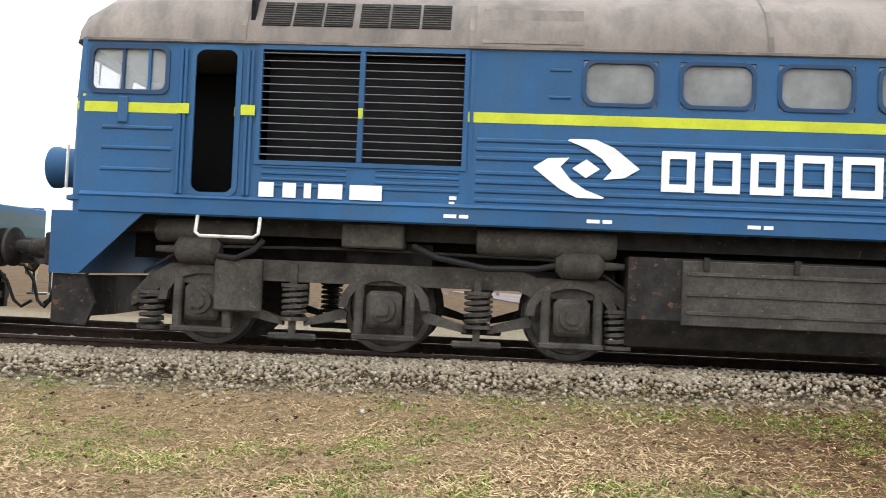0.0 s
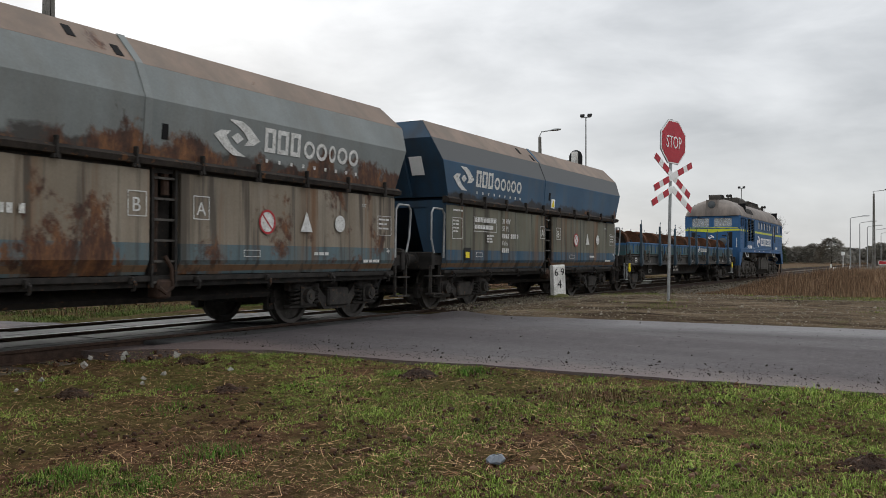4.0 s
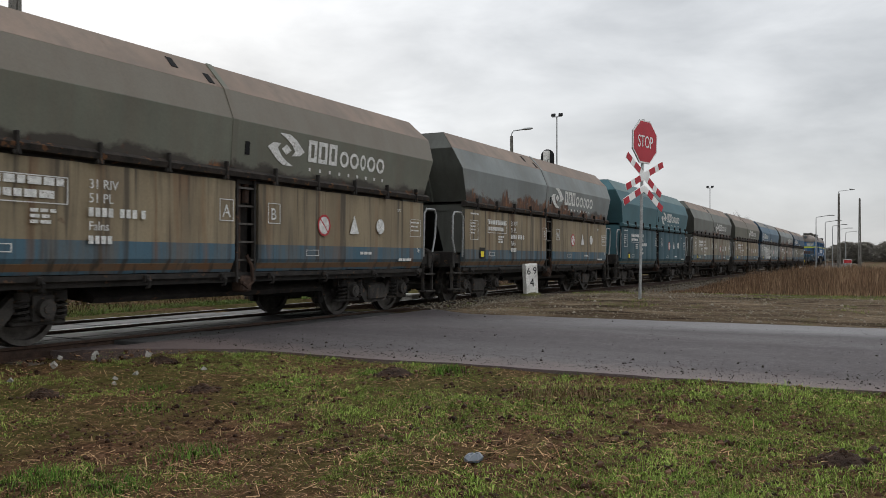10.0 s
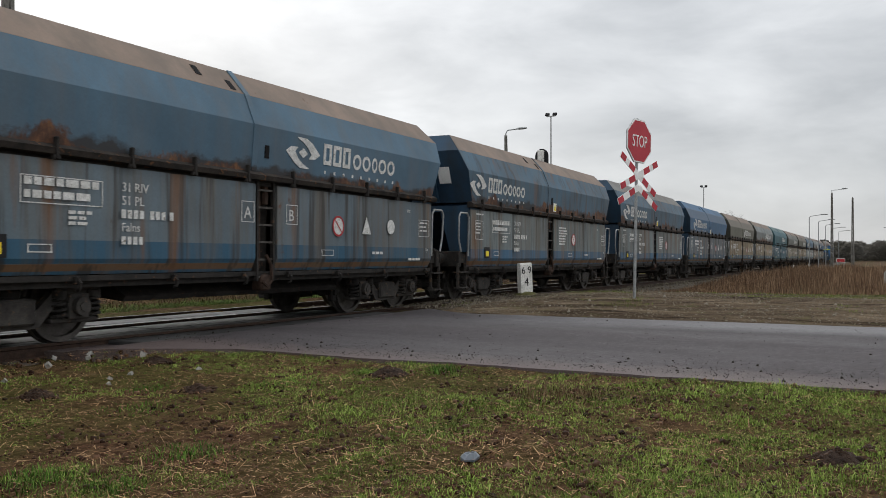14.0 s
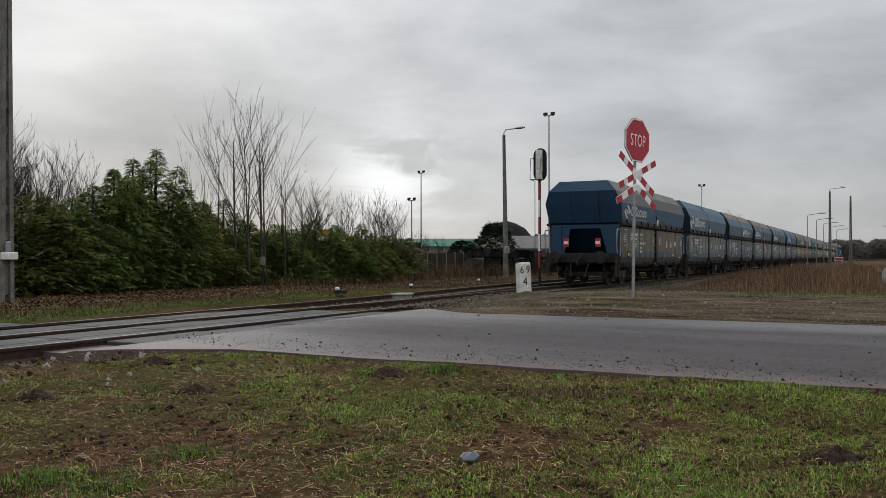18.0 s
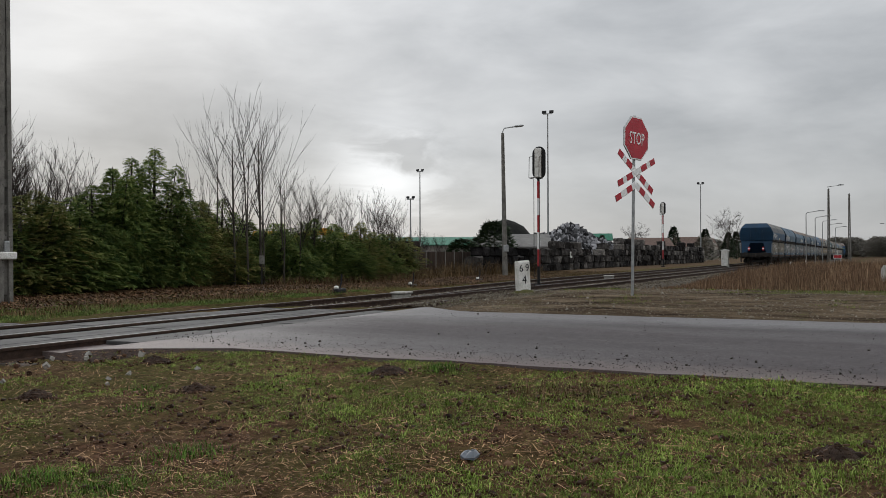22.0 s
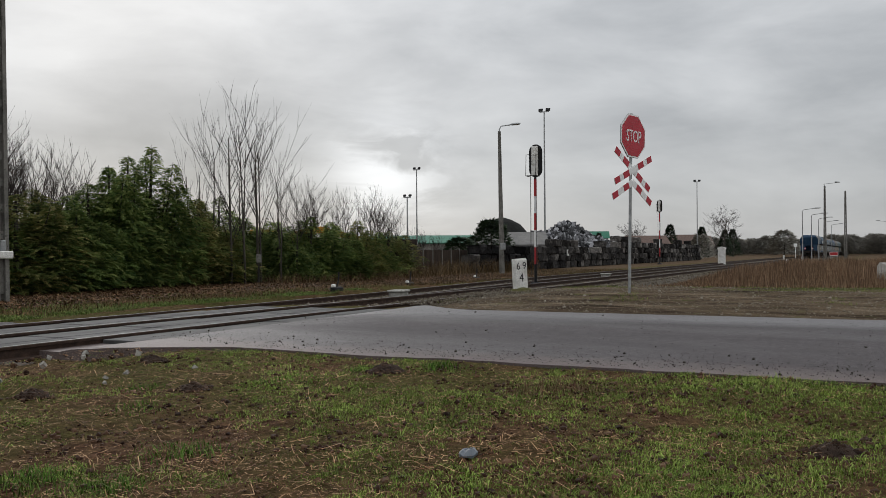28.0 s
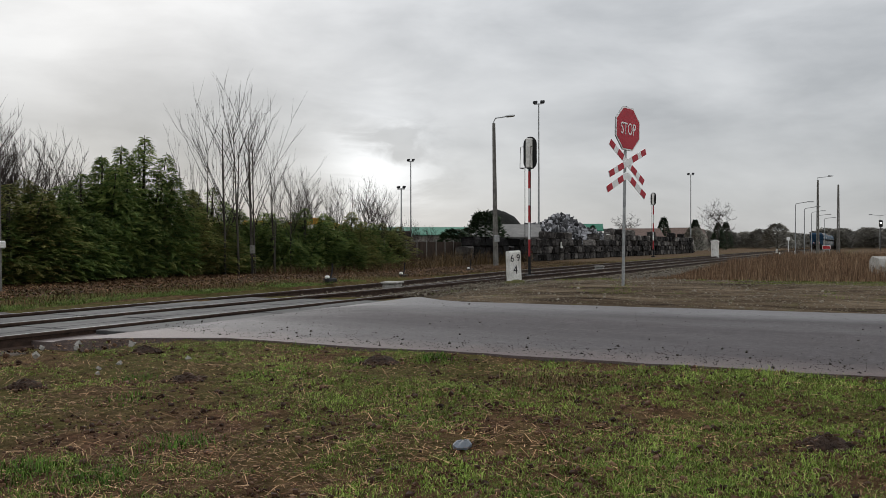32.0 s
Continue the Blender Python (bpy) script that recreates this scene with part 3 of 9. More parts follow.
def wheelset(parent, x, y0, r=0.46, tread=0.75, name="wheelset"):
    """An axle with two flanged wheels, turning about y."""
    key = ("wheelset", r)
    if key not in FONT:
        mb = Mesh()
        for s in (-1, 1):
            q = tread * s
            mb.lathe([(0.08, q - 0.09 * s), (0.15, q - 0.085 * s), (0.16, q - 0.03 * s), (r - 0.08, q - 0.02 * s), (r - 0.07, q - 0.075 * s), (r + 0.028, q - 0.07 * s),
                      (r + 0.02, q - 0.045 * s), (r, q - 0.035 * s), (r - 0.004, q + 0.06 * s), (r - 0.07, q + 0.06 * s), (r - 0.08, q + 0.01 * s), (0.17, q + 0.02 * s), (0.15, q + 0.08 * s), (0.08, q + 0.085 * s)], n=28)
            for k in range(6):
                a = k * math.pi / 3
                mb.cyl((0.25 * math.cos(a), q + 0.012 * s, 0.25 * math.sin(a)), (0.25 * math.cos(a), q + 0.03 * s, 0.25 * math.sin(a)), 0.022, 6)
        mb.cyl((0, -0.95, 0), (0, 0.95, 0), 0.075, 12)
        FONT[key] = mb.mesh("wheelset", True)
    return part(name, FONT[key], TREAD, parent, m=pose(x, y0, 0))


def coil(mb, x, y, z0, z1, r, turns=5, w=0.018):
    pts = [(x + r * math.cos(a), y + r * math.sin(a), z0 + (z1 - z0) * k / (turns * 8)) for k in range(turns * 8 + 1) for a in (k * math.pi / 4,)]
    return mb.tube(pts, w, 5)


def freight_bogie(parent, x):
    """A two-axled bogie with cast side frames, coil springs and axle boxes."""
    bg = new("bogie")
    bg.parent = parent
    bg.matrix_basis = pose(x, 0, 0.46)
    for s in (-1, 1):
        key = ("fbogie", s)
        if key not in FONT:
            y = 1.02 * s
            fr = Mesh()
            top = [(-1.28, 0.22), (-1.1, 0.3), (-0.62, 0.24), (-0.34, -0.02), (0.34, -0.02), (0.62, 0.24), (1.1, 0.3), (1.28, 0.22)]
            low = [(1.28, 0.1), (1.02, 0.08), (0.6, 0.02), (0.36, -0.24), (-0.36, -0.24), (-0.6, 0.02), (-1.02, 0.08), (-1.28, 0.1)]
            fr.prism("y", top + low, y - 0.06, y + 0.06)
            fr.box(-0.3, 0.3, y - 0.12, y + 0.1, -0.2, 0.12, 0.03)
            got = [(fr, "side_frame", False)]
            for a in (-0.9, 0.9):
                bx = Mesh()
                bx.box(a - 0.15, a + 0.15, y - 0.1, y + 0.14 * s + 0.02, -0.15, 0.16, 0.03)
                bx.cyl((a, y + 0.1 * s, 0), (a, y + 0.2 * s, 0), 0.115, 12)
                bx.cyl((a, y + 0.2 * s, 0), (a, y + 0.215 * s, 0), 0.06, 6)
                bx.box(a - 0.36, a + 0.36, y - 0.05, y + 0.1, -0.2, -0.14, 0.015)
                got.append((bx, "axle_box", True))
            for a in (-0.9, 0.9):
                for d in (-0.26, 0.26):
                    sp = Mesh()
                    coil(sp, a + d, y + 0.05 * s, -0.15, 0.12, 0.085, 4, 0.02)
                    sp.cyl((a + d, y + 0.05 * s, 0.12), (a + d, y + 0.05 * s, 0.2), 0.1, 10)
                    got.append((sp, "spring", True))
            FONT[key] = [q.mesh(nm, sm) for q, nm, sm in got]
        for me in FONT[key]:
            nm = me.name.split(".")[0]
            part(nm, me, STEEL_DARK if nm == "spring" else STEEL_BOGIE, bg, "coil spring" if nm == "spring" else "")
    key = "fbolster"
    if key not in FONT:
        FONT[key] = Mesh().box(-0.25, 0.25, -0.95, 0.95, -0.05, 0.25, 0.04).mesh("bolster")
        for a in (-1.42, 1.42, -0.42, 0.42):
            mb = Mesh()
            mb.box(a - 0.05, a + 0.05, -0.85, 0.85, -0.1, 0.0)
            for s in (-1, 1):
                mb.box(a - 0.07, a + 0.07, 0.75 * s - 0.06, 0.75 * s + 0.06, -0.22, 0.12, 0.02)
            FONT[key, a] = mb.mesh("brake_beam")
    part("bolster", FONT[key], STEEL_DARK, bg)
    for a in (-1.42, 1.42, -0.42, 0.42):
        part("brake_beam", FONT[key, a], STEEL_DARK, bg)
    return bg, [wheelset(bg, a, 0) for a in (-0.9, 0.9)]


def buffers(parent, x, d, z=1.05, mat_stem=None, mat_head=None):
    for y in (-0.875, 0.875):
        mb = Mesh().lathe([(0.17, 0), (0.17, 0.04), (0.125, 0.06), (0.12, 0.32), (0.09, 0.34), (0.085, 0.52), (0.2, 0.54), (0.235, 0.56), (0.235, 0.60), (0.1, 0.63)], "x", 20)
        part("buffer", mb, mat_stem or STEEL_DARK, parent, m=pose(x, y, z, 0, 0, 0 if d > 0 else 180), smooth=True)
    cp = Mesh().box(0, 0.16, -0.06, 0.06, z - 0.06, z + 0.06, 0.01)
    cp.tube([(0.16, 0, z), (0.33, 0, z - 0.06), (0.5, 0, z - 0.1), (0.56, 0, z - 0.2), (0.5, 0, z - 0.28), (0.42, 0, z - 0.24)], 0.03, 6)
    part("coupling_hook", cp, STEEL_DARK, parent, m=pose(x, 0, 0, 0, 0, 0 if d > 0 else 180))
    for y in (-0.35, 0.35):
        hs = Mesh().tube([(0, y, z - 0.2), (0.18, y, z - 0.22), (0.34, y * 0.9, z - 0.42), (0.42, y * 0.8, z - 0.66), (0.5, y * 0.7, z - 0.74), (0.62, y * 0.6, z - 0.66)], 0.022, 7)
        part("brake_hose", hs, RUBBER, parent, m=pose(x, 0, 0, 0, 0, 0 if d > 0 else 180), smooth=True)


def emblem(parent, mat, x, y, z, w, h, s=1):
    """The carrier's mark as plain shapes: two hooked leaves round a lozenge."""
    def add_shape(pts, nm="emblem_shape"):
        mb = Mesh().prism("y", [(x + s * px * w, z + pz * h) for px, pz in pts], y - 0.003, y + 0.003)
        part(nm, mb, mat, parent)
    add_shape([(0.0, 0.5), (0.14, 0.66), (0.34, 0.68), (0.26, 0.52), (0.36, 0.3), (0.5, 0.14), (0.68, 0.02), (0.66, 0.0), (0.42, 0.0), (0.26, 0.14)])
    add_shape([(1.0, 0.52), (0.86, 0.36), (0.66, 0.32), (0.74, 0.48), (0.64, 0.68), (0.5, 0.84), (0.32, 0.97), (0.34, 1.0), (0.58, 1.0), (0.76, 0.86)])
    add_shape([(0.37, 0.5), (0.5, 0.66), (0.63, 0.5), (0.5, 0.34)])


def wordmark(parent, mat, x, y, z, h, widths, gap=0.2, hole=True):
    """The carrier's name as a row of plain upright blocks, one for each sign."""
    for k, wd in enumerate(widths):
        if wd < 0:
            x += -wd * h
            continue
        w, t = wd * h, 0.19 * h
        mb = Mesh()
        if hole:
            o = [(x, z), (x + w, z), (x + w, z + h), (x, z + h)]
            i = [(x + t, z + t), (x + w - t, z + t), (x + w - t, z + h - t), (x + t, z + h - t)]
            mb.add([(u, y - 0.003, v) for u, v in o + i] + [(u, y + 0.003, v) for u, v in o + i],
                   [(0, 1, 5, 4), (1, 2, 6, 5), (2, 3, 7, 6), (3, 0, 4, 7), (8, 12, 13, 9), (9, 13, 14, 10), (10, 14, 15, 11), (11, 15, 12, 8),
                    (0, 8, 9, 1), (1, 9, 10, 2), (2, 10, 11, 3), (3, 11, 8, 0), (4, 5, 13, 12), (5, 6, 14, 13), (6, 7, 15, 14), (7, 4, 12, 15)])
        else:
            mb.box(x, x + w, y - 0.003, y + 0.003, z, z + h)
        part("name_block", mb, mat, parent)
        x += w + gap * h
    return x


def round_marks(parent, mat, x, y, z, h, n):
    """The second word of the name as a row of plain rings."""
    r = h / 2
    for k in range(n):
        mb, m = Mesh(), 18
        w = 0.66 if k == 2 else 1.0
        cx = x + (0.9 if k != 2 else 0.66) * r
        ring = [(cx + w * q * r * math.cos(2 * math.pi * a / m), z + r + q * r * math.sin(2 * math.pi * a / m)) for q in (0.6, 1.0) for a in range(m)]
        mb.add([(u, y + d, v) for d in (-0.003, 0.003) for u, v in ring],
               [f for a in range(m) for b in ((a + 1) % m,) for f in ((a, b, m + b, m + a), (2 * m + a, 3 * m + a, 3 * m + b, 2 * m + b), (m + a, m + b, 3 * m + b, 3 * m + a), (a, 2 * m + a, 2 * m + b, b))])
        part("name_ring", mb, mat, parent)
        x += (2 if k != 2 else 1.45) * r + 0.16 * h


def bars(parent, mat, x, y, z, rows, h=0.07, gap=0.05, name="marking_block"):
    """Unreadable lines of writing as plain bars: one piece for each word."""
    for k, spans in enumerate(rows):
        zz = z - k * (h + gap)
        u = x
        for wd in spans:
            if wd > 0:
                key = ("bar", wd, h)
                if key not in FONT:
                    FONT[key] = Mesh().box(0, wd, -0.002, 0.002, -h, 0).mesh(name)
                repaint(part(name, FONT[key], mat, parent, m=pose(u, y, zz)), mat)
            u += abs(wd) + 0.03


def frame_lines(parent, mat, x0, x1, z0, z1, y, t=0.012):
    mb = Mesh()
    for a in ((x0, x1, z0, z0 + t), (x0, x1, z1 - t, z1), (x0, x0 + t, z0, z1), (x1 - t, x1, z0, z1)):
        mb.box(a[0], a[1], y - 0.002, y + 0.002, a[2], a[3])
    return part("marking_frame", mb, mat, parent)


def words(parent, mat, text, x, y, z, size):
    return part("lettering", lettering(text, size), mat, parent, m=pose(x, y, z))


# ---- hopper wagons ----


def hopper_shapes():
    """The meshes that all hopper wagons share, by part name."""
    S = {}
    # upper hopper: eight-sided shell whose ends lean in towards the foot
    half = [(5.55, 2.36), (5.86, 3.1), (6.02, 3.56), (5.78, 3.95)]
    xe = {z: x for x, z in half}
    mb = Mesh()
    for sy in (-1, 1):
        pts = [(1.44, 2.36), (1.49, 3.1), (1.3, 3.56)]
        rings = [[(x * xe[z], sy * y, z) for y, z in pts] + [(x * xe[z], sy * (y - 0.03), z) for y, z in pts[::-1]] for x in (-1, 1)]
        mb.loft(rings)
    S["hopper_side"] = mb
    rf = Mesh()
    pts = [(1.3, 3.562), (0.95, 3.952), (-0.95, 3.952), (-1.3, 3.562)]
    rf.loft([[(x * xe[round(z, 2)] if round(z, 2) in xe else x * 5.9, y, z) for y, z in pts] + [(x * 5.7, y * 0.97, z - 0.03) for y, z in pts[::-1]] for x in (-1, 1)])
    S["roof"] = rf
    for d in (-1, 1):
        en = Mesh()
        en.loft([[(d * x, y, z), (d * x, -y, z), (d * (x - 0.03), -y, z), (d * (x - 0.03), y, z)] for y, z, x in ((1.435, 2.37, 5.56), (1.485, 3.1, 5.87), (1.295, 3.555, 6.03), (0.945, 3.945, 5.79))])
        for q in (-0.55, 0.55):
            en.loft([[(d * (x + h), q - 0.05, z), (d * (x + h), q + 0.05, z), (d * x, q + 0.05, z), (d * x, q - 0.05, z)] for z, x, h in ((2.37, 5.56, 0.09), (3.1, 5.87, 0.07), (3.5, 6.01, 0.02))])
        # lower end slope
        lo = [(1.4, 2.34, 5.5), (-1.4, 2.34, 5.5), (-0.9, 1.15, 3.95), (0.9, 1.15, 3.95)]
        en.loft([[(d * x, y, z) for y, z, x in lo], [(d * (x - 0.04), y, z) for y, z, x in lo]])
        S["end_wall" + "_b" * (d > 0)] = en
    # lower side doors: pleated sheets, two to a side, tucked in at the foot
    for s, tag in ((-1, ""), (1, "_f")):
        for d, dt in ((-1, ""), (1, "_b")):
            mb = Mesh()
            x0, x1 = 0.27, 5.58
            n = 6
            rings = []
            for k in range(n * 4 + 1):
                x = x0 + (x1 - x0) * k / (n * 4)
                fold = 0.0 if k % 4 in (0,) else (0.03 if k % 4 in (1, 3) else 0.035)
                y = 1.41 + fold
                rings.append([(d * x, s * y, 2.2), (d * x, s * (y - 0.0), 1.05), (d * x, s * (y - 0.09), 0.86), (d * x, s * 1.28, 0.86), (d * x, s * 1.34, 2.2)])
            mb.loft(rings)
            S["side_door" + tag + dt] = mb
    # eaves beam and its brackets
    for s, tag in ((-1, ""), (1, "_f")):
        S["eaves_beam" + tag] = Mesh().prism("x", [(s * 1.36, 2.24), (s * 1.5, 2.26), (s * 1.52, 2.33), (s * 1.44, 2.38), (s * 1.36, 2.38)], -5.66, 5.66)
        # dark strip added behind the beam as the shadow beneath the eaves
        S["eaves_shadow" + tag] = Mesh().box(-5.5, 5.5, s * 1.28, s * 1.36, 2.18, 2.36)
        ug = Mesh().prism("x", [(s * 1.3, 0.78), (s * 1.38, 0.78), (s * 1.38, 0.85), (s * 1.3, 0.85)], -5.6, 5.6)
        ug.box(-5.5, 5.5, s * 1.1, s * 1.3, 0.70, 0.84)
        S["side_sill" + tag] = ug
    return S


def build_hopper_meshes():
    S = {k: v.mesh(next(n for n in ("hopper_side", "roof", "end_wall", "side_door", "eaves_beam", "eaves_shadow", "side_sill") if k.startswith(n))) for k, v in hopper_shapes().items()}
    b = Mesh().box(-0.02, 0.02, -0.035, 0.035, 0, 0.26, 0.008).box(-0.05, 0.05, -0.02, 0.02, 0, 0.05)
    S["bracket"] = b.mesh("bracket")
    h = Mesh().box(-0.03, 0.03, -0.03, 0.03, 0, 0.1, 0.01).tube([(0, -0.03, 0.05), (0, -0.07, 0.02), (0, -0.05, -0.06), (0, 0.0, -0.07)], 0.02, 6)
    S["latch_hook"] = h.mesh("latch_hook")
    S["cross_bearer"] = Mesh().box(-0.3, 0.3, -1.2, 1.2, 0.84, 1.0).mesh("cross_bearer")
    fr = Mesh().box(-6.0, 6.0, -0.28, 0.28, 0.78, 1.12, 0.02)
    fr.prism("x", [(-0.28, 1.1), (0.28, 1.1), (0.05, 1.75), (-0.05, 1.75)], -3.6, 3.6)
    for s in (-1, 1):
        S["chute%d" % s] = Mesh().prism("x", [(s * 0.3, 0.55), (s * 1.0, 0.48), (s * 1.05, 0.55), (s * 0.4, 0.95)], -2.5, 2.5).mesh("chute")
    S["underframe"] = fr.mesh("underframe")
    for d in (-1, 1):
        bb = Mesh().box(d * 5.95, d * 6.08, -1.35, 1.35, 0.86, 1.22, 0.015)
        bb.box(d * 5.0, d * 6.0, -1.2, 1.2, 1.16, 1.2)
        for s in (-1, 1):
            bb.box(d * 5.0, d * 6.0, s * 1.2, s * 1.3, 0.95, 1.15)
        S["buffer_beam" + "_b" * (d > 0)] = bb.mesh("buffer_beam")
        for s in (-1, 1):
            cp = Mesh()
            cp.prism("y", [(d * 4.7, 2.3), (d * 5.58, 2.3), (d * 5.58, 1.2), (d * 5.3, 1.2)], s * 1.36, s * 1.4)
            cp.box(d * 5.5, d * 5.58, s * 0.95, s * 1.4, 1.2, 2.3)
            cp.prism("x", [(s * 0.55, 2.3), (s * 0.95, 2.3), (s * 0.95, 1.2), (s * 0.85, 1.2)], d * 5.5, d * 5.54)
            S["end_post%d%d" % (d, s)] = cp.mesh("end_post")
        S["end_beam%d" % d] = Mesh().box(d * 5.5, d * 5.56, -0.95, 0.95, 2.16, 2.3).mesh("end_beam")
        for s in (-1, 1):
            hr = Mesh().tube([(d * 5.65, s * 1.38, 1.1), (d * 5.65, s * 1.4, 2.0), (d * 5.75, s * 1.4, 2.1), (d * 6.1, s * 1.4, 2.1), (d * 6.18, s * 1.4, 2.0), (d * 6.16, s * 1.38, 1.5), (d * 6.05, s * 1.38, 1.2)], 0.022, 7)
            S["handrail%d%d" % (d, s)] = hr.mesh("handrail", True)
            st = Mesh().box(d * 5.7, d * 6.12, s * 1.2, s * 1.42, 0.72, 0.745).box(d * 5.7, d * 6.12, s * 1.22, s * 1.42, 0.36, 0.385)
            for a in (5.72, 6.1):
                st.box(d * (a - 0.012), d * (a + 0.012), s * 1.3, s * 1.36, 0.36, 0.95)
            S["step%d%d" % (d, s)] = st.mesh("step")
    for s in (-1, 1):
        ld = Mesh()
        for x in (-0.2, 0.2):
            ld.box(x - 0.02, x + 0.02, s * 1.34, s * 1.4, 0.7, 2.3)
        S["ladder_rail%d" % s] = ld.mesh("ladder_rail")
        S["rung%d" % s] = Mesh().box(-0.2, 0.2, s * 1.36, s * 1.385, 0, 0.03).mesh("rung")
        S["gear%d" % s] = Mesh().box(-0.12, 0.12, s * 1.2, s * 1.42, 0.55, 0.8, 0.03).cyl((-0.1, s * 1.3, 0.9), (-0.1, s * 1.3, 2.2), 0.05, 8).cyl((0.08, s * 1.3, 1.9), (0.08, s * 1.3, 2.3), 0.06, 8).tube([(0, s * 1.4, 1.1), (0.1, s * 1.42, 0.95), (0.12, s * 1.42, 0.7), (0, s * 1.42, 0.62), (-0.12, s * 1.42, 0.7)], 0.03, 6).mesh("door_gear", True)
        S["void%d" % s] = Mesh().box(-0.26, 0.26, s * 1.0, s * 1.2, 0.8, 2.3).mesh("gear_bay")
    return S


HOP = None
# near-black tone stands for the shadow under the hopper side; orange flecks are rust
SHADED_RUSTY = surface("sooty_eaves", (0.012, 0.011, 0.01), (0.045, 0.036, 0.03), 5, (0.7, 0.9), 0, 0.3, speck=((0.12, 0.055, 0.025), 6, 0.6))


def hopper(k, look_of):
    """One hopper wagon at its own origin: rail height, middle of its length."""
    L = look_of
    t = thing("hopper_wagon", label=L["label"], category="freight wagon", group="hopper wagons of the train")
    S = HOP
    side = part("hopper_side", S["hopper_side"], None, t)
    for nm, mt in (("hopper_side", L["up"]), ("roof", L["roof"]), ("end_wall", L["end"]), ("end_wall_b", L["end"])):
        ob = side if nm == "hopper_side" else part(S[nm].name.split(".")[0], S[nm], STEEL_DARK, t)
        if not ob.data.materials:
            ob.data.materials.append(STEEL_DARK)
        repaint(ob, mt)
    for nm in ("side_door", "side_door_b", "side_door_f", "side_door_f_b"):
        repaint(part("side_door", S[nm], STEEL_DARK, t), L["low"])
    for nm in ("eaves_beam", "eaves_beam_f"):
        repaint(part("eaves_beam", S[nm], STEEL_DARK, t), L["up"] if L.get("clean") else SHADED_RUSTY)
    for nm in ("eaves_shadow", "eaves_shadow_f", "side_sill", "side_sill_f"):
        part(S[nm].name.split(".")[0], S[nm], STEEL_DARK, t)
    for s in (-1, 1):
        for j in range(10):
            x = -5.1 + j * 10.2 / 9
            if s < 0 or j % 3 == 0:
                part("bracket", S["bracket"], STEEL_DARK, t, m=pose(x, s * 1.5, 2.2))
        for x in (-5.3, -3.6, -2.0, -0.55, 0.55, 2.0, 3.6, 5.3):
            if s < 0:
                part("latch_hook", S["latch_hook"], STEEL_DARK, t, m=pose(x, s * 1.42, 0.74))
        for j in range(6):
            part("rung", S["rung%d" % s], TREAD, t, m=pose(0, 0, 0.75 + 0.27 * j))
        part("ladder_rail", S["ladder_rail%d" % s], STEEL_DARK, t)
        part("door_gear", S["gear%d" % s], RAIL_SIDE, t, "rusty door gear")
        part("gear_bay", S["void%d" % s], STEEL_DARK, t)
        for d in (-1, 1):
            part("handrail", S["handrail%d%d" % (d, s)], GALV, t)
            part("step", S["step%d%d" % (d, s)], STEEL_BOGIE, t)
    part("underframe", S["underframe"], STEEL_DARK, t)
    for x in (-3.9, 3.9):
        part("cross_bearer", S["cross_bearer"], STEEL_DARK, t, m=pose(x, 0, 0))
    for s in (-1, 1):
        part("chute", S["chute%d" % s], STEEL_DARK, t)
    for nm in ("buffer_beam", "buffer_beam_b"):
        part("buffer_beam", S[nm], STEEL_DARK, t)
    for d in (-1, 1):
        for s in (-1, 1):
            repaint(part("end_post", S["end_post%d%d" % (d, s)], STEEL_DARK, t), L["end"])
        repaint(part("end_beam", S["end_beam%d" % d], STEEL_DARK, t), L["end"])
        buffers(t, d * 6.05, d)
    wheels = []
    for x in (-4.22, 4.22):
        bg, ws = freight_bogie(t, x)
        wheels += ws
    hopper_marks(t, L)
    return t, wheels


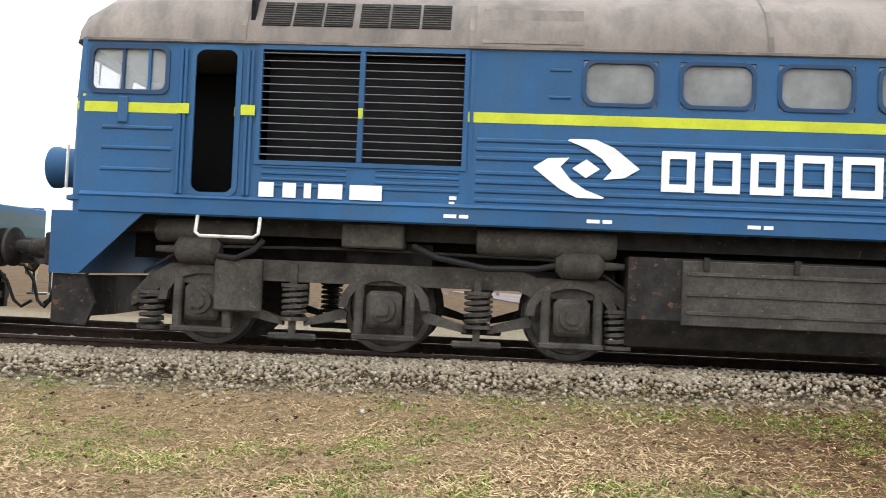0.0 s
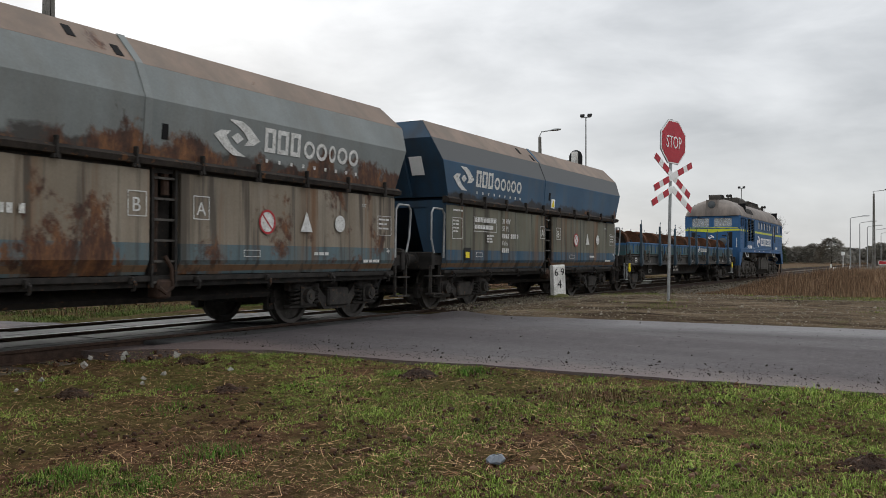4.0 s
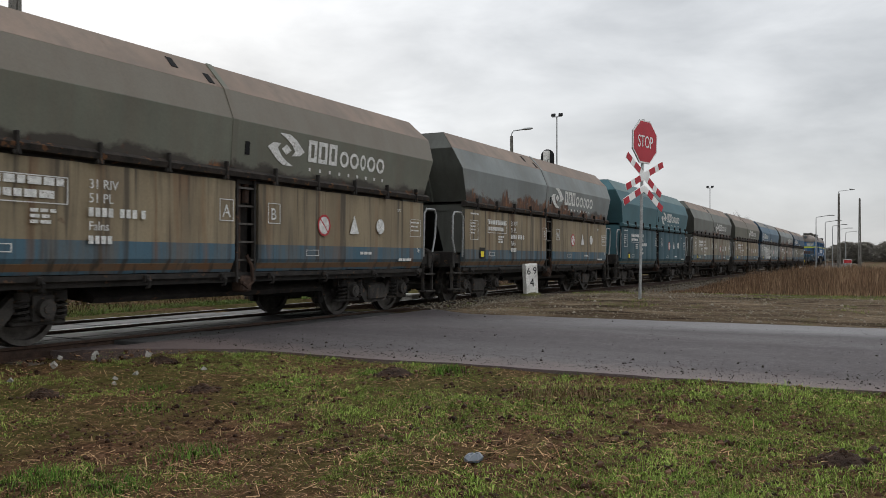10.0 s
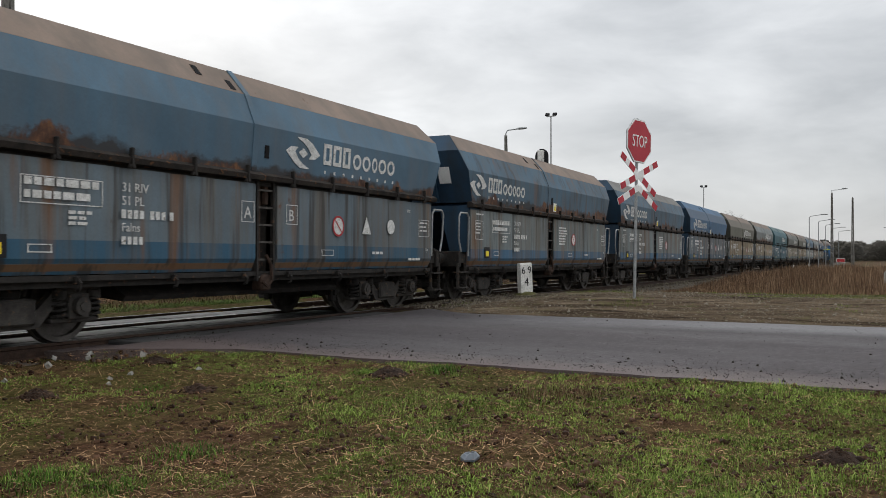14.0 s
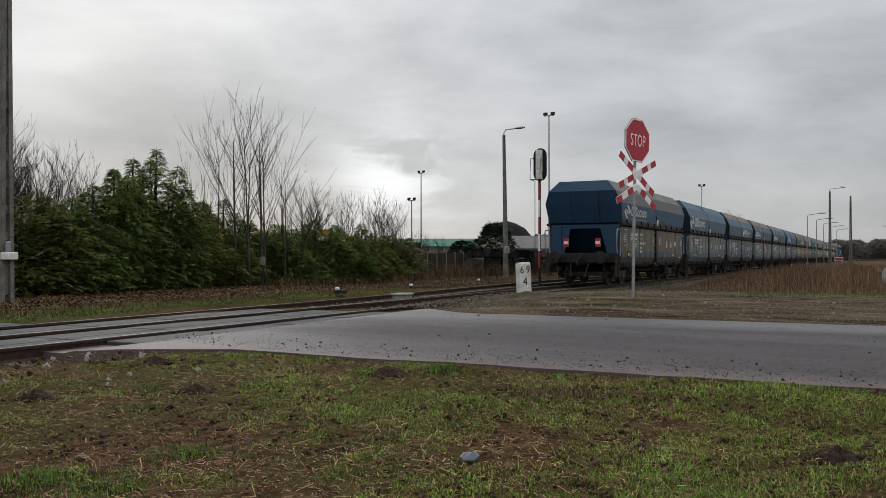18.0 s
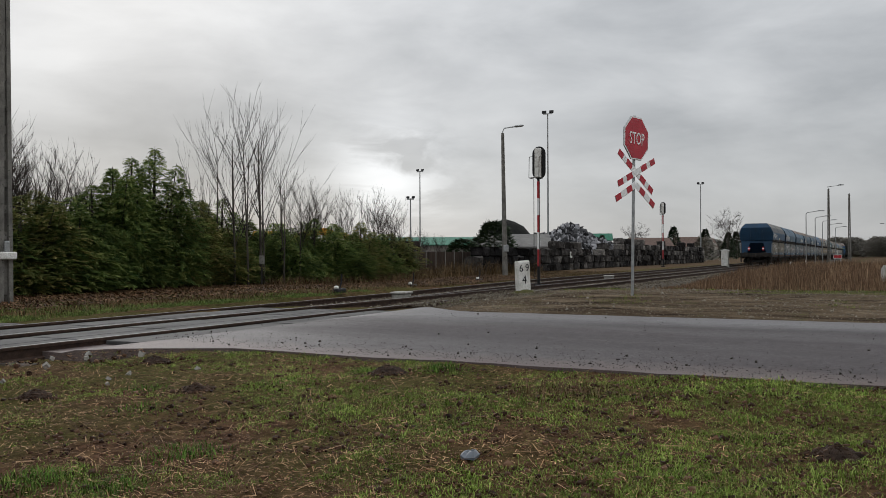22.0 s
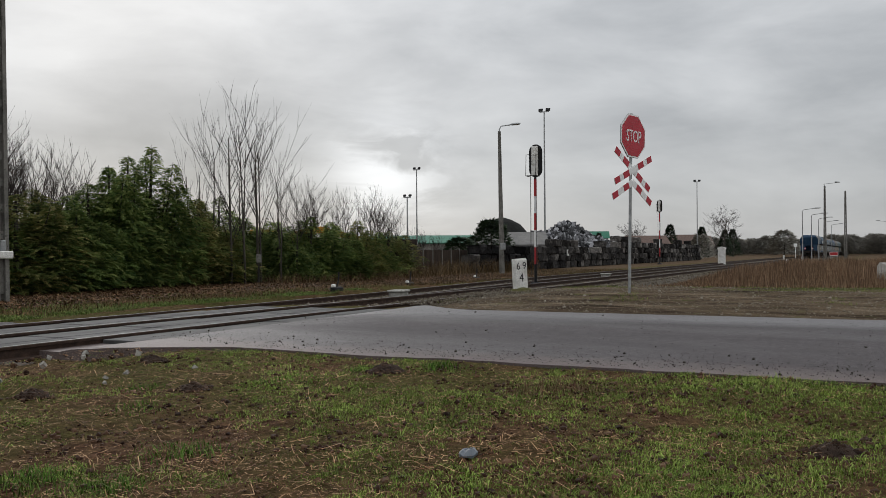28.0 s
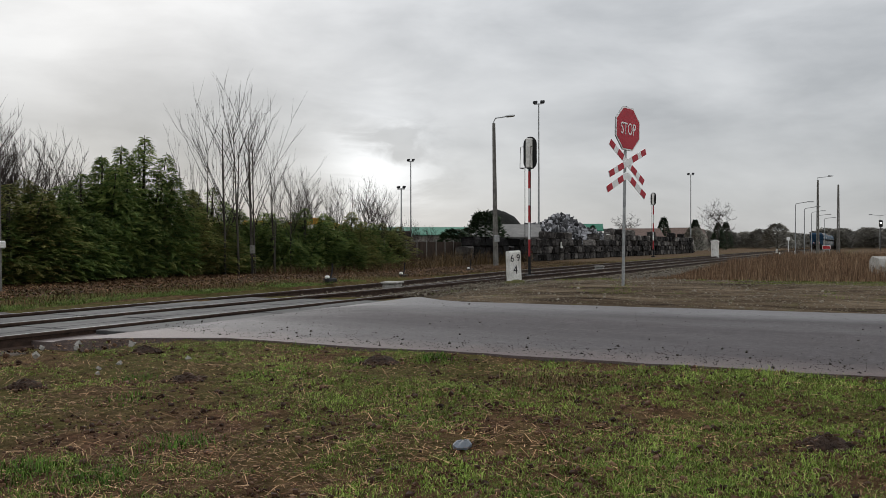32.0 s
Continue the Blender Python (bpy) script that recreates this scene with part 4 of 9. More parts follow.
def hopper_marks(t, L):
    y = -1.452
    # the mark and the name on the sloping upper side
    up = new("upper_markings")
    up.parent = t
    slope = math.degrees(math.atan2(0.05, 0.74))
    up.matrix_basis = pose(0, -1.443, 2.36, slope)
    x0 = L.get("at", -5.4 if L["logo"] == "L" else 0.4)
    w = L.get("big", 1.0)
    emblem(up, LETTER, x0, -0.004, 0.18, 0.95 * w, 0.5 * w)
    x = x0 + 1.06 * w
    x = wordmark(up, LETTER, x, -0.004, 0.3, 0.36 * w, [0.66, 0.7, 0.66], 0.15)
    round_marks(up, LETTER, x + 0.05, -0.004, 0.3, 0.28 * w, 5)
    bars(up, LETTER, x0 + 1.1 * w, -0.004, 0.2, [(0.05, -0.18) * 9], 0.055)
    if L["logo"] == "L":
        plate = part("warning_plate", Mesh().box(0.06, 0.3, -0.012, -0.002, 0.06, 0.3), SIGN_WHITE, t, "white warning plate", m=up.matrix_basis)
        part("warning_triangle", Mesh().prism("y", [(0.08, 0.09), (0.28, 0.09), (0.18, 0.27)], -0.018, -0.01), YELLOW, plate, "yellow warning triangle")
    for xs, z0 in ((-1.25, 3.72), (-0.62, 3.6)):
        k = (z0 - 3.56) / 0.39
        part("hatch_slot", Mesh().box(-0.06, 0.06, -0.008, 0.006, 0, 0.2), DARK_VOID, t, "dark slot in the roof", m=pose(xs, -1.302 + 0.35 * k, z0, -42))
    part("mid_seam", Mesh().prism("x", [(-1.452, 2.4), (-1.502, 3.1), (-1.32, 3.56), (-0.96, 3.965), (-0.93, 3.93), (-1.27, 3.53), (-1.46, 3.1), (-1.42, 2.4)], -0.42, -0.3), L["up"], t)
    if L.get("card"):
        part("placard", Mesh().box(-0.15, 0.15, -0.012, 0.0, -0.2, 0.2), SIGN_WHITE, t, "white paper placard on the end", m=pose(-5.84, -0.85, 3.0, 0, 0, -90) @ pose(0, 0, 0, 22.7))
    if L.get("tail"):
        for s in (-1, 1):
            bd = part("tail_board", Mesh().box(-5.99, -5.96, s * 0.62 - 0.09, s * 0.62 + 0.09, 1.45, 1.78), SIGN_WHITE, t, "white and red tail board")
            part("red_panel", Mesh().box(-5.996, -5.991, s * 0.62 - 0.09, s * 0.62 + 0.09, 1.45, 1.56), SIGN_RED, bd)
            part("red_panel", Mesh().box(-5.996, -5.991, s * 0.62 - 0.09, s * 0.62 + 0.09, 1.67, 1.78), SIGN_RED, bd)
    if L.get("spray"):
        rs = random.Random(4)
        for k in range(6):
            u = -3.3 + 0.56 * k
            pts = [(u + 0.34 * math.cos(q) * rs.uniform(0.6, 1.1), y - 0.004, 1.5 + 0.44 * math.sin(q) * rs.uniform(0.7, 1.1)) for q in (0.7 * j for j in range(9))]
            part("spray_mark", Mesh().tube(pts, 0.03, 4), LETTER, t, "white spray-paint loop", m=pose(0, 0, 0))
    hole = Mesh().box(-0.12, -0.02, -0.008, 0.004, 0.25, 0.45)
    part("inspection_slot", hole, DARK_VOID, up)
    # lower side markings
    words(t, LETTER, "31 RIV", -2.95, y, 1.90, 0.165)
    words(t, LETTER, "51 PL", -2.95, y, 1.73, 0.165)
    bars(t, LETTER, -2.95, y, 1.67, [(0.07, 0.07, 0.07, 0.07, -0.05, 0.07, 0.07, 0.07, -0.02, 0.07)], 0.11)
    words(t, LETTER, "Falns", -2.95, y, 1.395, 0.155)
    bars(t, LETTER, -2.95, y, 1.33, [(0.07, 0.06, 0.07, 0.06)], 0.1)
    bars(t, LETTER, -4.35, y, 1.98, [(0.1, 0.1, 0.14, 0.1, 0.18, 0.14, 0.1), (0.08, 0.12, 0.1, 0.1, 0.16, 0.2)], 0.09, 0.06)
    frame_lines(t, LETTER, -4.4, -3.25, 1.68, 2.0, y)
    bars(t, LETTER, -3.75, y, 1.62, [(0.1, 0.1, 0.08), (0.12, 0.1), (0.1, 0.14)], 0.04, 0.025)
    frame_lines(t, LETTER, -5.4, -4.95, 1.5, 1.95, y)
    bars(t, LETTER, -5.36, y, 1.9, [(0.1, 0.12), (0.08, 0.14), (0.12, 0.1), (0.1, 0.08)], 0.035, 0.04)
    bars(t, LETTER, -5.36, y, 2.12, [(0.3, 0.1)], 0.035)
    part("table_board", Mesh().box(-4.86, -4.56, y - 0.004, y + 0.002, 1.06, 1.32, 0.003), BLACK, t, "black data board")
    part("yellow_tag", Mesh().box(-4.8, -4.63, y - 0.009, y - 0.003, 1.1, 1.23), YELLOW, t, "yellow tag plate")
    frame_lines(t, LETTER, -4.3, -3.98, 1.12, 1.22, y)
    if L.get("few"):
        bars(t, LETTER, 0.6, y, 1.98, [(0.34, 0.26), (0.3, 0.1, 0.26), (0.5, 0.2), (0.26, 0.3), (0.44, 0.1), (0.3, 0.24), (0.36, 0.12)], 0.045, 0.035)
    for x, c in () if L.get("few") else ((-0.62, L["ab"][0]), (0.48, L["ab"][1])):
        words(t, LETTER, c, x + 0.03, y, 1.66, 0.26)
        frame_lines(t, LETTER, x - 0.03, x + 0.27, 1.6, 1.92, y)
    disc = Mesh().lathe([(0.01, -0.003), (0.17, -0.003), (0.17, 0.003), (0.01, 0.003)], "y", 24)
    part("round_mark", disc, SIGN_WHITE if L.get("ring") else LETTER, t, "white disc", m=pose(1.95, y, 1.62))
    if L.get("ring", 1):
        ring = Mesh()
        n = 24
        for a in range(n):
            p, q = 2 * math.pi * a / n, 2 * math.pi * (a + 1) / n
            ring.add([(r * math.cos(z), yy, r * math.sin(z)) for yy in (-0.007, -0.004) for z in (p, q) for r in (0.15, 0.185)],
                     [(0, 1, 3, 2), (4, 6, 7, 5), (1, 5, 7, 3), (0, 2, 6, 4)])
        ring.box(-0.15, 0.15, -0.006, -0.0045, -0.012, 0.012, m=pose(0, 0, 0, 0, 45))
        part("red_ring", ring, RED, t, "red ring with a bar", m=pose(1.95, y, 1.62))
    if not L.get("few"):
        part("triangle_mark", Mesh().prism("y", [(2.75, 1.5), (3.05, 1.5), (2.9, 1.82)], y - 0.003, y + 0.003), LETTER, t, "white triangle")
    if not L.get("few"):
        part("dot_mark", Mesh().lathe([(0.01, -0.003), (0.14, -0.003), (0.14, 0.003), (0.01, 0.003)], "y", 20), LETTER, t, "white dot", m=pose(3.8, y, 1.66))
    words(t, LETTER, "UIC", 4.45, y, 1.98, 0.08)
    words(t, LETTER, "Sp", 5.25, y, 1.2, 0.1)
    frame_lines(t, LETTER, 4.95, 5.4, 1.5, 1.85, y, 0.008)
    bars(t, LETTER, 4.99, y, 1.8, [(0.2, 0.1), (0.14, 0.1), (0.1, 0.18)], 0.03, 0.05)
    frame_lines(t, LETTER, 1.45, 1.8, 1.1, 1.2, y, 0.008)
    bars(t, LETTER, 3.1, y, 1.18, [(0.1, 0.12, 0.1)], 0.05)
    bars(t, LETTER, 4.5, y, 1.06, [(0.14, 0.1, 0.2)], 0.05)


def hopper_looks():
    def low(n, c, blue, rust, dirt=0.6, dust=(0.13, 0.095, 0.06)):
        return painted("side_paint_" + n, c, dirt=dirt, rust=rust * 0.8, runs=0.75, band=[(0.99, 1.27, blue), (0.90, 0.985, (0.15, 0.085, 0.045)), (0.8, 0.9, blue)], dust=dust)
    tan, grn, slate = (0.245, 0.197, 0.125), (0.14, 0.142, 0.108), (0.16, 0.19, 0.195)
    blue, dkblue, teal, steel = (0.036, 0.088, 0.155), (0.018, 0.05, 0.09), (0.048, 0.118, 0.14), (0.135, 0.145, 0.132)
    brown = painted("roof_brown_dust", (0.2, 0.145, 0.11), dirt=0.5, rust=0.35, dust=(0.1, 0.085, 0.07))
    greyroof = painted("roof_grey_dust", (0.155, 0.158, 0.15), dirt=0.5, rust=0.3, dust=(0.14, 0.1, 0.07))
    lowtan, lowgrn, lowslate = low("tan", tan, (0.055, 0.11, 0.15), 0.5), low("olive", grn, (0.03, 0.085, 0.14), 0.15), low("slate", slate, (0.05, 0.12, 0.2), 0.45)
    lowgrey = low("grey_olive", (0.225, 0.205, 0.152), (0.075, 0.125, 0.145), 0.5)
    lowrust = low("rusty", (0.235, 0.2, 0.155), (0.09, 0.14, 0.16), 1.1, 0.5)
    lowblue = low("blue", (0.115, 0.15, 0.175), (0.03, 0.09, 0.145), 0.35)
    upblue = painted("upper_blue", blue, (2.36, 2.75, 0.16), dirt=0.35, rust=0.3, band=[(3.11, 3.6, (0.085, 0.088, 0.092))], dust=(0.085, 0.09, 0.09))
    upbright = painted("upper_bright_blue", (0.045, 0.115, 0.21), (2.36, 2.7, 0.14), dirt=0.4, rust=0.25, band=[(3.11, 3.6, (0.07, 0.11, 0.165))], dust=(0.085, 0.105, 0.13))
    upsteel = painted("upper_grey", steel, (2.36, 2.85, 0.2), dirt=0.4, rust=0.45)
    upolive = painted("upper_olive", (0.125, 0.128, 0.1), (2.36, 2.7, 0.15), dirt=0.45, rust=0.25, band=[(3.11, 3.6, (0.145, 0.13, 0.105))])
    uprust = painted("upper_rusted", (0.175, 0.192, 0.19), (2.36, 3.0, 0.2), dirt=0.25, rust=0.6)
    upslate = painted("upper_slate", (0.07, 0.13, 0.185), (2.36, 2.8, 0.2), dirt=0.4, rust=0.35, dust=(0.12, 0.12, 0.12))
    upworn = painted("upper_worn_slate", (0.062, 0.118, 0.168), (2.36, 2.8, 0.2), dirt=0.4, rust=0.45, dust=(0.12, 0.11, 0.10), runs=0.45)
    tealp = painted("teal_paint", teal, dirt=0.25, rust=0.05, band=None, dust=(0.05, 0.09, 0.09))
    teallow = painted("teal_side_paint", (0.026, 0.075, 0.098), dirt=0.3, rust=0.08, band=[(0.9, 0.97, (0.12, 0.12, 0.09))], dust=(0.05, 0.07, 0.07))
    tealroof = painted("teal_roof", (0.09, 0.15, 0.155), dirt=0.3, rust=0.05, dust=(0.1, 0.13, 0.12))
    enddark = painted("end_dark_blue", dkblue, dirt=0.5, rust=0.15, dust=(0.03, 0.03, 0.03))
    endgrey = painted("end_dark_grey", (0.075, 0.08, 0.07), dirt=0.5, rust=0.3, dust=(0.04, 0.035, 0.03))
    endblue = painted("end_blue", (0.015, 0.055, 0.115), dirt=0.4, rust=0.15, dust=(0.03, 0.05, 0.07))
    mk = lambda label, up, roof, end, lw, logo, ab="AB", **kw: dict(label=label, up=up, roof=roof, end=end, low=lw, logo=logo, ab=ab, **kw)
    return [
        mk("dark blue hopper wagon with olive sides and a brown dusty roof", upblue, brown, enddark, lowgrn, "L", card=True),
        mk("heavily rusted brown and grey hopper wagon", uprust, brown, endgrey, lowrust, "R", "BA", at=0.8, card=True),
        mk("blue-grey hopper wagon with white spray paint along its side", upslate, greyroof, enddark, low("pale", (0.29, 0.32, 0.31), (0.06, 0.12, 0.17), 0.35), "L", spray=True),
        mk("olive grey hopper wagon with tan dirty sides", upolive, brown, endgrey, lowtan, "R", "BA"),
        mk("grey hopper wagon with rust along the eaves and olive tan sides", upsteel, brown, endgrey, lowgrey, "R"),
        mk("clean teal hopper wagon", tealp, tealroof, tealp, teallow, "R", "BA", clean=True),
        mk("grey hopper wagon with large rust patches and tan sides", uprust, brown, endgrey, lowtan, "R", "BA", at=-0.05, big=1.12),
        mk("dark olive hopper wagon with brown streaked sides", upolive, brown, endgrey, lowtan, "R"),
        mk("bright blue hopper wagon with grey-blue sides", upbright, upbright, enddark, lowblue, "L", "BA", at=-4.95, big=1.08),
        mk("blue hopper wagon with rust at the eaves and streaked slate sides", upworn, greyroof, enddark, lowslate, "L", "BA", at=-5.4, big=1.05, few=True),
        mk("blue hopper wagon with a rusty brown roof and slate sides", upworn, brown, enddark, lowslate, "L", at=-5.75, big=1.0, card=True, few=True),
        mk("blue hopper wagon with a brown roof and blue-grey sides", upslate, brown, enddark, lowblue, "R", card=True),
        mk("slate blue hopper wagon with rust along the eaves", upslate, upslate, enddark, lowslate, "L", at=-5.75, big=1.2),
        mk("last hopper wagon, dark grey with a blue end and tail boards", upblue, greyroof, endblue, lowgrn, "L", tail=True),
    ]


# ---- the diesel locomotive ----
def loco_paint(name, c, dust, amount):
    return painted(name, c, dirt=amount, rust=0.02, dust=dust)


def nose_x(y, depth, n=2.6):
    return depth * (max(0.0, 1 - abs(y / 1.46) ** n)) ** (1 / n)


def wall_sheet(mb, x0, x1, z0, z1, holes, y, s, th=0.05):
    """A wall in the xz plane with openings cut through it."""
    xs = sorted({x0, x1, *[a for h in holes for a in h[:2]]})
    zs = sorted({z0, z1, *[a for h in holes for a in h[2:]]})
    solid = {}
    for i in range(len(xs) - 1):
        for j in range(len(zs) - 1):
            cx, cz = (xs[i] + xs[i + 1]) / 2, (zs[j] + zs[j + 1]) / 2
            solid[i, j] = not any(h[0] < cx < h[1] and h[2] < cz < h[3] for h in holes)
    yo, yi = y, y - s * th
    for (i, j), ok in solid.items():
        if not ok:
            continue
        a, b, c, d = xs[i], xs[i + 1], zs[j], zs[j + 1]
        mb.add([(a, yo, c), (b, yo, c), (b, yo, d), (a, yo, d), (a, yi, c), (b, yi, c), (b, yi, d), (a, yi, d)], [(0, 1, 2, 3), (7, 6, 5, 4)])
        for (di, dj), q in (((-1, 0), (0, 4, 7, 3)), ((1, 0), (1, 2, 6, 5)), ((0, -1), (0, 1, 5, 4)), ((0, 1), (3, 7, 6, 2))):
            if not solid.get((i + di, j + dj), False):
                v = [(a, yo, c), (b, yo, c), (b, yo, d), (a, yo, d), (a, yi, c), (b, yi, c), (b, yi, d), (a, yi, d)]
                mb.add([v[k] for k in q], [(0, 1, 2, 3)])
    return mb


def rounded(x0, x1, z0, z1, r, n=5):
    pts = []
    for cx, cz, a0 in ((x1 - r, z1 - r, 0), (x0 + r, z1 - r, 90), (x0 + r, z0 + r, 180), (x1 - r, z0 + r, 270)):
        pts += [(cx + r * math.cos(radians(a0 + 90 * k / n)), cz + r * math.sin(radians(a0 + 90 * k / n))) for k in range(n + 1)]
    return pts


def rim(pts, y, w=0.045, d=0.03):
    """A rounded frame round an opening; the outline is its inner edge."""
    cx, cz = sum(p[0] for p in pts) / len(pts), sum(p[1] for p in pts) / len(pts)
    hx, hz = max(p[0] for p in pts) - cx, max(p[1] for p in pts) - cz
    out = [(cx + (a - cx) * (1 + w / hx), cz + (b - cz) * (1 + w / hz)) for a, b in pts]
    mb, n = Mesh(), len(pts)
    mb.add([(a, y - d, b) for a, b in pts] + [(a, y - d, b) for a, b in out] + [(a, y, b) for a, b in out] + [(a, y, b) for a, b in pts],
           [(r * n + k, r * n + (k + 1) % n, ((r + 1) % 4) * n + (k + 1) % n, ((r + 1) % 4) * n + k) for r in range(4) for k in range(n)])
    return mb


LOCO_DUST = surface("dusty_running_gear", (0.04, 0.036, 0.032), (0.088, 0.08, 0.07), 3, (0.8, 0.95), 0, 0.25, speck=((0.12, 0.09, 0.065), 9, 0.63))


def loco_bogie(t, x, blue):
    bg = new("bogie")
    bg.parent = t
    bg.matrix_basis = pose(x, 0, 0.525)
    wheels = [wheelset(bg, a, 0, 0.525) for a in (-2.1, 0, 2.1)]
    for s in (-1, 1):
        y = s * 1.08
        fr = Mesh()
        pts_top = [(-2.95, 0.05), (-2.75, 0.28), (-2.5, 0.42), (-1.7, 0.42), (-1.5, 0.5), (1.5, 0.5), (1.7, 0.42), (2.5, 0.42), (2.8, 0.2), (3.05, -0.05)]
        pts_low = [(3.05, -0.2), (2.8, -0.05), (2.55, 0.2), (1.65, 0.2), (1.5, 0.26), (0.45, 0.26), (-0.45, 0.26), (-1.5, 0.26), (-1.65, 0.2), (-2.55, 0.2), (-2.7, 0.05), (-2.95, -0.1)]
        fr.prism("y", pts_top + pts_low, y - 0.07, y + 0.07)
        part("bogie_frame", fr, LOCO_DUST, bg)
        for a in (-2.1, 0, 2.1):
            ar = Mesh()
            # horn guide arch over the axle box
            arch = [(0.52 * math.cos(radians(w)), 0.0 + 0.42 * math.sin(radians(w))) for w in range(0, 181, 20)] + [(0.42 * math.cos(radians(w)), 0.0 + 0.32 * math.sin(radians(w))) for w in range(180, -1, -20)]
            ar.prism("y", [(a + u, w) for u, w in arch], y + s * 0.02, y + s * 0.12)
            for d in (-1, 1):
                ar.box(a + d * 0.24, a + d * 0.34, y, y + s * 0.13, -0.32, 0.3, 0.02)
            ar.box(a - 0.36, a + 0.36, y, y + s * 0.14, -0.36, -0.29, 0.015)
            part("horn_guide", ar, LOCO_DUST, bg)
            bx = Mesh().box(a - 0.2, a + 0.2, y, y + s * 0.16, -0.22, 0.2, 0.05).cyl((a, y + s * 0.16, 0), (a, y + s * 0.24, 0), 0.14, 14).cyl((a, y + s * 0.24, 0), (a, y + s * 0.27, 0), 0.08, 8)
            for k in range(4):
                w = radians(45 + 90 * k)
                bx.cyl((a + 0.11 * math.cos(w), y + s * 0.24, 0.11 * math.sin(w)), (a + 0.11 * math.cos(w), y + s * 0.255, 0.11 * math.sin(w)), 0.018, 6)
            part("axle_box", bx, LOCO_DUST, bg, smooth=True)
        for a in (-2.72, -1.05, 1.05, 2.62):
            z0, z1 = (-0.3, 0.06) if abs(a) > 2 else (-0.14, 0.2)
            part("spring", coil(Mesh(), a, y + s * 0.02, z0, z1, 0.13, 5, 0.026).cyl((a, y + s * 0.02, z1), (a, y + s * 0.02, z1 + 0.04), 0.16, 12).cyl((a, y + s * 0.02, z0 - 0.04), (a, y + s * 0.02, z0), 0.16, 12), LOCO_DUST, bg, "coil spring", smooth=True)
        for a in (-1.05, 1.05):
            for d in (-1, 1):
                lv = Mesh().prism("y", [(a + d * 0.12, -0.16), (a + d * 0.55, -0.02), (a + d * 0.62, -0.06), (a + d * 0.6, -0.14), (a + d * 0.12, -0.24)], y - 0.03, y + 0.05)
                part("equaliser_leaf", lv, LOCO_DUST, bg)
            part("hanger", Mesh().box(a - 0.04, a + 0.04, y + s * 0.06, y + s * 0.1, -0.34, 0.46).box(a - 0.28, a + 0.28, y - 0.05, y + s * 0.1, -0.4, -0.32, 0.02), LOCO_DUST, bg)
        for a in (-2.2, 2.2):
            part("brake_cylinder", Mesh().lathe([(0.08, -0.3), (0.14, -0.24), (0.16, -0.22), (0.16, 0.16), (0.12, 0.2), (0.05, 0.24), (0.035, 0.46)], "x", 16), LOCO_DUST, bg, "brake cylinder", m=pose(a, y + s * 0.12, 0.58, 0, 0, 0 if a > 0 else 180), smooth=True)
        for a, w in ((-1.4, -0.5), (0.3, 1.4)):
            hz = Mesh().tube([(a, y + s * 0.16, 0.72), (a + 0.2 * w, y + s * 0.2, 0.6), (a + 0.6 * w, y + s * 0.22, 0.5), (a + w, y + s * 0.2, 0.52), (a + 1.3 * w, y + s * 0.12, 0.62)], 0.035, 8)
            part("cable", hz, RUBBER, bg, smooth=True)
        part("brake_pipe", Mesh().tube([(-2.8, y + s * 0.1, 0.3), (-2.3, y + s * 0.12, 0.62), (-0.4, y + s * 0.12, 0.66), (2.2, y + s * 0.12, 0.62), (2.8, y + s * 0.1, 0.25)], 0.018, 6), STEEL_DARK, bg)
        part("sand_box", Mesh().box(-1.95, -1.4, y + s * 0.1, y + s * 0.2, -0.1, 0.5, 0.02), LOCO_DUST, bg)
    part("bolster", Mesh().box(-0.5, 0.5, -0.9, 0.9, 0.5, 0.75), STEEL_DARK, bg)
    part("motor_frame", Mesh().box(-2.6, 2.6, -0.9, 0.9, 0.28, 0.496), STEEL_DARK, bg)
    return wheels


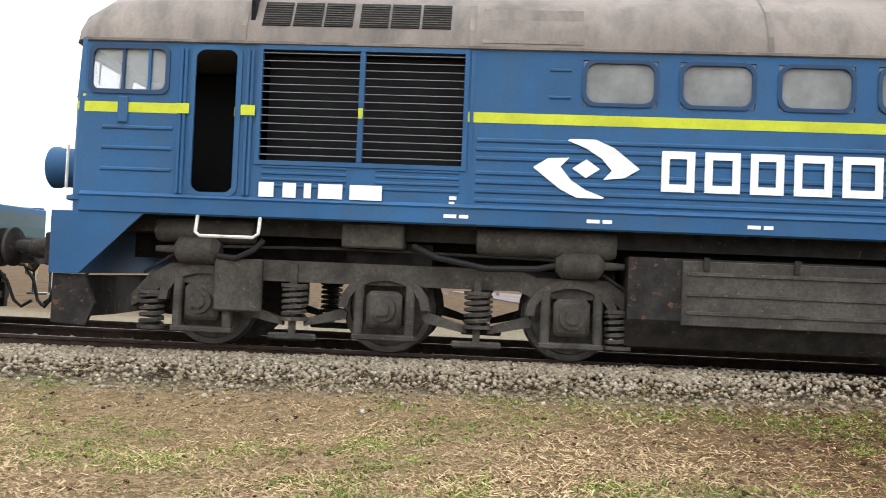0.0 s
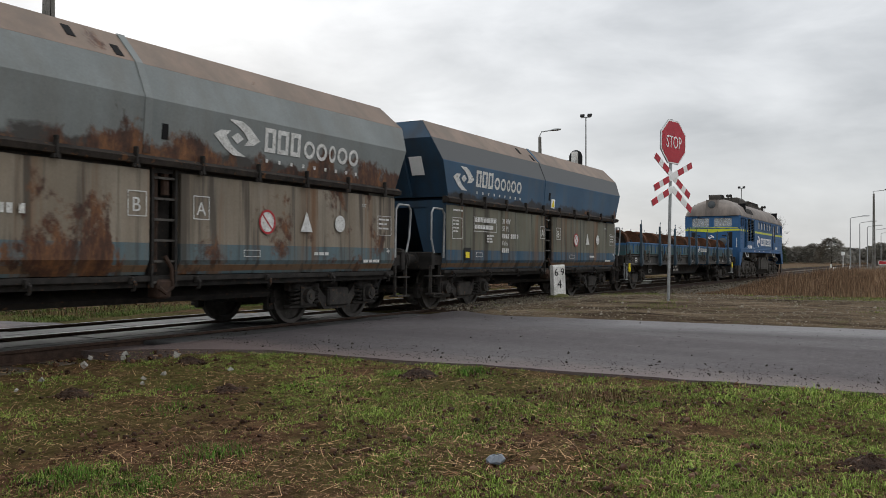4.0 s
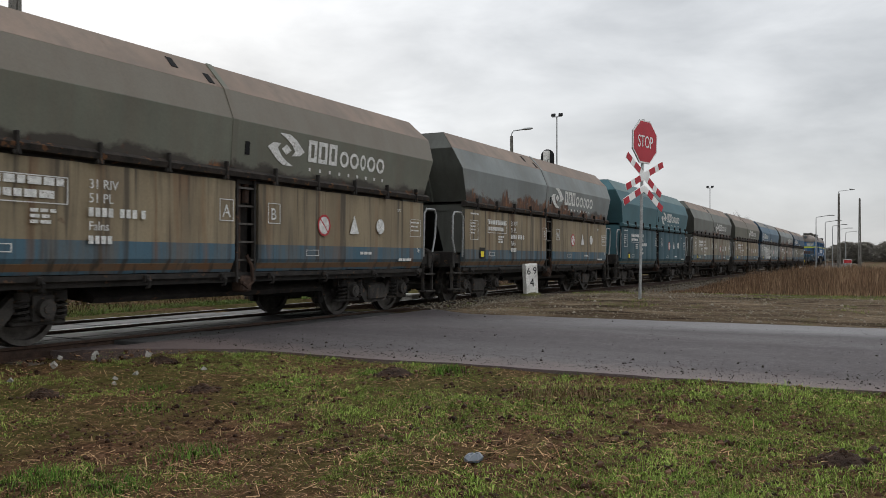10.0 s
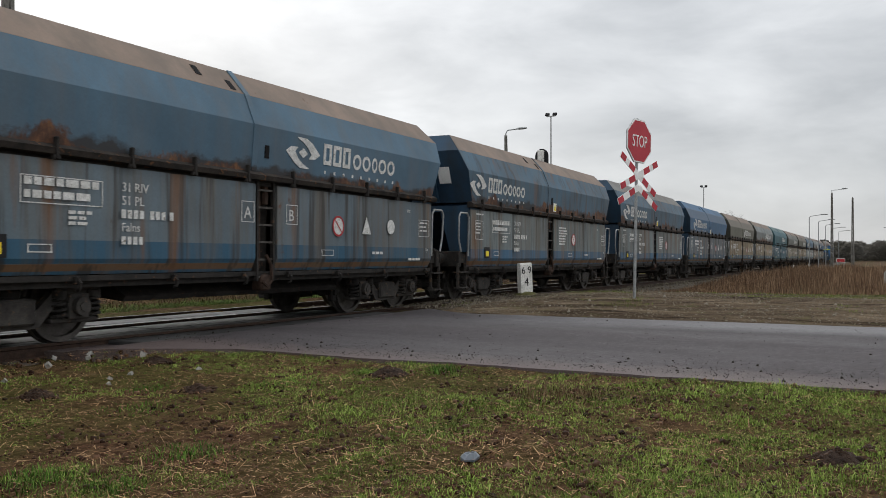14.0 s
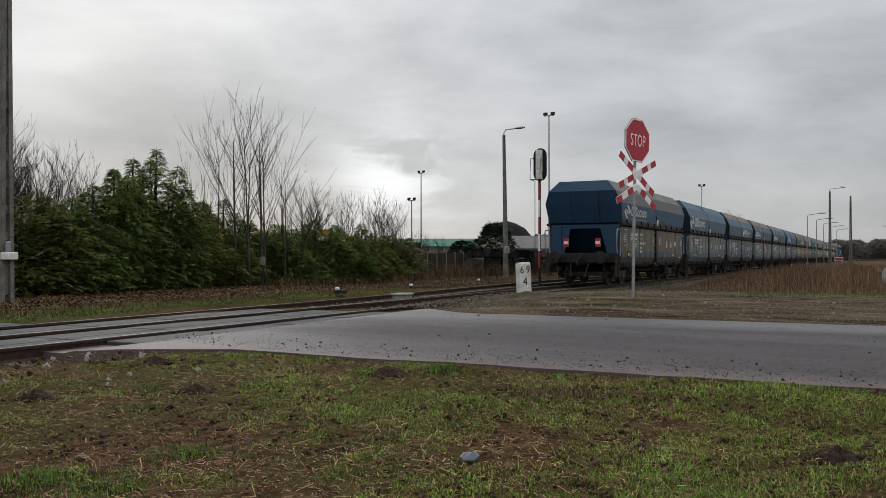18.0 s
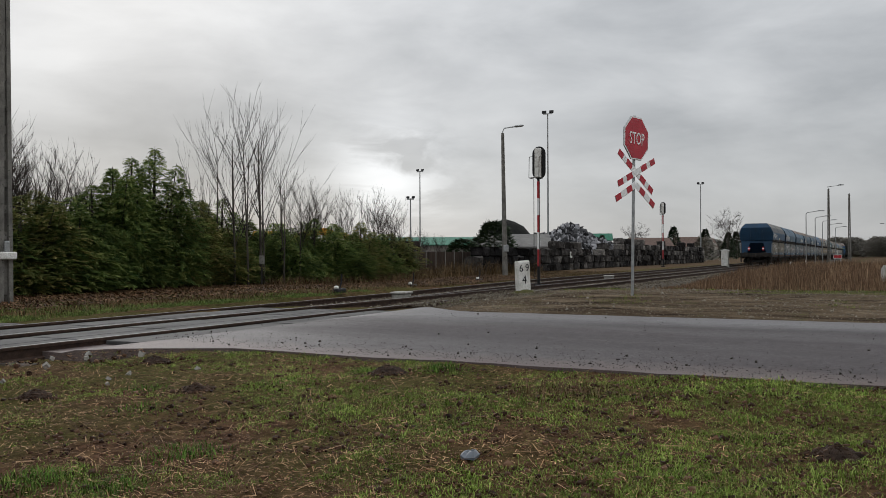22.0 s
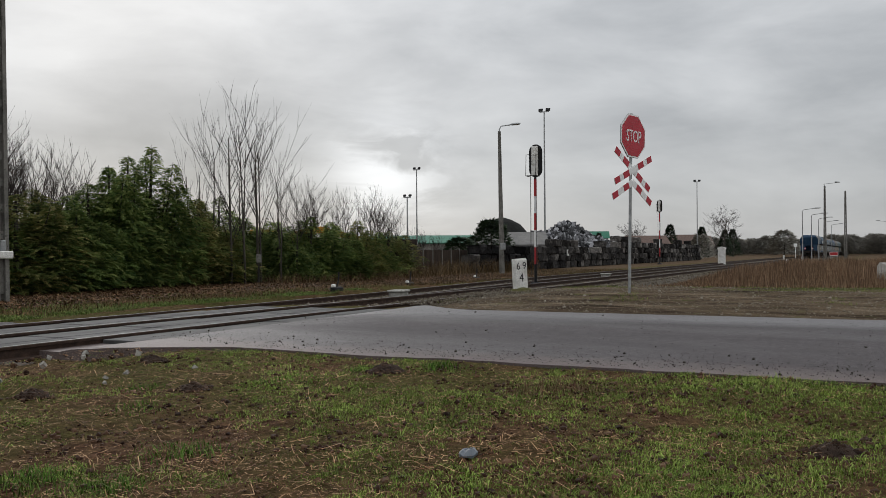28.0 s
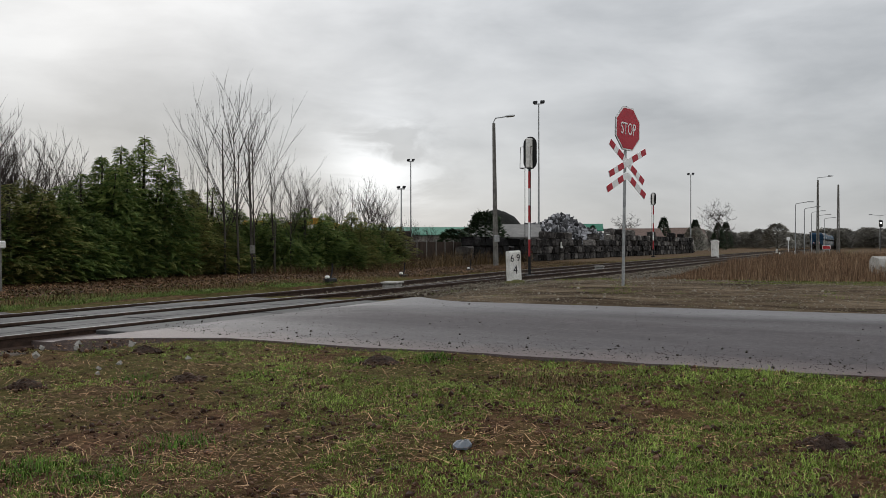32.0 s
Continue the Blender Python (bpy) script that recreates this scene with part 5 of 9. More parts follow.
def locomotive():
    t = thing("locomotive", label="blue diesel locomotive with a yellow stripe and dusty grey roof", category="locomotive")
    blue = loco_paint("locomotive_blue", (0.019, 0.093, 0.225), (0.045, 0.08, 0.12), 0.4)
    roofm = loco_paint("locomotive_roof", (0.21, 0.178, 0.155), (0.06, 0.055, 0.05), 0.6)
    yellow = plain("locomotive_yellow", (0.50, 0.55, 0.04), 0.5)
    pane = glass("cab_glass", (0.75, 0.8, 0.82), 0.05, 0.25)
    dusty = surface("dusty_window_glass", (0.17, 0.175, 0.175), (0.26, 0.265, 0.265), 1.2, (0.12, 0.25), 0, 0, fine=3)
    lens = plain("headlight_glass", (0.09, 0.1, 0.105), 0.15)
    slat = plain("grille_slat_steel", (0.16, 0.175, 0.19), 0.5)
    gasket = plain("window_gasket", (0.03, 0.06, 0.12), 0.7)
    x0, x1 = -1.37, 14.07
    cabs = [(-1.31, -0.43, 2.86, 3.36), (13.13, 14.01, 2.86, 3.36)]
    door = (-0.12, 0.4, 1.74, 3.36)
    louv = (0.66, 2.92, 2.13, 3.37)
    wins = [(4.21 + 1.04 * k, 5.01 + 1.04 * k, 2.84, 3.34) for k in range(5)]
    for s in (-1, 1):
        y = s * 1.46
        sh = Mesh()
        wall_sheet(sh, x0, x1, 1.5, 3.45, cabs + ([door] if s < 0 else []) + [louv] + wins, y, s)
        part("side_wall", sh, blue, t)
        # closed doorway, far grille and small windows towards the other cab
        for a, b, c, d, mt, nm in ((9.72, 10.22, 1.74, 3.3, blue, "closed_door"), (10.48, 10.88, 2.2, 3.3, BLACK, "side_grille"), (11.46, 12.1, 2.86, 3.34, dusty, "window_pane")):
            part(nm, Mesh().prism("y", rounded(a, b, c, d, 0.07), y, y + s * 0.012), mt, t)
            if mt is BLACK:
                for k in range(12):
                    part("grille_slat", Mesh().box(a + 0.02, b - 0.02, y + s * 0.012, y + s * 0.022, c + 0.05 + 0.085 * k, c + 0.08 + 0.085 * k), STEEL_DARK, t)
            else:
                part("frame", rim(rounded(a, b, c, d, 0.07), y + s * 0.015 + (0.015 if s > 0 else -0.0), 0.03, 0.02), gasket, t)
        part("door_window", Mesh().prism("y", rounded(9.8, 10.14, 2.6, 3.2, 0.06), y + s * 0.012, y + s * 0.02), dusty, t)
        for k, (a, b, c, d) in enumerate(wins):
            w = rounded(a + 0.0, b, c, d, 0.14)
            part("window_pane", Mesh().prism("y", rounded(a - 0.01, b + 0.01, c - 0.01, d + 0.01, 0.05), y - s * 0.035, y - s * 0.02), dusty, t, "dusty grey pane")
            part("window_frame", rim(rounded(a + 0.03, b - 0.03, c + 0.03, d - 0.03, 0.13), y + (0.012 if s < 0 else 0.03), 0.035, 0.03), gasket, t)
            part("window_corner", rim(rounded(a + 0.035, b - 0.035, c + 0.035, d - 0.035, 0.12), y + (0.02 if s < 0 else 0.015), 0.045, 0.035), blue, t)
        for a, b, c, d in cabs:
            part("cab_pane", Mesh().box(a, b, y - s * 0.035, y - s * 0.028, c, d), pane, t, "clear cab glass")
            part("window_frame", rim(rounded(a + 0.02, b - 0.02, c + 0.02, d - 0.02, 0.08), y + (0.012 if s < 0 else 0.03), 0.05, 0.03), gasket, t)
            mid = a + 0.42 * (b - a)
            part("mullion", Mesh().box(mid - 0.015, mid + 0.015, y - s * 0.04, y + s * 0.01, c, d), gasket, t)
            part("mullion", Mesh().box(b - 0.22, b - 0.19, y - s * 0.04, y + s * 0.012, c, d), blue, t)
        # doorway: frame, leaf swung inwards, hand rails
        part("door_frame", rim(rounded(door[0] + 0.02, door[1] - 0.02, door[2] + 0.01, door[3] - 0.01, 0.11), y + (0.012 if s < 0 else 0.03), 0.05, 0.03), blue, t)
        part("door_leaf", Mesh().box(0.34, 0.38, y - s * 0.62, y - s * 0.06, 1.76, 3.34, 0.01), blue, t, "cab door swung inwards")
        part("leaf_stripe", Mesh().box(0.332, 0.338, y - s * 0.6, y - s * 0.07, 2.62, 2.73), yellow, t)
        for a in (-0.26, -0.21, 0.5, 0.55):
            part("hand_rail", Mesh().box(a - 0.018, a + 0.018, y, y + s * 0.03, 1.72, 3.36, 0.008), blue, t)
        # the large radiator grille with its slats
        # backing plate whose black carries the shade behind the slats
        part("grille_back", Mesh().box(louv[0], louv[1], y - s * 0.35, y - s * 0.3, louv[2], louv[3]), BLACK, t, "black backing for the dark inside of the grille")
        part("grille_post", Mesh().box(1.755, 1.815, y - s * 0.04, y + s * 0.018, louv[2], louv[3], 0.006), blue, t)
        n = 14
        for k in range(n):
            z = louv[2] + 0.06 + (louv[3] - louv[2] - 0.1) * k / (n - 1)
            for a, b in ((louv[0], 1.755), (1.815, louv[1])):
                part("grille_slat", Mesh().prism("x", [(y - s * 0.06, z + 0.012), (y - s * 0.006, z), (y - s * 0.002, z + 0.002), (y - s * 0.002, z + 0.010), (y - s * 0.01, z + 0.012), (y - s * 0.06, z + 0.02)], a, b), slat, t)
        part("grille_frame", rim([(louv[1], louv[3]), (louv[0], louv[3]), (louv[0], louv[2]), (louv[1], louv[2])], y + (0.0 if s < 0 else 0.018), 0.05, 0.018), blue, t)
        # yellow stripe
        for a, b in ((x0, -0.3), (-0.3, -0.15), (0.44, 0.6), (1.76, 1.81), (2.97, 9.68), (10.26, x1)):
            part("stripe", Mesh().box(a, b, y + s * (0.0 if b - a > 0.2 else 0.032), y + s * (0.004 if b - a > 0.2 else 0.036), 2.62, 2.735), yellow, t, "yellow stripe")
        # pressed ribs
        for z in (2.43, 2.33, 2.23, 2.07, 1.97, 1.87, 1.77):
            part("pressed_rib", Mesh().prism("x", [(y, z - 0.028), (y + s * 0.016, z - 0.012), (y + s * 0.016, z + 0.012), (y, z + 0.028)], 3.08, 9.6), blue, t)
        for z in (2.06, 1.99, 1.92, 1.85):
            for a, b in ((0.7, 1.65), (1.98, 2.9)):
                part("pressed_rib", Mesh().prism("x", [(y, z - 0.02), (y + s * 0.012, z - 0.008), (y + s * 0.012, z + 0.008), (y, z + 0.02)], a, b), blue, t)
        for z in (2.45, 2.22, 1.98):
            part("pressed_rib", Mesh().prism("x", [(y, z - 0.025), (y + s * 0.016, z - 0.01), (y + s * 0.016, z + 0.01), (y, z + 0.025)], -1.15, -0.34), blue, t)
            part("pressed_rib", Mesh().prism("x", [(y, z - 0.025), (y + s * 0.016, z - 0.01), (y + s * 0.016, z + 0.01), (y, z + 0.025)], 11.2, 13.8), blue, t)
        for z in (3.22, 2.92):
            part("pressed_rib", Mesh().prism("x", [(y, z - 0.02), (y + s * 0.014, z - 0.008), (y + s * 0.014, z + 0.008), (y, z + 0.02)], 3.85, 4.08), blue, t)
        part("sill", Mesh().prism("x", [(y, 1.48), (y + s * 0.03, 1.5), (y + s * 0.03, 1.66), (y + s * 0.045, 1.68), (y, 1.72)], x0, x1), blue, t)
        part("drip_rail", Mesh().prism("x", [(y, 3.42), (y + s * 0.03, 3.43), (y + s * 0.03, 3.46), (y, 3.47)], x0, x1), roofm, t)
        part("seam_strip", Mesh().box(2.99, 3.03, y, y + s * 0.008, 1.72, 3.42), blue, t)
        part("mirror_bracket", Mesh().box(-0.98, -0.86, y, y + s * 0.025, 2.5, 2.8, 0.01), blue, t)
        for a in (0.05, 9.75):
            part("foot_stirrup", Mesh().tube([(a - 0.05, y, 1.5), (a - 0.05, y + s * 0.06, 1.3), (a, y + s * 0.06, 1.26), (a + 0.6, y + s * 0.06, 1.26), (a + 0.66, y + s * 0.06, 1.3), (a + 0.66, y, 1.5)], 0.02, 7), WHITE, t, "pale tubular stirrup", smooth=True)
        # end skirts
        for d, xe in ((1, x0), (-1, x1)):
            sk = [(xe - d * 0.32, 0.78), (xe + d * 0.02, 0.78), (xe + d * 0.75, 1.49), (xe - d * 0.32, 1.49)]
            part("skirt", Mesh().prism("y", sk, y - s * 0.03, y + s * 0.004), blue, t)
            pl = [(xe - d * 0.3, 0.22), (xe + d * 0.1, 0.2), (xe + d * 0.2, 0.45), (xe + d * 0.06, 0.775), (xe - d * 0.3, 0.775)]
            part("pilot_cheek", Mesh().prism("y", pl, y - s * 0.12, y - s * 0.06), STEEL_DARK, t)
    # noses, with windscreens, lamps and buffer gear
    for d, xe in ((-1, x0), (1, x1)):
        levels = [(0.78, 0.2), (1.5, 0.26), (1.66, 0.28), (2.0, 0.29), (2.75, 0.27), (3.0, 0.25), (3.45, 0.19)]
        ys = [1.46 * math.sin(radians(a)) for a in range(-90, 91, 9)]
        at = lambda y, z: xe + d * nose_x(y, np.interp(z, [a for a, _ in levels], [b for _, b in levels]))
        nm = Mesh()
        zz = [0.78, 1.1, 1.5, 1.66, 1.9, 2.3, 2.75, 2.86, 3.45]
        nm.loft([[(at(y, z), y, z) for y in ys] + [(at(y, z) - d * 0.04, y * 0.97, z) for y in ys[::-1]] for z in zz[:8]])
        part("nose", nm, blue, t)
        # windscreens between pillars
        for a, b in ((-1.08, -0.11), (0.11, 1.08)):
            yy = [a + (b - a) * k / 8 for k in range(9)]
            part("windscreen", Mesh().loft([[(at(y, z) - d * 0.02, y, z) for y in yy] + [(at(y, z) - d * 0.028, y, z) for y in yy[::-1]] for z in (2.84, 3.12, 3.45)]), pane, t, "clear windscreen")
        for y in (0.0,):
            part("pillar", Mesh().loft([[(at(y, z) + d * 0.008, y - 0.13, z), (at(y, z) + d * 0.008, y + 0.13, z), (at(y, z) - d * 0.06, y + 0.13, z), (at(y, z) - d * 0.06, y - 0.13, z)] for z in (2.8, 3.12, 3.47)]), blue, t)
        for q in (-1, 1):
            cy = [q * (1.05 + 0.41 * k / 8) for k in range(9)]
            part("corner_pillar", Mesh().loft([[(at(y, z) + d * 0.008, y, z) for y in cy] + [(at(y, z) - d * 0.05, y * 0.985, z) for y in cy[::-1]] for z in (2.8, 3.12, 3.47)]), blue, t)
        yy = [-1.46 + 2.92 * k / 20 for k in range(21)]
        part("brow", Mesh().loft([[(at(y, z) + d * 0.012, y, z) for y in yy] + [(at(y, z) - d * 0.05, y, z) for y in yy[::-1]] for z in (3.33, 3.47)]), blue, t)
        part("belt_trim", Mesh().loft([[(at(y, z) + d * 0.02, y, z) for y in yy] + [(at(y, z) - d * 0.02, y, z) for y in yy[::-1]] for z in (2.79, 2.82)]), yellow, t, "thin yellow trim")
        # the stripe dips to a point on the nose
        lowz = lambda y: 2.64 - 0.1 * max(0.0, 1 - abs(y) / 1.1)
        ny = [-1.44 + 2.88 * k / 32 for k in range(33)]
        part("nose_stripe", Mesh().loft([[(at(y, 2.735) + d * 0.006, y, 2.735), (at(y, lowz(y)) + d * 0.006, y, lowz(y)), (at(y, lowz(y)) - d * 0.002, y, lowz(y)), (at(y, 2.735) - d * 0.002, y, 2.735)] for y in ny]), yellow, t, "yellow chevron")
        part("shelf", Mesh().loft([[(at(y, 1.66) + d * 0.06, y * 1.02, z) for y in yy] + [(at(y, 1.66) - d * 0.05, y, z) for y in yy[::-1]] for z in (1.62, 1.67)]), blue, t)
        for y in (-0.68, 0.68):
            part("lamp_housing", Mesh().lathe([(0.24, -0.05), (0.24, 0.42), (0.255, 0.44), (0.255, 0.5), (0.2, 0.5)], "x", 24), blue, t, m=pose(at(y, 2.05) - d * 0.05, y, 2.05, 0, 0, 0 if d > 0 else 180), smooth=True)
            part("headlight", Mesh().lathe([(0.21, 0.48), (0.2, 0.5), (0.12, 0.53), (0.02, 0.54)], "x", 20), lens, t, "round glass headlight", m=pose(at(y, 2.05) - d * 0.05, y, 2.05, 0, 0, 0 if d > 0 else 180), smooth=True)
            part("lamp_bracket", Mesh().tube([(at(y, 2.3) + d * 0.1, y - 0.12, 2.36), (at(y, 2.3) + d * 0.12, y + 0.12, 2.38)], 0.035, 6), BLACK, t)
            part("wiper", Mesh().tube([(at(y, 3.4) + d * 0.03, y, 3.45), (at(y, 3.1) + d * 0.04, y + 0.08, 3.1)], 0.012, 5), BLACK, t)
        part("grab_rail", Mesh().tube([(at(-1.2, 2.2) + d * 0.05, -1.3, 1.75), (at(-1.2, 2.2) + d * 0.05, -1.3, 2.25)], 0.018, 6), WHITE, t)
        em = new("nose_mark")
        em.parent = t
        em.matrix_basis = pose(at(0, 2.2) + d * 0.012, -0.2 * d, 2.16, 0, 0, 90 * d)
        emblem(em, SIGN_WHITE, 0, 0, 0, 0.36, 0.24)
        wordmark(em, SIGN_WHITE, -0.14, 0, -0.14, 0.1, [0.7, 0.7, 0.7, 0.7, 0.7, 0.7, 0.7, 0.7], 0.2, False)
        part("pilot", Mesh().loft([[(xe + d * 0.3, 1.25 - 0.1 * k, 0.75 - 0.5 * k), (xe + d * (0.42 + 0.15 * k), 0, 0.75 - 0.5 * k), (xe + d * 0.3, -1.25 + 0.1 * k, 0.75 - 0.5 * k), (xe + d * 0.2, 0, 0.75 - 0.5 * k)] for k in (0, 1)]), STEEL_DARK, t)
        part("buffer_beam", Mesh().box(xe + d * 0.25, xe + d * 0.5, -1.25, 1.25, 0.86, 1.24, 0.02), STEEL_DARK, t)
        buffers(t, xe + d * 0.5, d, 1.06)
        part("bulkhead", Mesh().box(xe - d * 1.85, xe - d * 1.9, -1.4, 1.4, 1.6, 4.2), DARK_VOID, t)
        part("desk", Mesh().box(xe - d * 0.3, xe + d * 0.25, -1.1, 1.1, 1.7, 2.6, 0.05), BLACK, t)
        part("cab_seat", Mesh().box(xe - d * 1.0, xe - d * 0.55, 0.3, 0.8, 1.7, 2.2, 0.05).box(xe - d * 1.05, xe - d * 0.95, 0.3, 0.8, 2.1, 2.8, 0.05), BLACK, t)
    # added block that hides the sky beyond, so the doorway stays dark
    part("cab_locker", Mesh().box(-0.88, 0.62, 0.1, 0.5, 1.6, 3.42, 0.02), BLACK, t, "black block added to keep the cab doorway dark")
    part("cab_floor", Mesh().box(x0, x1, -1.4, 1.4, 1.5, 1.6), STEEL_DARK, t)
    # roof shell, lower over the cabs
    prof = [(1.475, 3.45), (1.44, 3.64), (1.27, 3.96), (0.9, 4.24), (0.45, 4.4), (0.0, 4.44)]
    prof = prof + [(-a, b) for a, b in prof[-2::-1]]
    rings = []
    for x, k, w in ((x0 - 0.27, 0.14, 0.66), (x0 - 0.23, 0.38, 0.84), (x0 - 0.14, 0.62, 0.94), (x0 + 0.1, 0.82, 1.0), (x0 + 0.5, 0.93, 1.0), (x0 + 1.1, 0.99, 1.0), (x0 + 1.9, 1.0, 1.0), (x1 - 1.9, 1.0, 1.0), (x1 - 1.1, 0.99, 1.0), (x1 - 0.5, 0.93, 1.0), (x1 - 0.1, 0.82, 1.0), (x1 + 0.14, 0.62, 0.94), (x1 + 0.23, 0.38, 0.84), (x1 + 0.27, 0.14, 0.66)):
        rings.append([(x, y * w, 3.45 + (z - 3.45) * k) for y, z in prof] + [(x, -1.3 * w, 3.44), (x, 1.3 * w, 3.44)])
    part("roof", Mesh().loft(rings), roofm, t, "dust-grey curved roof", smooth=True)
    for a in (0.42, 2.98, 6.2, 9.6, 12.2):
        part("roof_seam", Mesh().loft([[(a + q, y * 1.006, 3.45 + (z - 3.45) * 1.012) for y, z in prof] for q in (-0.03, 0.03)], closed=False, caps=False).loft([[(a + q, y * 1.0, z - 0.01) for y, z in prof] for q in (-0.03, 0.03)], closed=False, caps=False), roofm, t)
    for s in (-1, 1):
        for a in (0.62, 1.72):
            for k in range(3):
                gx = a + 0.35 * k
                skin = lambda f, out: (s * (1.443 - 0.163 * f + 0.88 * out), 3.65 + 0.307 * f + 0.47 * out)
                grl = part("roof_grille", Mesh().loft([[(xx, *skin(f, out)) for xx, f in ((gx, 0), (gx + 0.32, 0), (gx + 0.32, 1), (gx, 1))] for out in (-0.03, 0.006)]), BLACK, t, "dark roof grille")
                for j in range(9):
                    f = 0.06 + 0.1 * j
                    part("louvre", Mesh().loft([[(xx, *skin(f + df, out)) for df, out in ((0, 0.004), (0.035, 0.004), (0.035, 0.014), (0, 0.014))] for xx in (gx + 0.01, gx + 0.31)]), LOCO_DUST, grl)
        for a, b in ((3.1, 4.2), (10.2, 11.4)):
            part("roof_panel", Mesh().loft([[(a, s * 1.474, 3.5), (b, s * 1.474, 3.5), (b, s * 1.31, 3.92), (a, s * 1.31, 3.92)], [(a, s * 1.43, 3.5), (b, s * 1.43, 3.5), (b, s * 1.27, 3.9), (a, s * 1.27, 3.9)]]), roofm, t)
    for a, b, w, h in ((3.0, 5.0, 0.62, 4.72), (5.1, 8.9, 0.75, 4.60), (9.3, 11.3, 0.5, 4.58)):
        part("roof_hatch", Mesh().prism("x", [(-w, 4.2), (w, 4.2), (w, h - 0.12), (w - 0.12, h), (-w + 0.12, h), (-w, h - 0.12)], a, b), LOCO_DUST, t, "dark roof hatch")
    for k in range(9):
        part("hatch_rib", Mesh().box(5.2 + 0.42 * k, 5.26 + 0.42 * k, -0.77, 0.77, 4.4, 4.62), STEEL_DARK, t)
    for d, xe in ((-1, x0), (1, x1)):
        part("lamp_visor", Mesh().loft([[(xe + d * 0.24, -0.3, 3.8), (xe + d * 0.24, 0.3, 3.8), (xe + d * 0.18, 0.3, 4.32), (xe + d * 0.18, -0.3, 4.32)], [(xe - d * 0.3, -0.26, 4.0), (xe - d * 0.3, 0.26, 4.0), (xe - d * 0.5, 0.26, 4.36), (xe - d * 0.5, -0.26, 4.36)]]), roofm, t, "roof headlight box")
        part("roof_headlight", Mesh().lathe([(0.2, 0), (0.2, 0.03), (0.12, 0.05), (0.01, 0.055)], "x", 20), lens, t, "round roof headlight", m=pose(xe + d * 0.22, 0, 4.05, 0, 0, 0 if d > 0 else 180), smooth=True)
        part("roof_vent", Mesh().box(xe - d * 0.55, xe - d * 1.7, -0.32, 0.32, 4.25, 4.62, 0.06), LOCO_DUST, t, "dark louvred roof vent")
        for k in range(5):
            part("vent_slat", Mesh().box(xe - d * (0.65 + 0.17 * k), xe - d * (0.72 + 0.17 * k), -0.34, 0.34, 4.45, 4.64), STEEL_DARK, t)
        for y in (-0.45, -0.6):
            part("horn", Mesh().cyl((xe - d * 2.0, y, 4.6), (xe - d * 1.75, y, 4.64), 0.05, 10, 0.09).cyl((xe - d * 2.0, y, 4.3), (xe - d * 2.0, y, 4.62), 0.02, 6), STEEL_DARK, t, "horn", smooth=True)
    # under the body: tank, battery boxes, air tanks
    tank = Mesh().prism("x", [(-1.4, 0.55), (-1.2, 0.24), (1.2, 0.24), (1.4, 0.55), (1.4, 1.22), (-1.4, 1.22)], 4.78, 7.95)
    part("fuel_tank", tank, STEEL_DARK, t, "grimy fuel tank")
    for s in (-1, 1):
        part("tank_door", Mesh().box(5.35, 7.9, s * 1.4, s * 1.43, 0.5, 1.2, 0.01), LOCO_DUST, t)
        for z in (0.62, 0.82, 1.04):
            part("tank_rib", Mesh().box(5.4, 7.85, s * 1.43, s * 1.445, z, z + 0.04, 0.004), LOCO_DUST, t)
        for x in (5.6, 6.55, 7.5):
            part("tank_clasp", Mesh().box(x - 0.03, x + 0.03, s * 1.43, s * 1.46, 1.1, 1.24), STEEL_DARK, t)
        part("air_tank", Mesh().lathe([(0.02, 0), (0.14, 0.02), (0.17, 0.08), (0.17, 1.5), (0.14, 1.56), (0.02, 1.58)], "x", 16), LOCO_DUST, t, "air reservoir", m=pose(3.1, s * 1.15, 1.33), smooth=True)
        part("air_tank", Mesh().lathe([(0.02, 0), (0.13, 0.02), (0.15, 0.08), (0.15, 1.1), (0.13, 1.16), (0.02, 1.18)], "x", 16), LOCO_DUST, t, "air reservoir", m=pose(-0.6, s * 1.1, 1.33), smooth=True)
        part("equipment_box", Mesh().box(1.6, 2.3, s * 0.9, s * 1.3, 1.2, 1.48, 0.02), LOCO_DUST, t)
        part("equipment_box", Mesh().box(8.2, 9.2, s * 0.9, s * 1.3, 1.15, 1.48, 0.02), LOCO_DUST, t)
    part("main_frame", Mesh().box(-1.2, 13.9, -1.1, 1.1, 1.3, 1.5).box(-1.2, 13.9, -0.3, 0.3, 1.0, 1.3), STEEL_DARK, t)
    # markings
    y = -1.464
    emblem(t, SIGN_WHITE, 3.7, y - 0.014, 1.83, 1.15, 0.64)
    wordmark(t, SIGN_WHITE, 5.08, y - 0.014, 1.93, 0.44, [0.8, 0.85, 0.8, 0.9, 0.95, 0.85, 0.9, 0.9], 0.24)
    bars(t, SIGN_WHITE, 0.68, y - 0.016, 1.885, [(0.17, -0.04, 0.15, -0.03, 0.08, -0.02, 0.27, -0.02, 0.36)], 0.165)
    bars(t, SIGN_WHITE, 1.2, y, 1.705, [(0.06, -0.02, 0.16)], 0.055)
    bars(t, SIGN_WHITE, 2.8, y, 1.8, [(0.08,), (0.06,), (0.09,)], 0.04, 0.02)
    for x in (2.75, 4.3, 6.0, 8.6):
        bars(t, SIGN_WHITE, x, y - 0.03, 1.6, [(0.14, 0.1)], 0.04)
    bars(t, SIGN_WHITE, 10.95, y - 0.016, 1.9, [(0.36, -0.03, 0.32)], 0.17)
    wheels = loco_bogie(t, 2.1, blue) + loco_bogie(t, 10.6, blue)
    return t, wheels


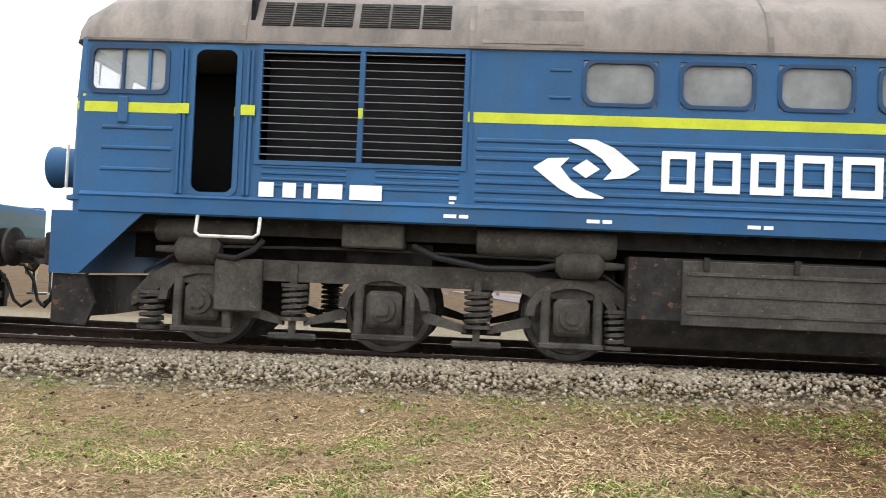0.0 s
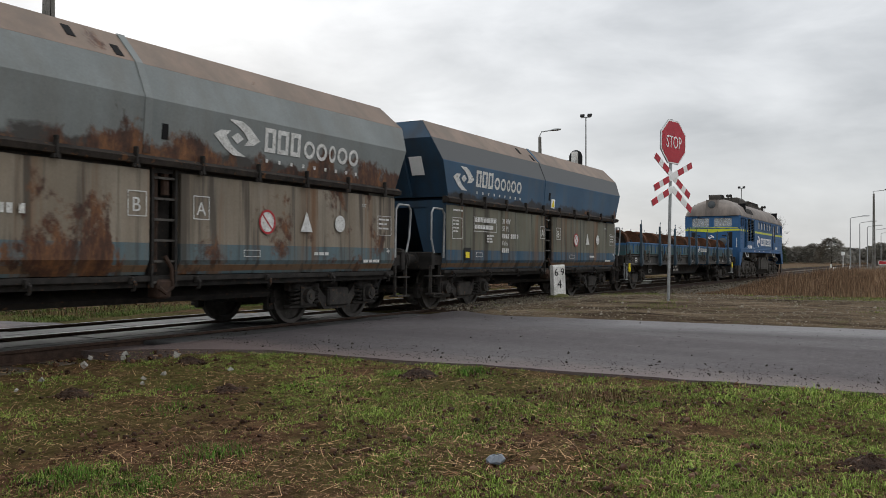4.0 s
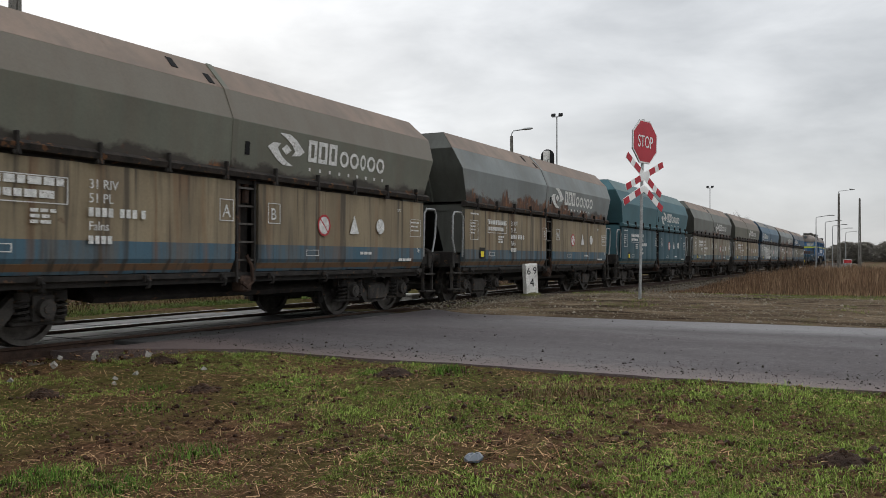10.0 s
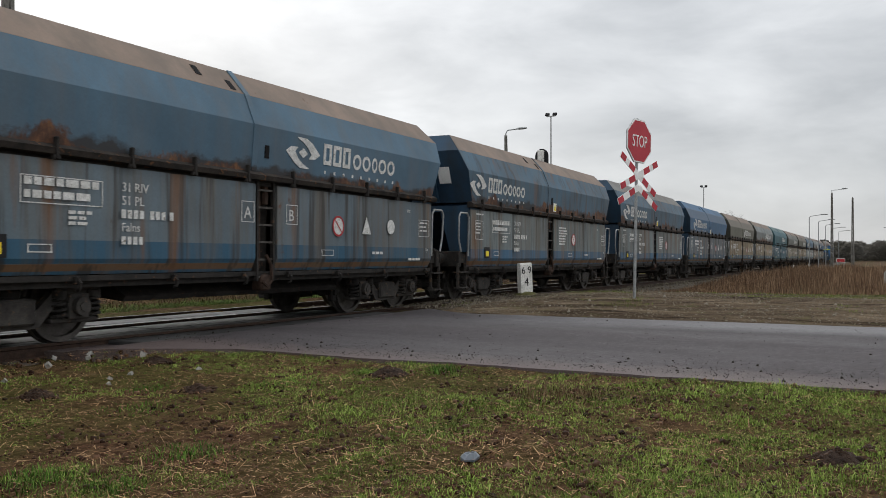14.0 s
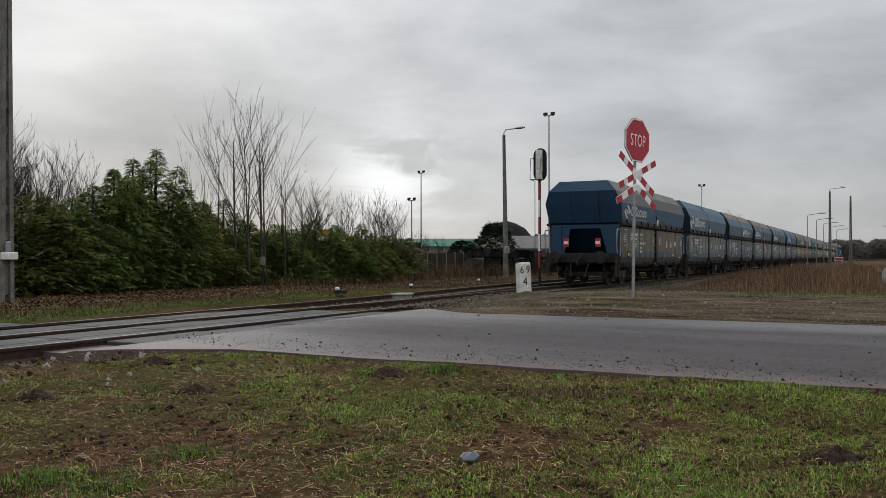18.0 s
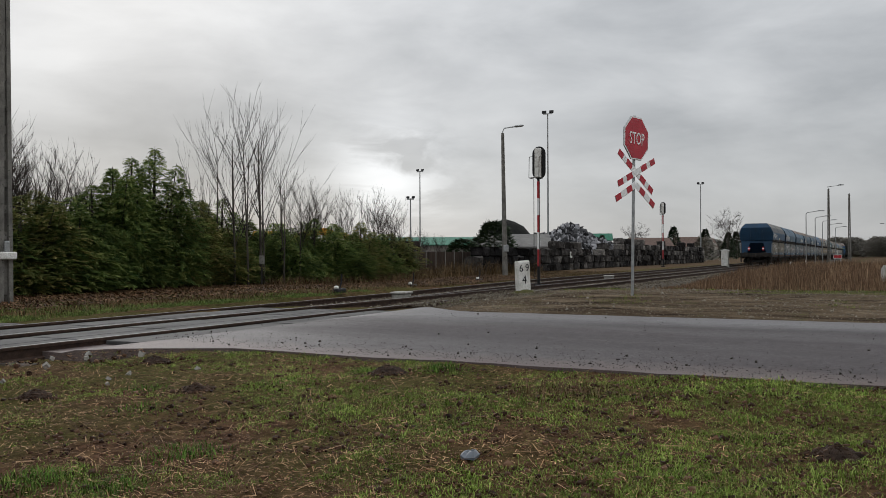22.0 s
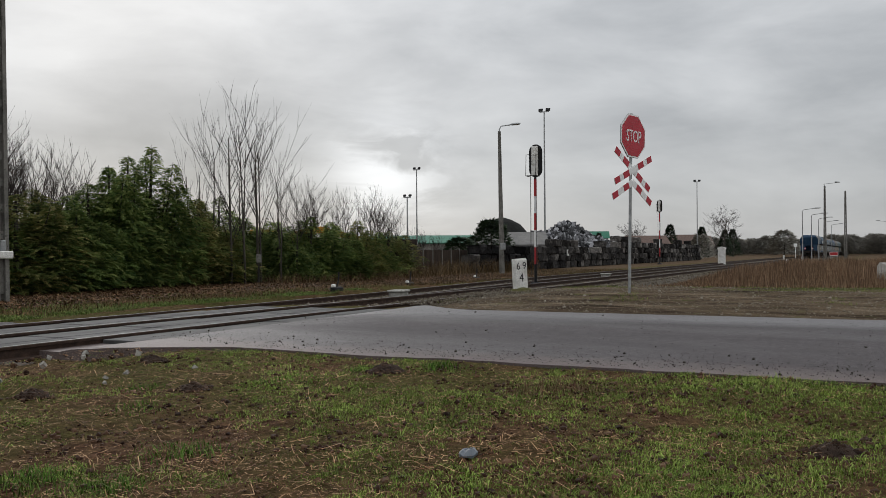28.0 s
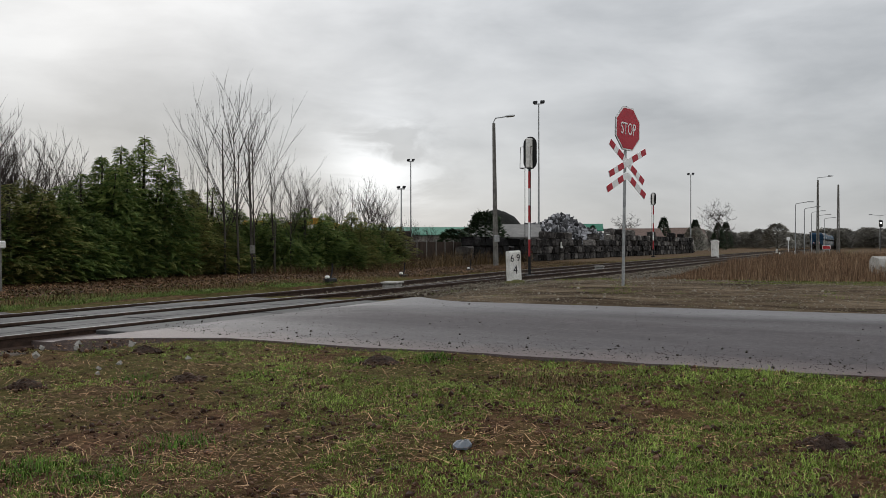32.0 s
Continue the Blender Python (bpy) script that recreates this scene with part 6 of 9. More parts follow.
# ---- the flat wagon and its load ----
def flat_wagon():
    """Its origin is the middle of the wagon."""
    t = thing("flat_wagon", label="blue-green stake wagon with low drop sides, loaded with wheelsets", category="freight wagon")
    side_p = painted("drop_side_paint", (0.055, 0.098, 0.115), dirt=0.4, rust=0.25, band=[(1.55, 1.8, (0.027, 0.11, 0.24)), (1.2, 1.36, (0.04, 0.1, 0.11))], dust=(0.085, 0.095, 0.085))
    rib_p = [painted("rib_teal", (0.04, 0.09, 0.115), dirt=0.35, rust=0.15), painted("rib_blue", (0.022, 0.105, 0.25), dirt=0.3, rust=0.15, dust=(0.05, 0.12, 0.2))]
    sill_p = painted("sill_grey", (0.022, 0.024, 0.025), dirt=0.5, rust=0.2)
    bluep = painted("stake_paint", (0.02, 0.055, 0.085), dirt=0.4, rust=0.3)
    part("deck", Mesh().box(-9.1, 9.1, -1.36, 1.36, 1.16, 1.22), SLEEPER, t, "worn plank deck")
    part("main_beam", Mesh().prism("y", [(-6.1, 0.95), (-4.6, 0.46), (4.6, 0.46), (6.1, 0.95), (9.0, 0.95), (9.0, 1.16), (-9.0, 1.16), (-9.0, 0.95)], -0.5, 0.5), STEEL_DARK, t)
    for s in (-1, 1):
        part("sole_bar", Mesh().prism("x", [(s * 1.33, 0.88), (s * 1.4, 0.88), (s * 1.4, 0.92), (s * 1.35, 0.94), (s * 1.35, 1.18), (s * 1.4, 1.2), (s * 1.4, 1.24), (s * 1.33, 1.24)], -9.1, 9.1), sill_p, t)
        n = 8
        for k in range(n):
            a, b = -9.05 + 18.1 * k / n + 0.02, -9.05 + 18.1 * (k + 1) / n - 0.02
            dr = part("drop_side", Mesh().box(a, b, s * 1.36, s * 1.4, 1.26, 1.65, 0.01), side_p, t)
            part("top_rail", Mesh().box(a, b, s * 1.35, s * 1.43, 1.61, 1.665, 0.01), side_p, dr)
            for j in range(5):
                x = a + 0.15 + (b - a - 0.3) * j / 4
                part("side_rib", Mesh().box(x - 0.03, x + 0.03, s * 1.4, s * 1.43, 1.3, 1.61, 0.008), rib_p[(k * 5 + j) * 7 % 3 % 2], dr)
            for x in (a + 0.2, b - 0.2):
                part("hinge", Mesh().box(x - 0.05, x + 0.05, s * 1.38, s * 1.45, 1.05, 1.4, 0.015).tube([(x, s * 1.46, 1.15), (x, s * 1.5, 1.08), (x, s * 1.45, 1.02)], 0.02, 6), sill_p, dr)
        for x in (-7.6, -5.15, -2.9, -0.5, 0.78, 2.9, 5.1, 7.65):
            sp = Mesh().loft([[(x - w, s * 1.41, z), (x + w, s * 1.41, z), (x + w, s * (1.41 + dd), z), (x - w, s * (1.41 + dd), z)] for z, w, dd in ((0.84, 0.05, 0.07), (0.95, 0.085, 0.11), (1.15, 0.075, 0.1), (1.35, 0.05, 0.08), (2.3, 0.032, 0.06))])
            sp.tube([(x, s * 1.45, 2.3), (x, s * 1.45, 2.42), (x + 0.04, s * 1.45, 2.45), (x + 0.06, s * 1.45, 2.4)], 0.012, 5)
            part("stake", sp, bluep, t, "upright steel stake")
    for d in (-1, 1):
        part("head_board", Mesh().box(d * 9.02, d * 9.1, -1.35, 1.35, 1.22, 1.63, 0.01), side_p, t)
        part("head_stock", Mesh().box(d * 9.1, d * 9.22, -1.3, 1.3, 0.85, 1.22, 0.015), STEEL_DARK, t)
        buffers(t, d * 9.2, d)
        for s in (-1, 1):
            part("corner_step", Mesh().box(d * 8.95, d * 9.25, s * 1.2, s * 1.4, 0.4, 0.43).box(d * 8.95, d * 8.99, s * 1.33, s * 1.37, 0.4, 0.95).box(d * 9.2, d * 9.24, s * 1.33, s * 1.37, 0.4, 0.95), GALV, t)
            part("hose_hook", Mesh().box(-0.05, 0.05, -0.02, 0.02, 0.0, 0.2, 0.01).tube([(-0.09, 0, 0.06), (-0.07, 0, -0.06), (0, 0, -0.09), (0.07, 0, -0.06), (0.09, 0, 0.06)], 0.022, 6), YELLOW, t, "yellow cable hook", m=pose(d * 8.88, s * 1.42, 0.76))
    y = -1.405
    ring = Mesh()
    pts = [(0.2 * math.cos(radians(a)), 0, 0.2 * math.sin(radians(a))) for a in range(0, 361, 20)]
    ring.tube(pts, 0.011, 6)
    ring.tube([(-0.07, 0, -0.187), (0, 0.03, 0.0), (0.07, 0, 0.187)], 0.009, 5)
    part("brake_wheel", ring, WHITE, t, "white brake handwheel", m=pose(-3.8, -1.44, 0.86))
    part("data_board", Mesh().box(-1.5, -0.45, -1.0, -0.98, 0.55, 0.86), BLACK, t, "black data board")
    bars(t, LETTER, -1.45, -1.006, 0.83, [(0.1, -0.1, 0.4), (0.3, -0.03, 0.4)], 0.08, 0.05)
    part("data_board", Mesh().box(-5.2, -4.65, -1.0, -0.98, 0.55, 0.88), BLACK, t, "black data board")
    frame_lines(t, LETTER, -5.12, -4.72, 0.6, 0.7, -1.006)
    emblem(t, LETTER, 1.1, -1.44, 1.38, 0.42, 0.26)
    wordmark(t, LETTER, 1.58, -1.44, 1.42, 0.15, [0.85] * 8, 0.2)
    words(t, LETTER, "UIC SP", 8.36, -1.44, 1.27, 0.1)
    words(t, LETTER, "-14,86m-", 4.86, -1.405, 0.98, 0.09)
    for x in (-8.2, -6.5, 0.2, 6.47, 8.28):
        frame_lines(t, LETTER, x, x + 0.28, 0.98, 1.14, y)
        bars(t, LETTER, x + 0.03, y, 1.12, [(0.1, 0.08), (0.16,)], 0.035, 0.03)
    bars(t, LETTER, 5.4, y, 1.08, [(0.1, 0.26)], 0.06)
    wheels = []
    for x in (-7.3, 7.42):
        bg, ws = freight_bogie(t, x)
        wheels += ws
    return t, wheels


def load_wheelset():
    """A spare wheelset lying lengthwise on the deck, its axle along the wagon."""
    rust = surface("fresh_rust", (0.04, 0.02, 0.013), (0.125, 0.055, 0.027), 5, (0.75, 0.95), 0.1, 0.3)
    greased = surface("greased_wheel_disc", (0.018, 0.015, 0.013), (0.05, 0.038, 0.03), 4, (0.6, 0.85), 0.1, 0.2)
    t = thing("spare_wheelset", label="rust-brown railway wheelset stacked on a flat wagon", category="wheelset", group="wheelsets on the flat wagon")
    part("axle", Mesh().lathe([(0.05, -1.08), (0.07, -1.06), (0.07, -0.9), (0.085, -0.85), (0.085, 0.85), (0.07, 0.9), (0.07, 1.06), (0.05, 1.08)], "x", 14), greased, t, smooth=True)
    for s in (-1, 1):
        q = 0.75 * s
        part("wheel_rim", Mesh().lathe([(0.33, q - 0.05 * s), (0.39, q - 0.07 * s), (0.437, q - 0.07 * s), (0.422, q - 0.04 * s), (0.41, q - 0.03 * s), (0.405, q + 0.065 * s), (0.34, q + 0.065 * s), (0.32, q + 0.0 * s)], "x", 28), rust, t, "rusty wheel rim", smooth=True)
        part("wheel_disc", Mesh().lathe([(0.08, q - 0.09 * s), (0.14, q - 0.08 * s), (0.16, q - 0.03 * s), (0.335, q - 0.01 * s), (0.335, q + 0.02 * s), (0.17, q + 0.01 * s), (0.15, q + 0.09 * s), (0.08, q + 0.1 * s)], "x", 24), greased, t, smooth=True)
    return t

# ---- putting the train together ----
MOVING, ROLLING = [], []
START = -4.0
loco, ws = locomotive()
loco.matrix_basis = pose(START, 0, 0)
MOVING.append((loco, 0.0, 0.0, 0.0, 0.0))
ROLLING += [(w, 0.525) for w in ws]
flat, ws = flat_wagon()
flat.matrix_basis = pose(START - 12.38, 0, 0)
MOVING.append((flat, -12.38, 0.0, 0.0, 0.0))
ROLLING += [(w, 0.46) for w in ws]
spare = None
rng = random.Random(5)
for row, y in enumerate((-0.86, 0.0, 0.86)):
    for k in range(8):
        off = -12.38 - 7.85 + 2.16 * k + 0.55 * row + rng.uniform(-0.12, 0.12)
        if off > -4.4:
            off = -4.62 - 0.1 * row
        turn, lean = rng.uniform(-2, 2), rng.uniform(0, 90)
        m = pose(START + off, y, 1.66, 0, 0, turn)
        if spare is None:
            spare = w = load_wheelset()
            w.matrix_basis = m
        else:
            w = copy_thing(spare, m)
        MOVING.append((w, off, y, 1.66, turn))
HOP = build_hopper_meshes()
LOOKS = hopper_looks()
for k, L in enumerate(LOOKS):
    w, ws = hopper(k, L)
    w.matrix_basis = pose(START - 28.4 - 13.17 * k, 0, 0)
    MOVING.append((w, -28.4 - 13.17 * k, 0.0, 0.0, 0.0))
    ROLLING += [(q, 0.46) for q in ws]


# ---- signs, signals and posts by the line ----
def stop_sign(x, y, yaw, label, group="crossing signs", lean=0.0):
    t = thing("crossing_sign", pose(x, y, lie(x, y), 0, lean, yaw), label, "road sign", group)
    z0 = 2.83
    part("post", Mesh().cyl((0, 0, -0.2), (0, 0, z0 + 0.95), 0.032, 12), GALV, t, smooth=True)
    octo = lambda r: [(r * math.cos(radians(22.5 + 45 * k)), z0 + 0.47 + r * math.sin(radians(22.5 + 45 * k))) for k in range(8)]
    part("sign_back", Mesh().prism("y", octo(0.49), -0.055, -0.035), GALV, t, "bare metal back")
    part("sign_border", Mesh().prism("y", octo(0.485), -0.062, -0.056), SIGN_WHITE, t, "white border")
    part("sign_face", Mesh().prism("y", octo(0.455), -0.067, -0.0625), SIGN_RED, t, "red octagon")
    me = lettering("STOP", 0.36)
    w = max(v.co.x for v in me.vertices)
    me.transform(Matrix.Diagonal((0.56 / w, 1, 1.0, 1)))
    part("lettering", me, SIGN_WHITE, t, "white word STOP", m=pose(-0.28, -0.071, z0 + 0.345))

    def arm(cx, cz, ang, length, y0):
        brd = part("cross_arm", Mesh().box(-length / 2, length / 2, y0, y0 + 0.012, -0.07, 0.07, 0.004), SIGN_WHITE, t, m=pose(cx, 0, cz, 0, -ang))
        for k in (-2, -1, 1, 2):
            a = {-2: (-length / 2 + 0.01, -length / 2 + 0.2), -1: (-0.4, -0.18), 1: (0.18, 0.4), 2: (length / 2 - 0.2, length / 2 - 0.01)}[k]
            part("red_stripe", Mesh().box(a[0], a[1], y0 - 0.005, y0 - 0.001, -0.066, 0.066), SIGN_RED, brd)
    arm(0, z0 - 0.24, 24, 1.5, -0.075)
    arm(0, z0 - 0.24, -30, 1.5, -0.055)
    for s in (-1, 1):
        hb = part("cross_arm", Mesh().box(0, 0.82, -0.06, -0.048, -0.07, 0.07, 0.004), SIGN_WHITE, t, m=pose(0, 0, z0 - 0.5, 0, 30 if s > 0 else 180 - 26))
        for a in ((0.17, 0.37), (0.61, 0.81)):
            part("red_stripe", Mesh().box(a[0], a[1], -0.066, -0.061, -0.066, 0.066), SIGN_RED, hb)
    for zz in (z0 + 0.25, z0 + 0.7, z0 - 0.24):
        part("clamp", Mesh().box(-0.045, 0.045, -0.036, 0.036, zz - 0.02, zz + 0.02, 0.006), GALV, t)
    return t


def km_stone(x, y):
    t = thing("kilometre_stone", pose(x, y, lie(x, y), 0, -3, -28), "white painted concrete kilometre stone with black numerals", "marker stone")
    part("stone", Mesh().prism("x", [(-0.07, -0.2), (0.07, -0.2), (0.07, 0.77), (0.05, 0.81), (-0.05, 0.81), (-0.07, 0.77)], -0.19, 0.19), WHITE, t)
    part("numerals", lettering("6 9", 0.26), LETTER_BLACK, t, "black numerals", m=pose(-0.165, -0.075, 0.54))
    part("numerals", lettering("4", 0.3), LETTER_BLACK, t, "black numeral", m=pose(-0.08, -0.075, 0.23))
    part("grass_tuft", Mesh().lathe([(0.3, -0.02), (0.24, 0.05), (0.1, 0.08), (0.01, 0.085)], "z", 12), MOSS, t, "mossy foot")
    return t


MOSS = surface("moss", (0.05, 0.055, 0.02), (0.12, 0.11, 0.04), 9, (0.9, 1), 0, 0.6, 0.02)


def rail_signal(x, y, h, label):
    t = thing("rail_signal", pose(x, y, lie(x, y) - 0.05, 0, 0, 0), label, "rail signal", "light signals")
    n = 5
    foot = Mesh().box(-0.2, 0.2, -0.2, 0.2, -0.1, 0.16, 0.03).cyl((0, 0, 0.1), (0, 0, 0.85), 0.06, 10)
    part("foot", foot, BLACK, t)
    m0, m1 = 0.85, h - 1.35
    for k in range(n):
        a, b = m0 + (m1 - m0) * k / n, m0 + (m1 - m0) * (k + 1) / n
        part("mast_band", Mesh().cyl((0, 0, a), (0, 0, b), 0.055, 12), (RED, SIGN_WHITE)[k % 2], t, ("red band", "white band")[k % 2], smooth=True)
    part("mast_top", Mesh().cyl((0, 0, m1), (0, 0, h - 0.1), 0.05, 10), BLACK, t)
    brd = [(0.27 * math.cos(radians(a)), h - 0.27 + 0.27 * math.sin(radians(a))) for a in range(0, 181, 20)] + [(0.27 * math.cos(radians(a)), h - 1.0 + 0.27 * math.sin(radians(a))) for a in range(180, 361, 20)]
    part("backboard", Mesh().prism("x", brd, 0.06, 0.075), BLACK, t, "black oval backboard")
    part("lamp_case", Mesh().box(-0.14, 0.05, -0.11, 0.11, h - 1.22, h - 0.08, 0.02), WHITE, t, "pale grey lamp case")
    for k in range(3):
        part("case_door", Mesh().box(-0.155, -0.141, -0.09, 0.09, h - 1.15 + 0.35 * k, h - 0.86 + 0.35 * k, 0.005), WHITE, t)
        part("lamp_hood", Mesh().lathe([(0.09, 0.075), (0.11, 0.075), (0.11, 0.3), (0.1, 0.3)], "x", 14), BLACK, t, m=pose(0, 0, h - 1.0 + 0.35 * k))
    part("work_cage", Mesh().tube([(-0.1, -0.2, h - 1.25), (-0.5, -0.2, h - 1.25), (-0.5, 0.2, h - 1.25), (-0.1, 0.2, h - 1.25)], 0.015, 5).tube([(-0.1, -0.2, h - 0.4), (-0.45, -0.2, h - 0.45), (-0.5, -0.2, h - 1.25)], 0.012, 5).tube([(-0.1, 0.2, h - 0.4), (-0.45, 0.2, h - 0.45), (-0.5, 0.2, h - 1.25)], 0.012, 5), STEEL_DARK, t, "thin steel work cage")
    part("ladder", Mesh().box(-0.22, -0.2, -0.12, -0.1, 0.4, h - 1.2).box(-0.22, -0.2, 0.1, 0.12, 0.4, h - 1.2), STEEL_DARK, t)
    return t


def lattice_pole(x, y, h, arm=None, label="", yaw=0, w=0.17, arm_z=None, box_z=1.5, lean=0.0):
    """A concrete post of the pierced kind, with a lamp arm if it has one."""
    t = thing("street_lamp" if arm else "concrete_pole", pose(x, y, lie(x, y) - 0.1, 0, 0, yaw), label, "lamp post" if arm else "pole", "posts along the line")
    t.matrix_basis = t.matrix_basis @ pose(0, 0, 0, 0, lean)
    mb = Mesh()
    top = w * 0.62
    for s in (-1, 1):
        mb.loft([[(s * a * 0.5 + q * 0.05, p, z) for q, p in ((-1, -0.08 * a / w), (1, -0.08 * a / w), (1, 0.08 * a / w), (-1, 0.08 * a / w))] for z, a in ((0, w * 1.6), (h, top))])
    k, z = 0, 0.3
    while z < h:
        a = blend(w * 1.6, top, z / h)
        mb.box(-a / 2, a / 2, -0.05, 0.05, z, z + (1.2 if z < 1 else 0.18))
        z += 1.25 if z < 1 else 0.6
    part("shaft", mb, CONCRETE_DARK, t)
    if arm and arm_z:
        part("arm", Mesh().tube([(0, 0, arm_z - 0.15), (arm * 0.4, 0, arm_z), (arm, 0, arm_z + 0.1)], 0.03, 8), GALV, t, smooth=True)
        part("lamp_head", Mesh().lathe([(0.03, 0), (0.08, 0.08), (0.13, 0.25), (0.14, 0.4), (0.1, 0.5), (0.02, 0.54)], "x", 12, m=Matrix.Diagonal((1, 1, 0.55, 1))), GALV, t, "grey lamp head", m=pose(arm + 0.05, 0, arm_z + 0.1, 0, 0, 180), smooth=True)
        part("cable_box", Mesh().box(-0.19, 0.19, -0.24, -0.1, box_z, box_z + 0.17, 0.02), WHITE, t, "white cable box")
        part("cable_duct", Mesh().box(-0.09, 0.03, -0.2, -0.12, box_z + 0.17, box_z + 0.42, 0.02), GALV, t)
    elif arm:
        part("arm", Mesh().tube([(0, 0, h - 0.25), (0, 0, h + 0.1), (0.12, 0, h + 0.3), (arm - 0.4, 0, h + 0.42)], 0.035, 8), GALV, t, smooth=True)
        part("lamp_head", Mesh().lathe([(0.03, 0), (0.08, 0.08), (0.13, 0.25), (0.14, 0.5), (0.1, 0.72), (0.02, 0.78)], "x", 12, m=Matrix.Diagonal((1, 1, 0.55, 1))), GALV, t, "grey lamp head", m=pose(arm - 0.5, 0, h + 0.42, 0, -8), smooth=True)
        part("junction_box", Mesh().box(-0.16, 0.16, -0.2, -0.08, 1.5, 1.9, 0.02), GALV, t)
    return t


def flood_mast(x, y, h, label, head=1.0):
    t = thing("floodlight_mast", pose(x, y, lie(x, y)), label, "floodlight", "floodlight masts")
    k = head
    part("mast", Mesh().cyl((0, 0, 0), (0, 0, h), 0.14 * k + 0.02, 10, 0.07 * k + 0.02), GALV, t, smooth=True)
    part("crossbar", Mesh().box(-0.05, 0.05, -0.8 * k, 0.8 * k, h - 0.1, h), GALV, t)
    for s in (-1, 1):
        part("floodlight", Mesh().box(-0.2 * k, 0.1 * k, -0.36 * k, 0.36 * k, 0, 0.5 * k, 0.05), BLACK, t, "black floodlight", m=pose(0, s * 0.62 * k, h, 0, 25, 0))
    return t


def steel_lamp(x, y, h, arm, yaw, label):
    t = thing("street_lamp", pose(x, y, lie(x, y), 0, 0, yaw), label, "lamp post", "thin lamp posts")
    part("shaft", Mesh().cyl((0, 0, 0), (0, 0, h), 0.08, 10, 0.05), GALV, t, smooth=True)
    part("arm", Mesh().tube([(0, 0, h), (0.15, 0, h + 0.15), (arm, 0, h + 0.35)], 0.04, 8), GALV, t, smooth=True)
    part("lamp_head", Mesh().box(arm - 0.2, arm + 0.6, -0.14, 0.14, h + 0.3, h + 0.42, 0.04), GALV, t)
    return t


def relay_cabinet(x, y):
    t = thing("relay_cabinet", pose(x, y, lie(x, y) - 0.1), "white relay cabinet with a peaked lid beside the line", "cabinet")
    part("cabinet_body", Mesh().box(-0.32, 0.32, -0.32, 0.32, 0.1, 1.6, 0.02), WHITE, t)
    part("plinth", Mesh().box(-0.36, 0.36, -0.36, 0.36, -0.1, 0.12, 0.02), CONCRETE, t)
    part("lid", Mesh().prism("x", [(-0.4, 1.6), (0.4, 1.6), (0.36, 1.68), (0, 1.8), (-0.36, 1.68)], -0.38, 0.38), WHITE, t)
    part("cabinet_door", Mesh().box(-0.33, -0.321, -0.27, 0.27, 0.2, 1.5, 0.003), WHITE, t)
    part("handle", Mesh().box(-0.36, -0.331, 0.16, 0.2, 0.8, 0.95), BLACK, t)
    return t


def switch_lever(x, y):
    t = thing("switch_lever", pose(x, y, lie(x, y)), "low dark hand lever for the points", "switch lever", "point levers")
    part("base", Mesh().box(-0.24, 0.24, -0.1, 0.1, -0.05, 0.08, 0.03), BLACK, t)
    part("lever", Mesh().tube([(0, 0, 0.05), (0.1, 0, 0.25), (0.12, 0, 0.5)], 0.025, 6), BLACK, t)
    part("weight", Mesh().box(-0.24, -0.08, -0.05, 0.05, 0.06, 0.16, 0.03), WHITE, t, "white-painted lever weight")
    return t


def cover_box(x, y, label):
    t = thing("cable_cover", pose(x, y, -0.19, 0, 0, 8), label, "cover box", "concrete covers")
    part("body", Mesh().box(-0.26, 0.26, -0.2, 0.2, -0.05, 0.2, 0.02), CONCRETE, t)
    part("lid", Mesh().box(-0.31, 0.31, -0.24, 0.24, 0.2, 0.26, 0.02), CONCRETE, t)
    return t


stop_sign(18.06, -5.39, -19, "red STOP octagon above a red and white crossing sign", lean=1.7)
stop_sign(1.6, 12.1, 165, "STOP octagon and crossing sign seen from behind", "crossing signs")
km_stone(20.67, -1.94)
rail_signal(31.56, 1.65, 5.47, "light signal on a red and white mast with a black backboard")
rail_signal(88.0, 9.2, 6.55, "farther light signal on a red and white mast")
lattice_pole(46.6, 9.25, 8.35, 1.2, "concrete lattice lamp post beside the sidings", -35, 0.07, lean=-0.9)
lattice_pole(13.22, 7.79, 9.6, -0.4, "tall concrete lamp pole with a white cable box", 0, 0.15, 5.5, 1.1)
flood_mast(96, 24.2, 17.7, "tall thin floodlight mast", 0.72)
flood_mast(147.7, 16.0, 12.9, "tall thin floodlight mast far off", 0.6)
relay_cabinet(87.3, 3.1)
for p in ((21.3, 4.02), (27.8, 5.14), (37.8, 6.96)):
    switch_lever(*p)
cover_box(21.2, 1.9, "pale concrete cover box between the rails")
cover_box(41.7, 1.75, "grey concrete cable box between the tracks")


# ---- ground cover, ballast and plants ----
def quick(name, verts, faces):
    """A mesh straight from arrays; faces all with the same number of corners."""
    verts, faces = np.asarray(verts, np.float32), np.asarray(faces, np.int32)
    me = bpy.data.meshes.new(name)
    me.vertices.add(len(verts))
    me.vertices.foreach_set("co", verts.ravel())
    k = faces.shape[1]
    me.loops.add(faces.size)
    me.loops.foreach_set("vertex_index", faces.ravel())
    me.polygons.add(len(faces))
    me.polygons.foreach_set("loop_start", np.arange(0, faces.size, k, dtype=np.int32))
    me.update(calc_edges=True)
    me.validate()
    return me


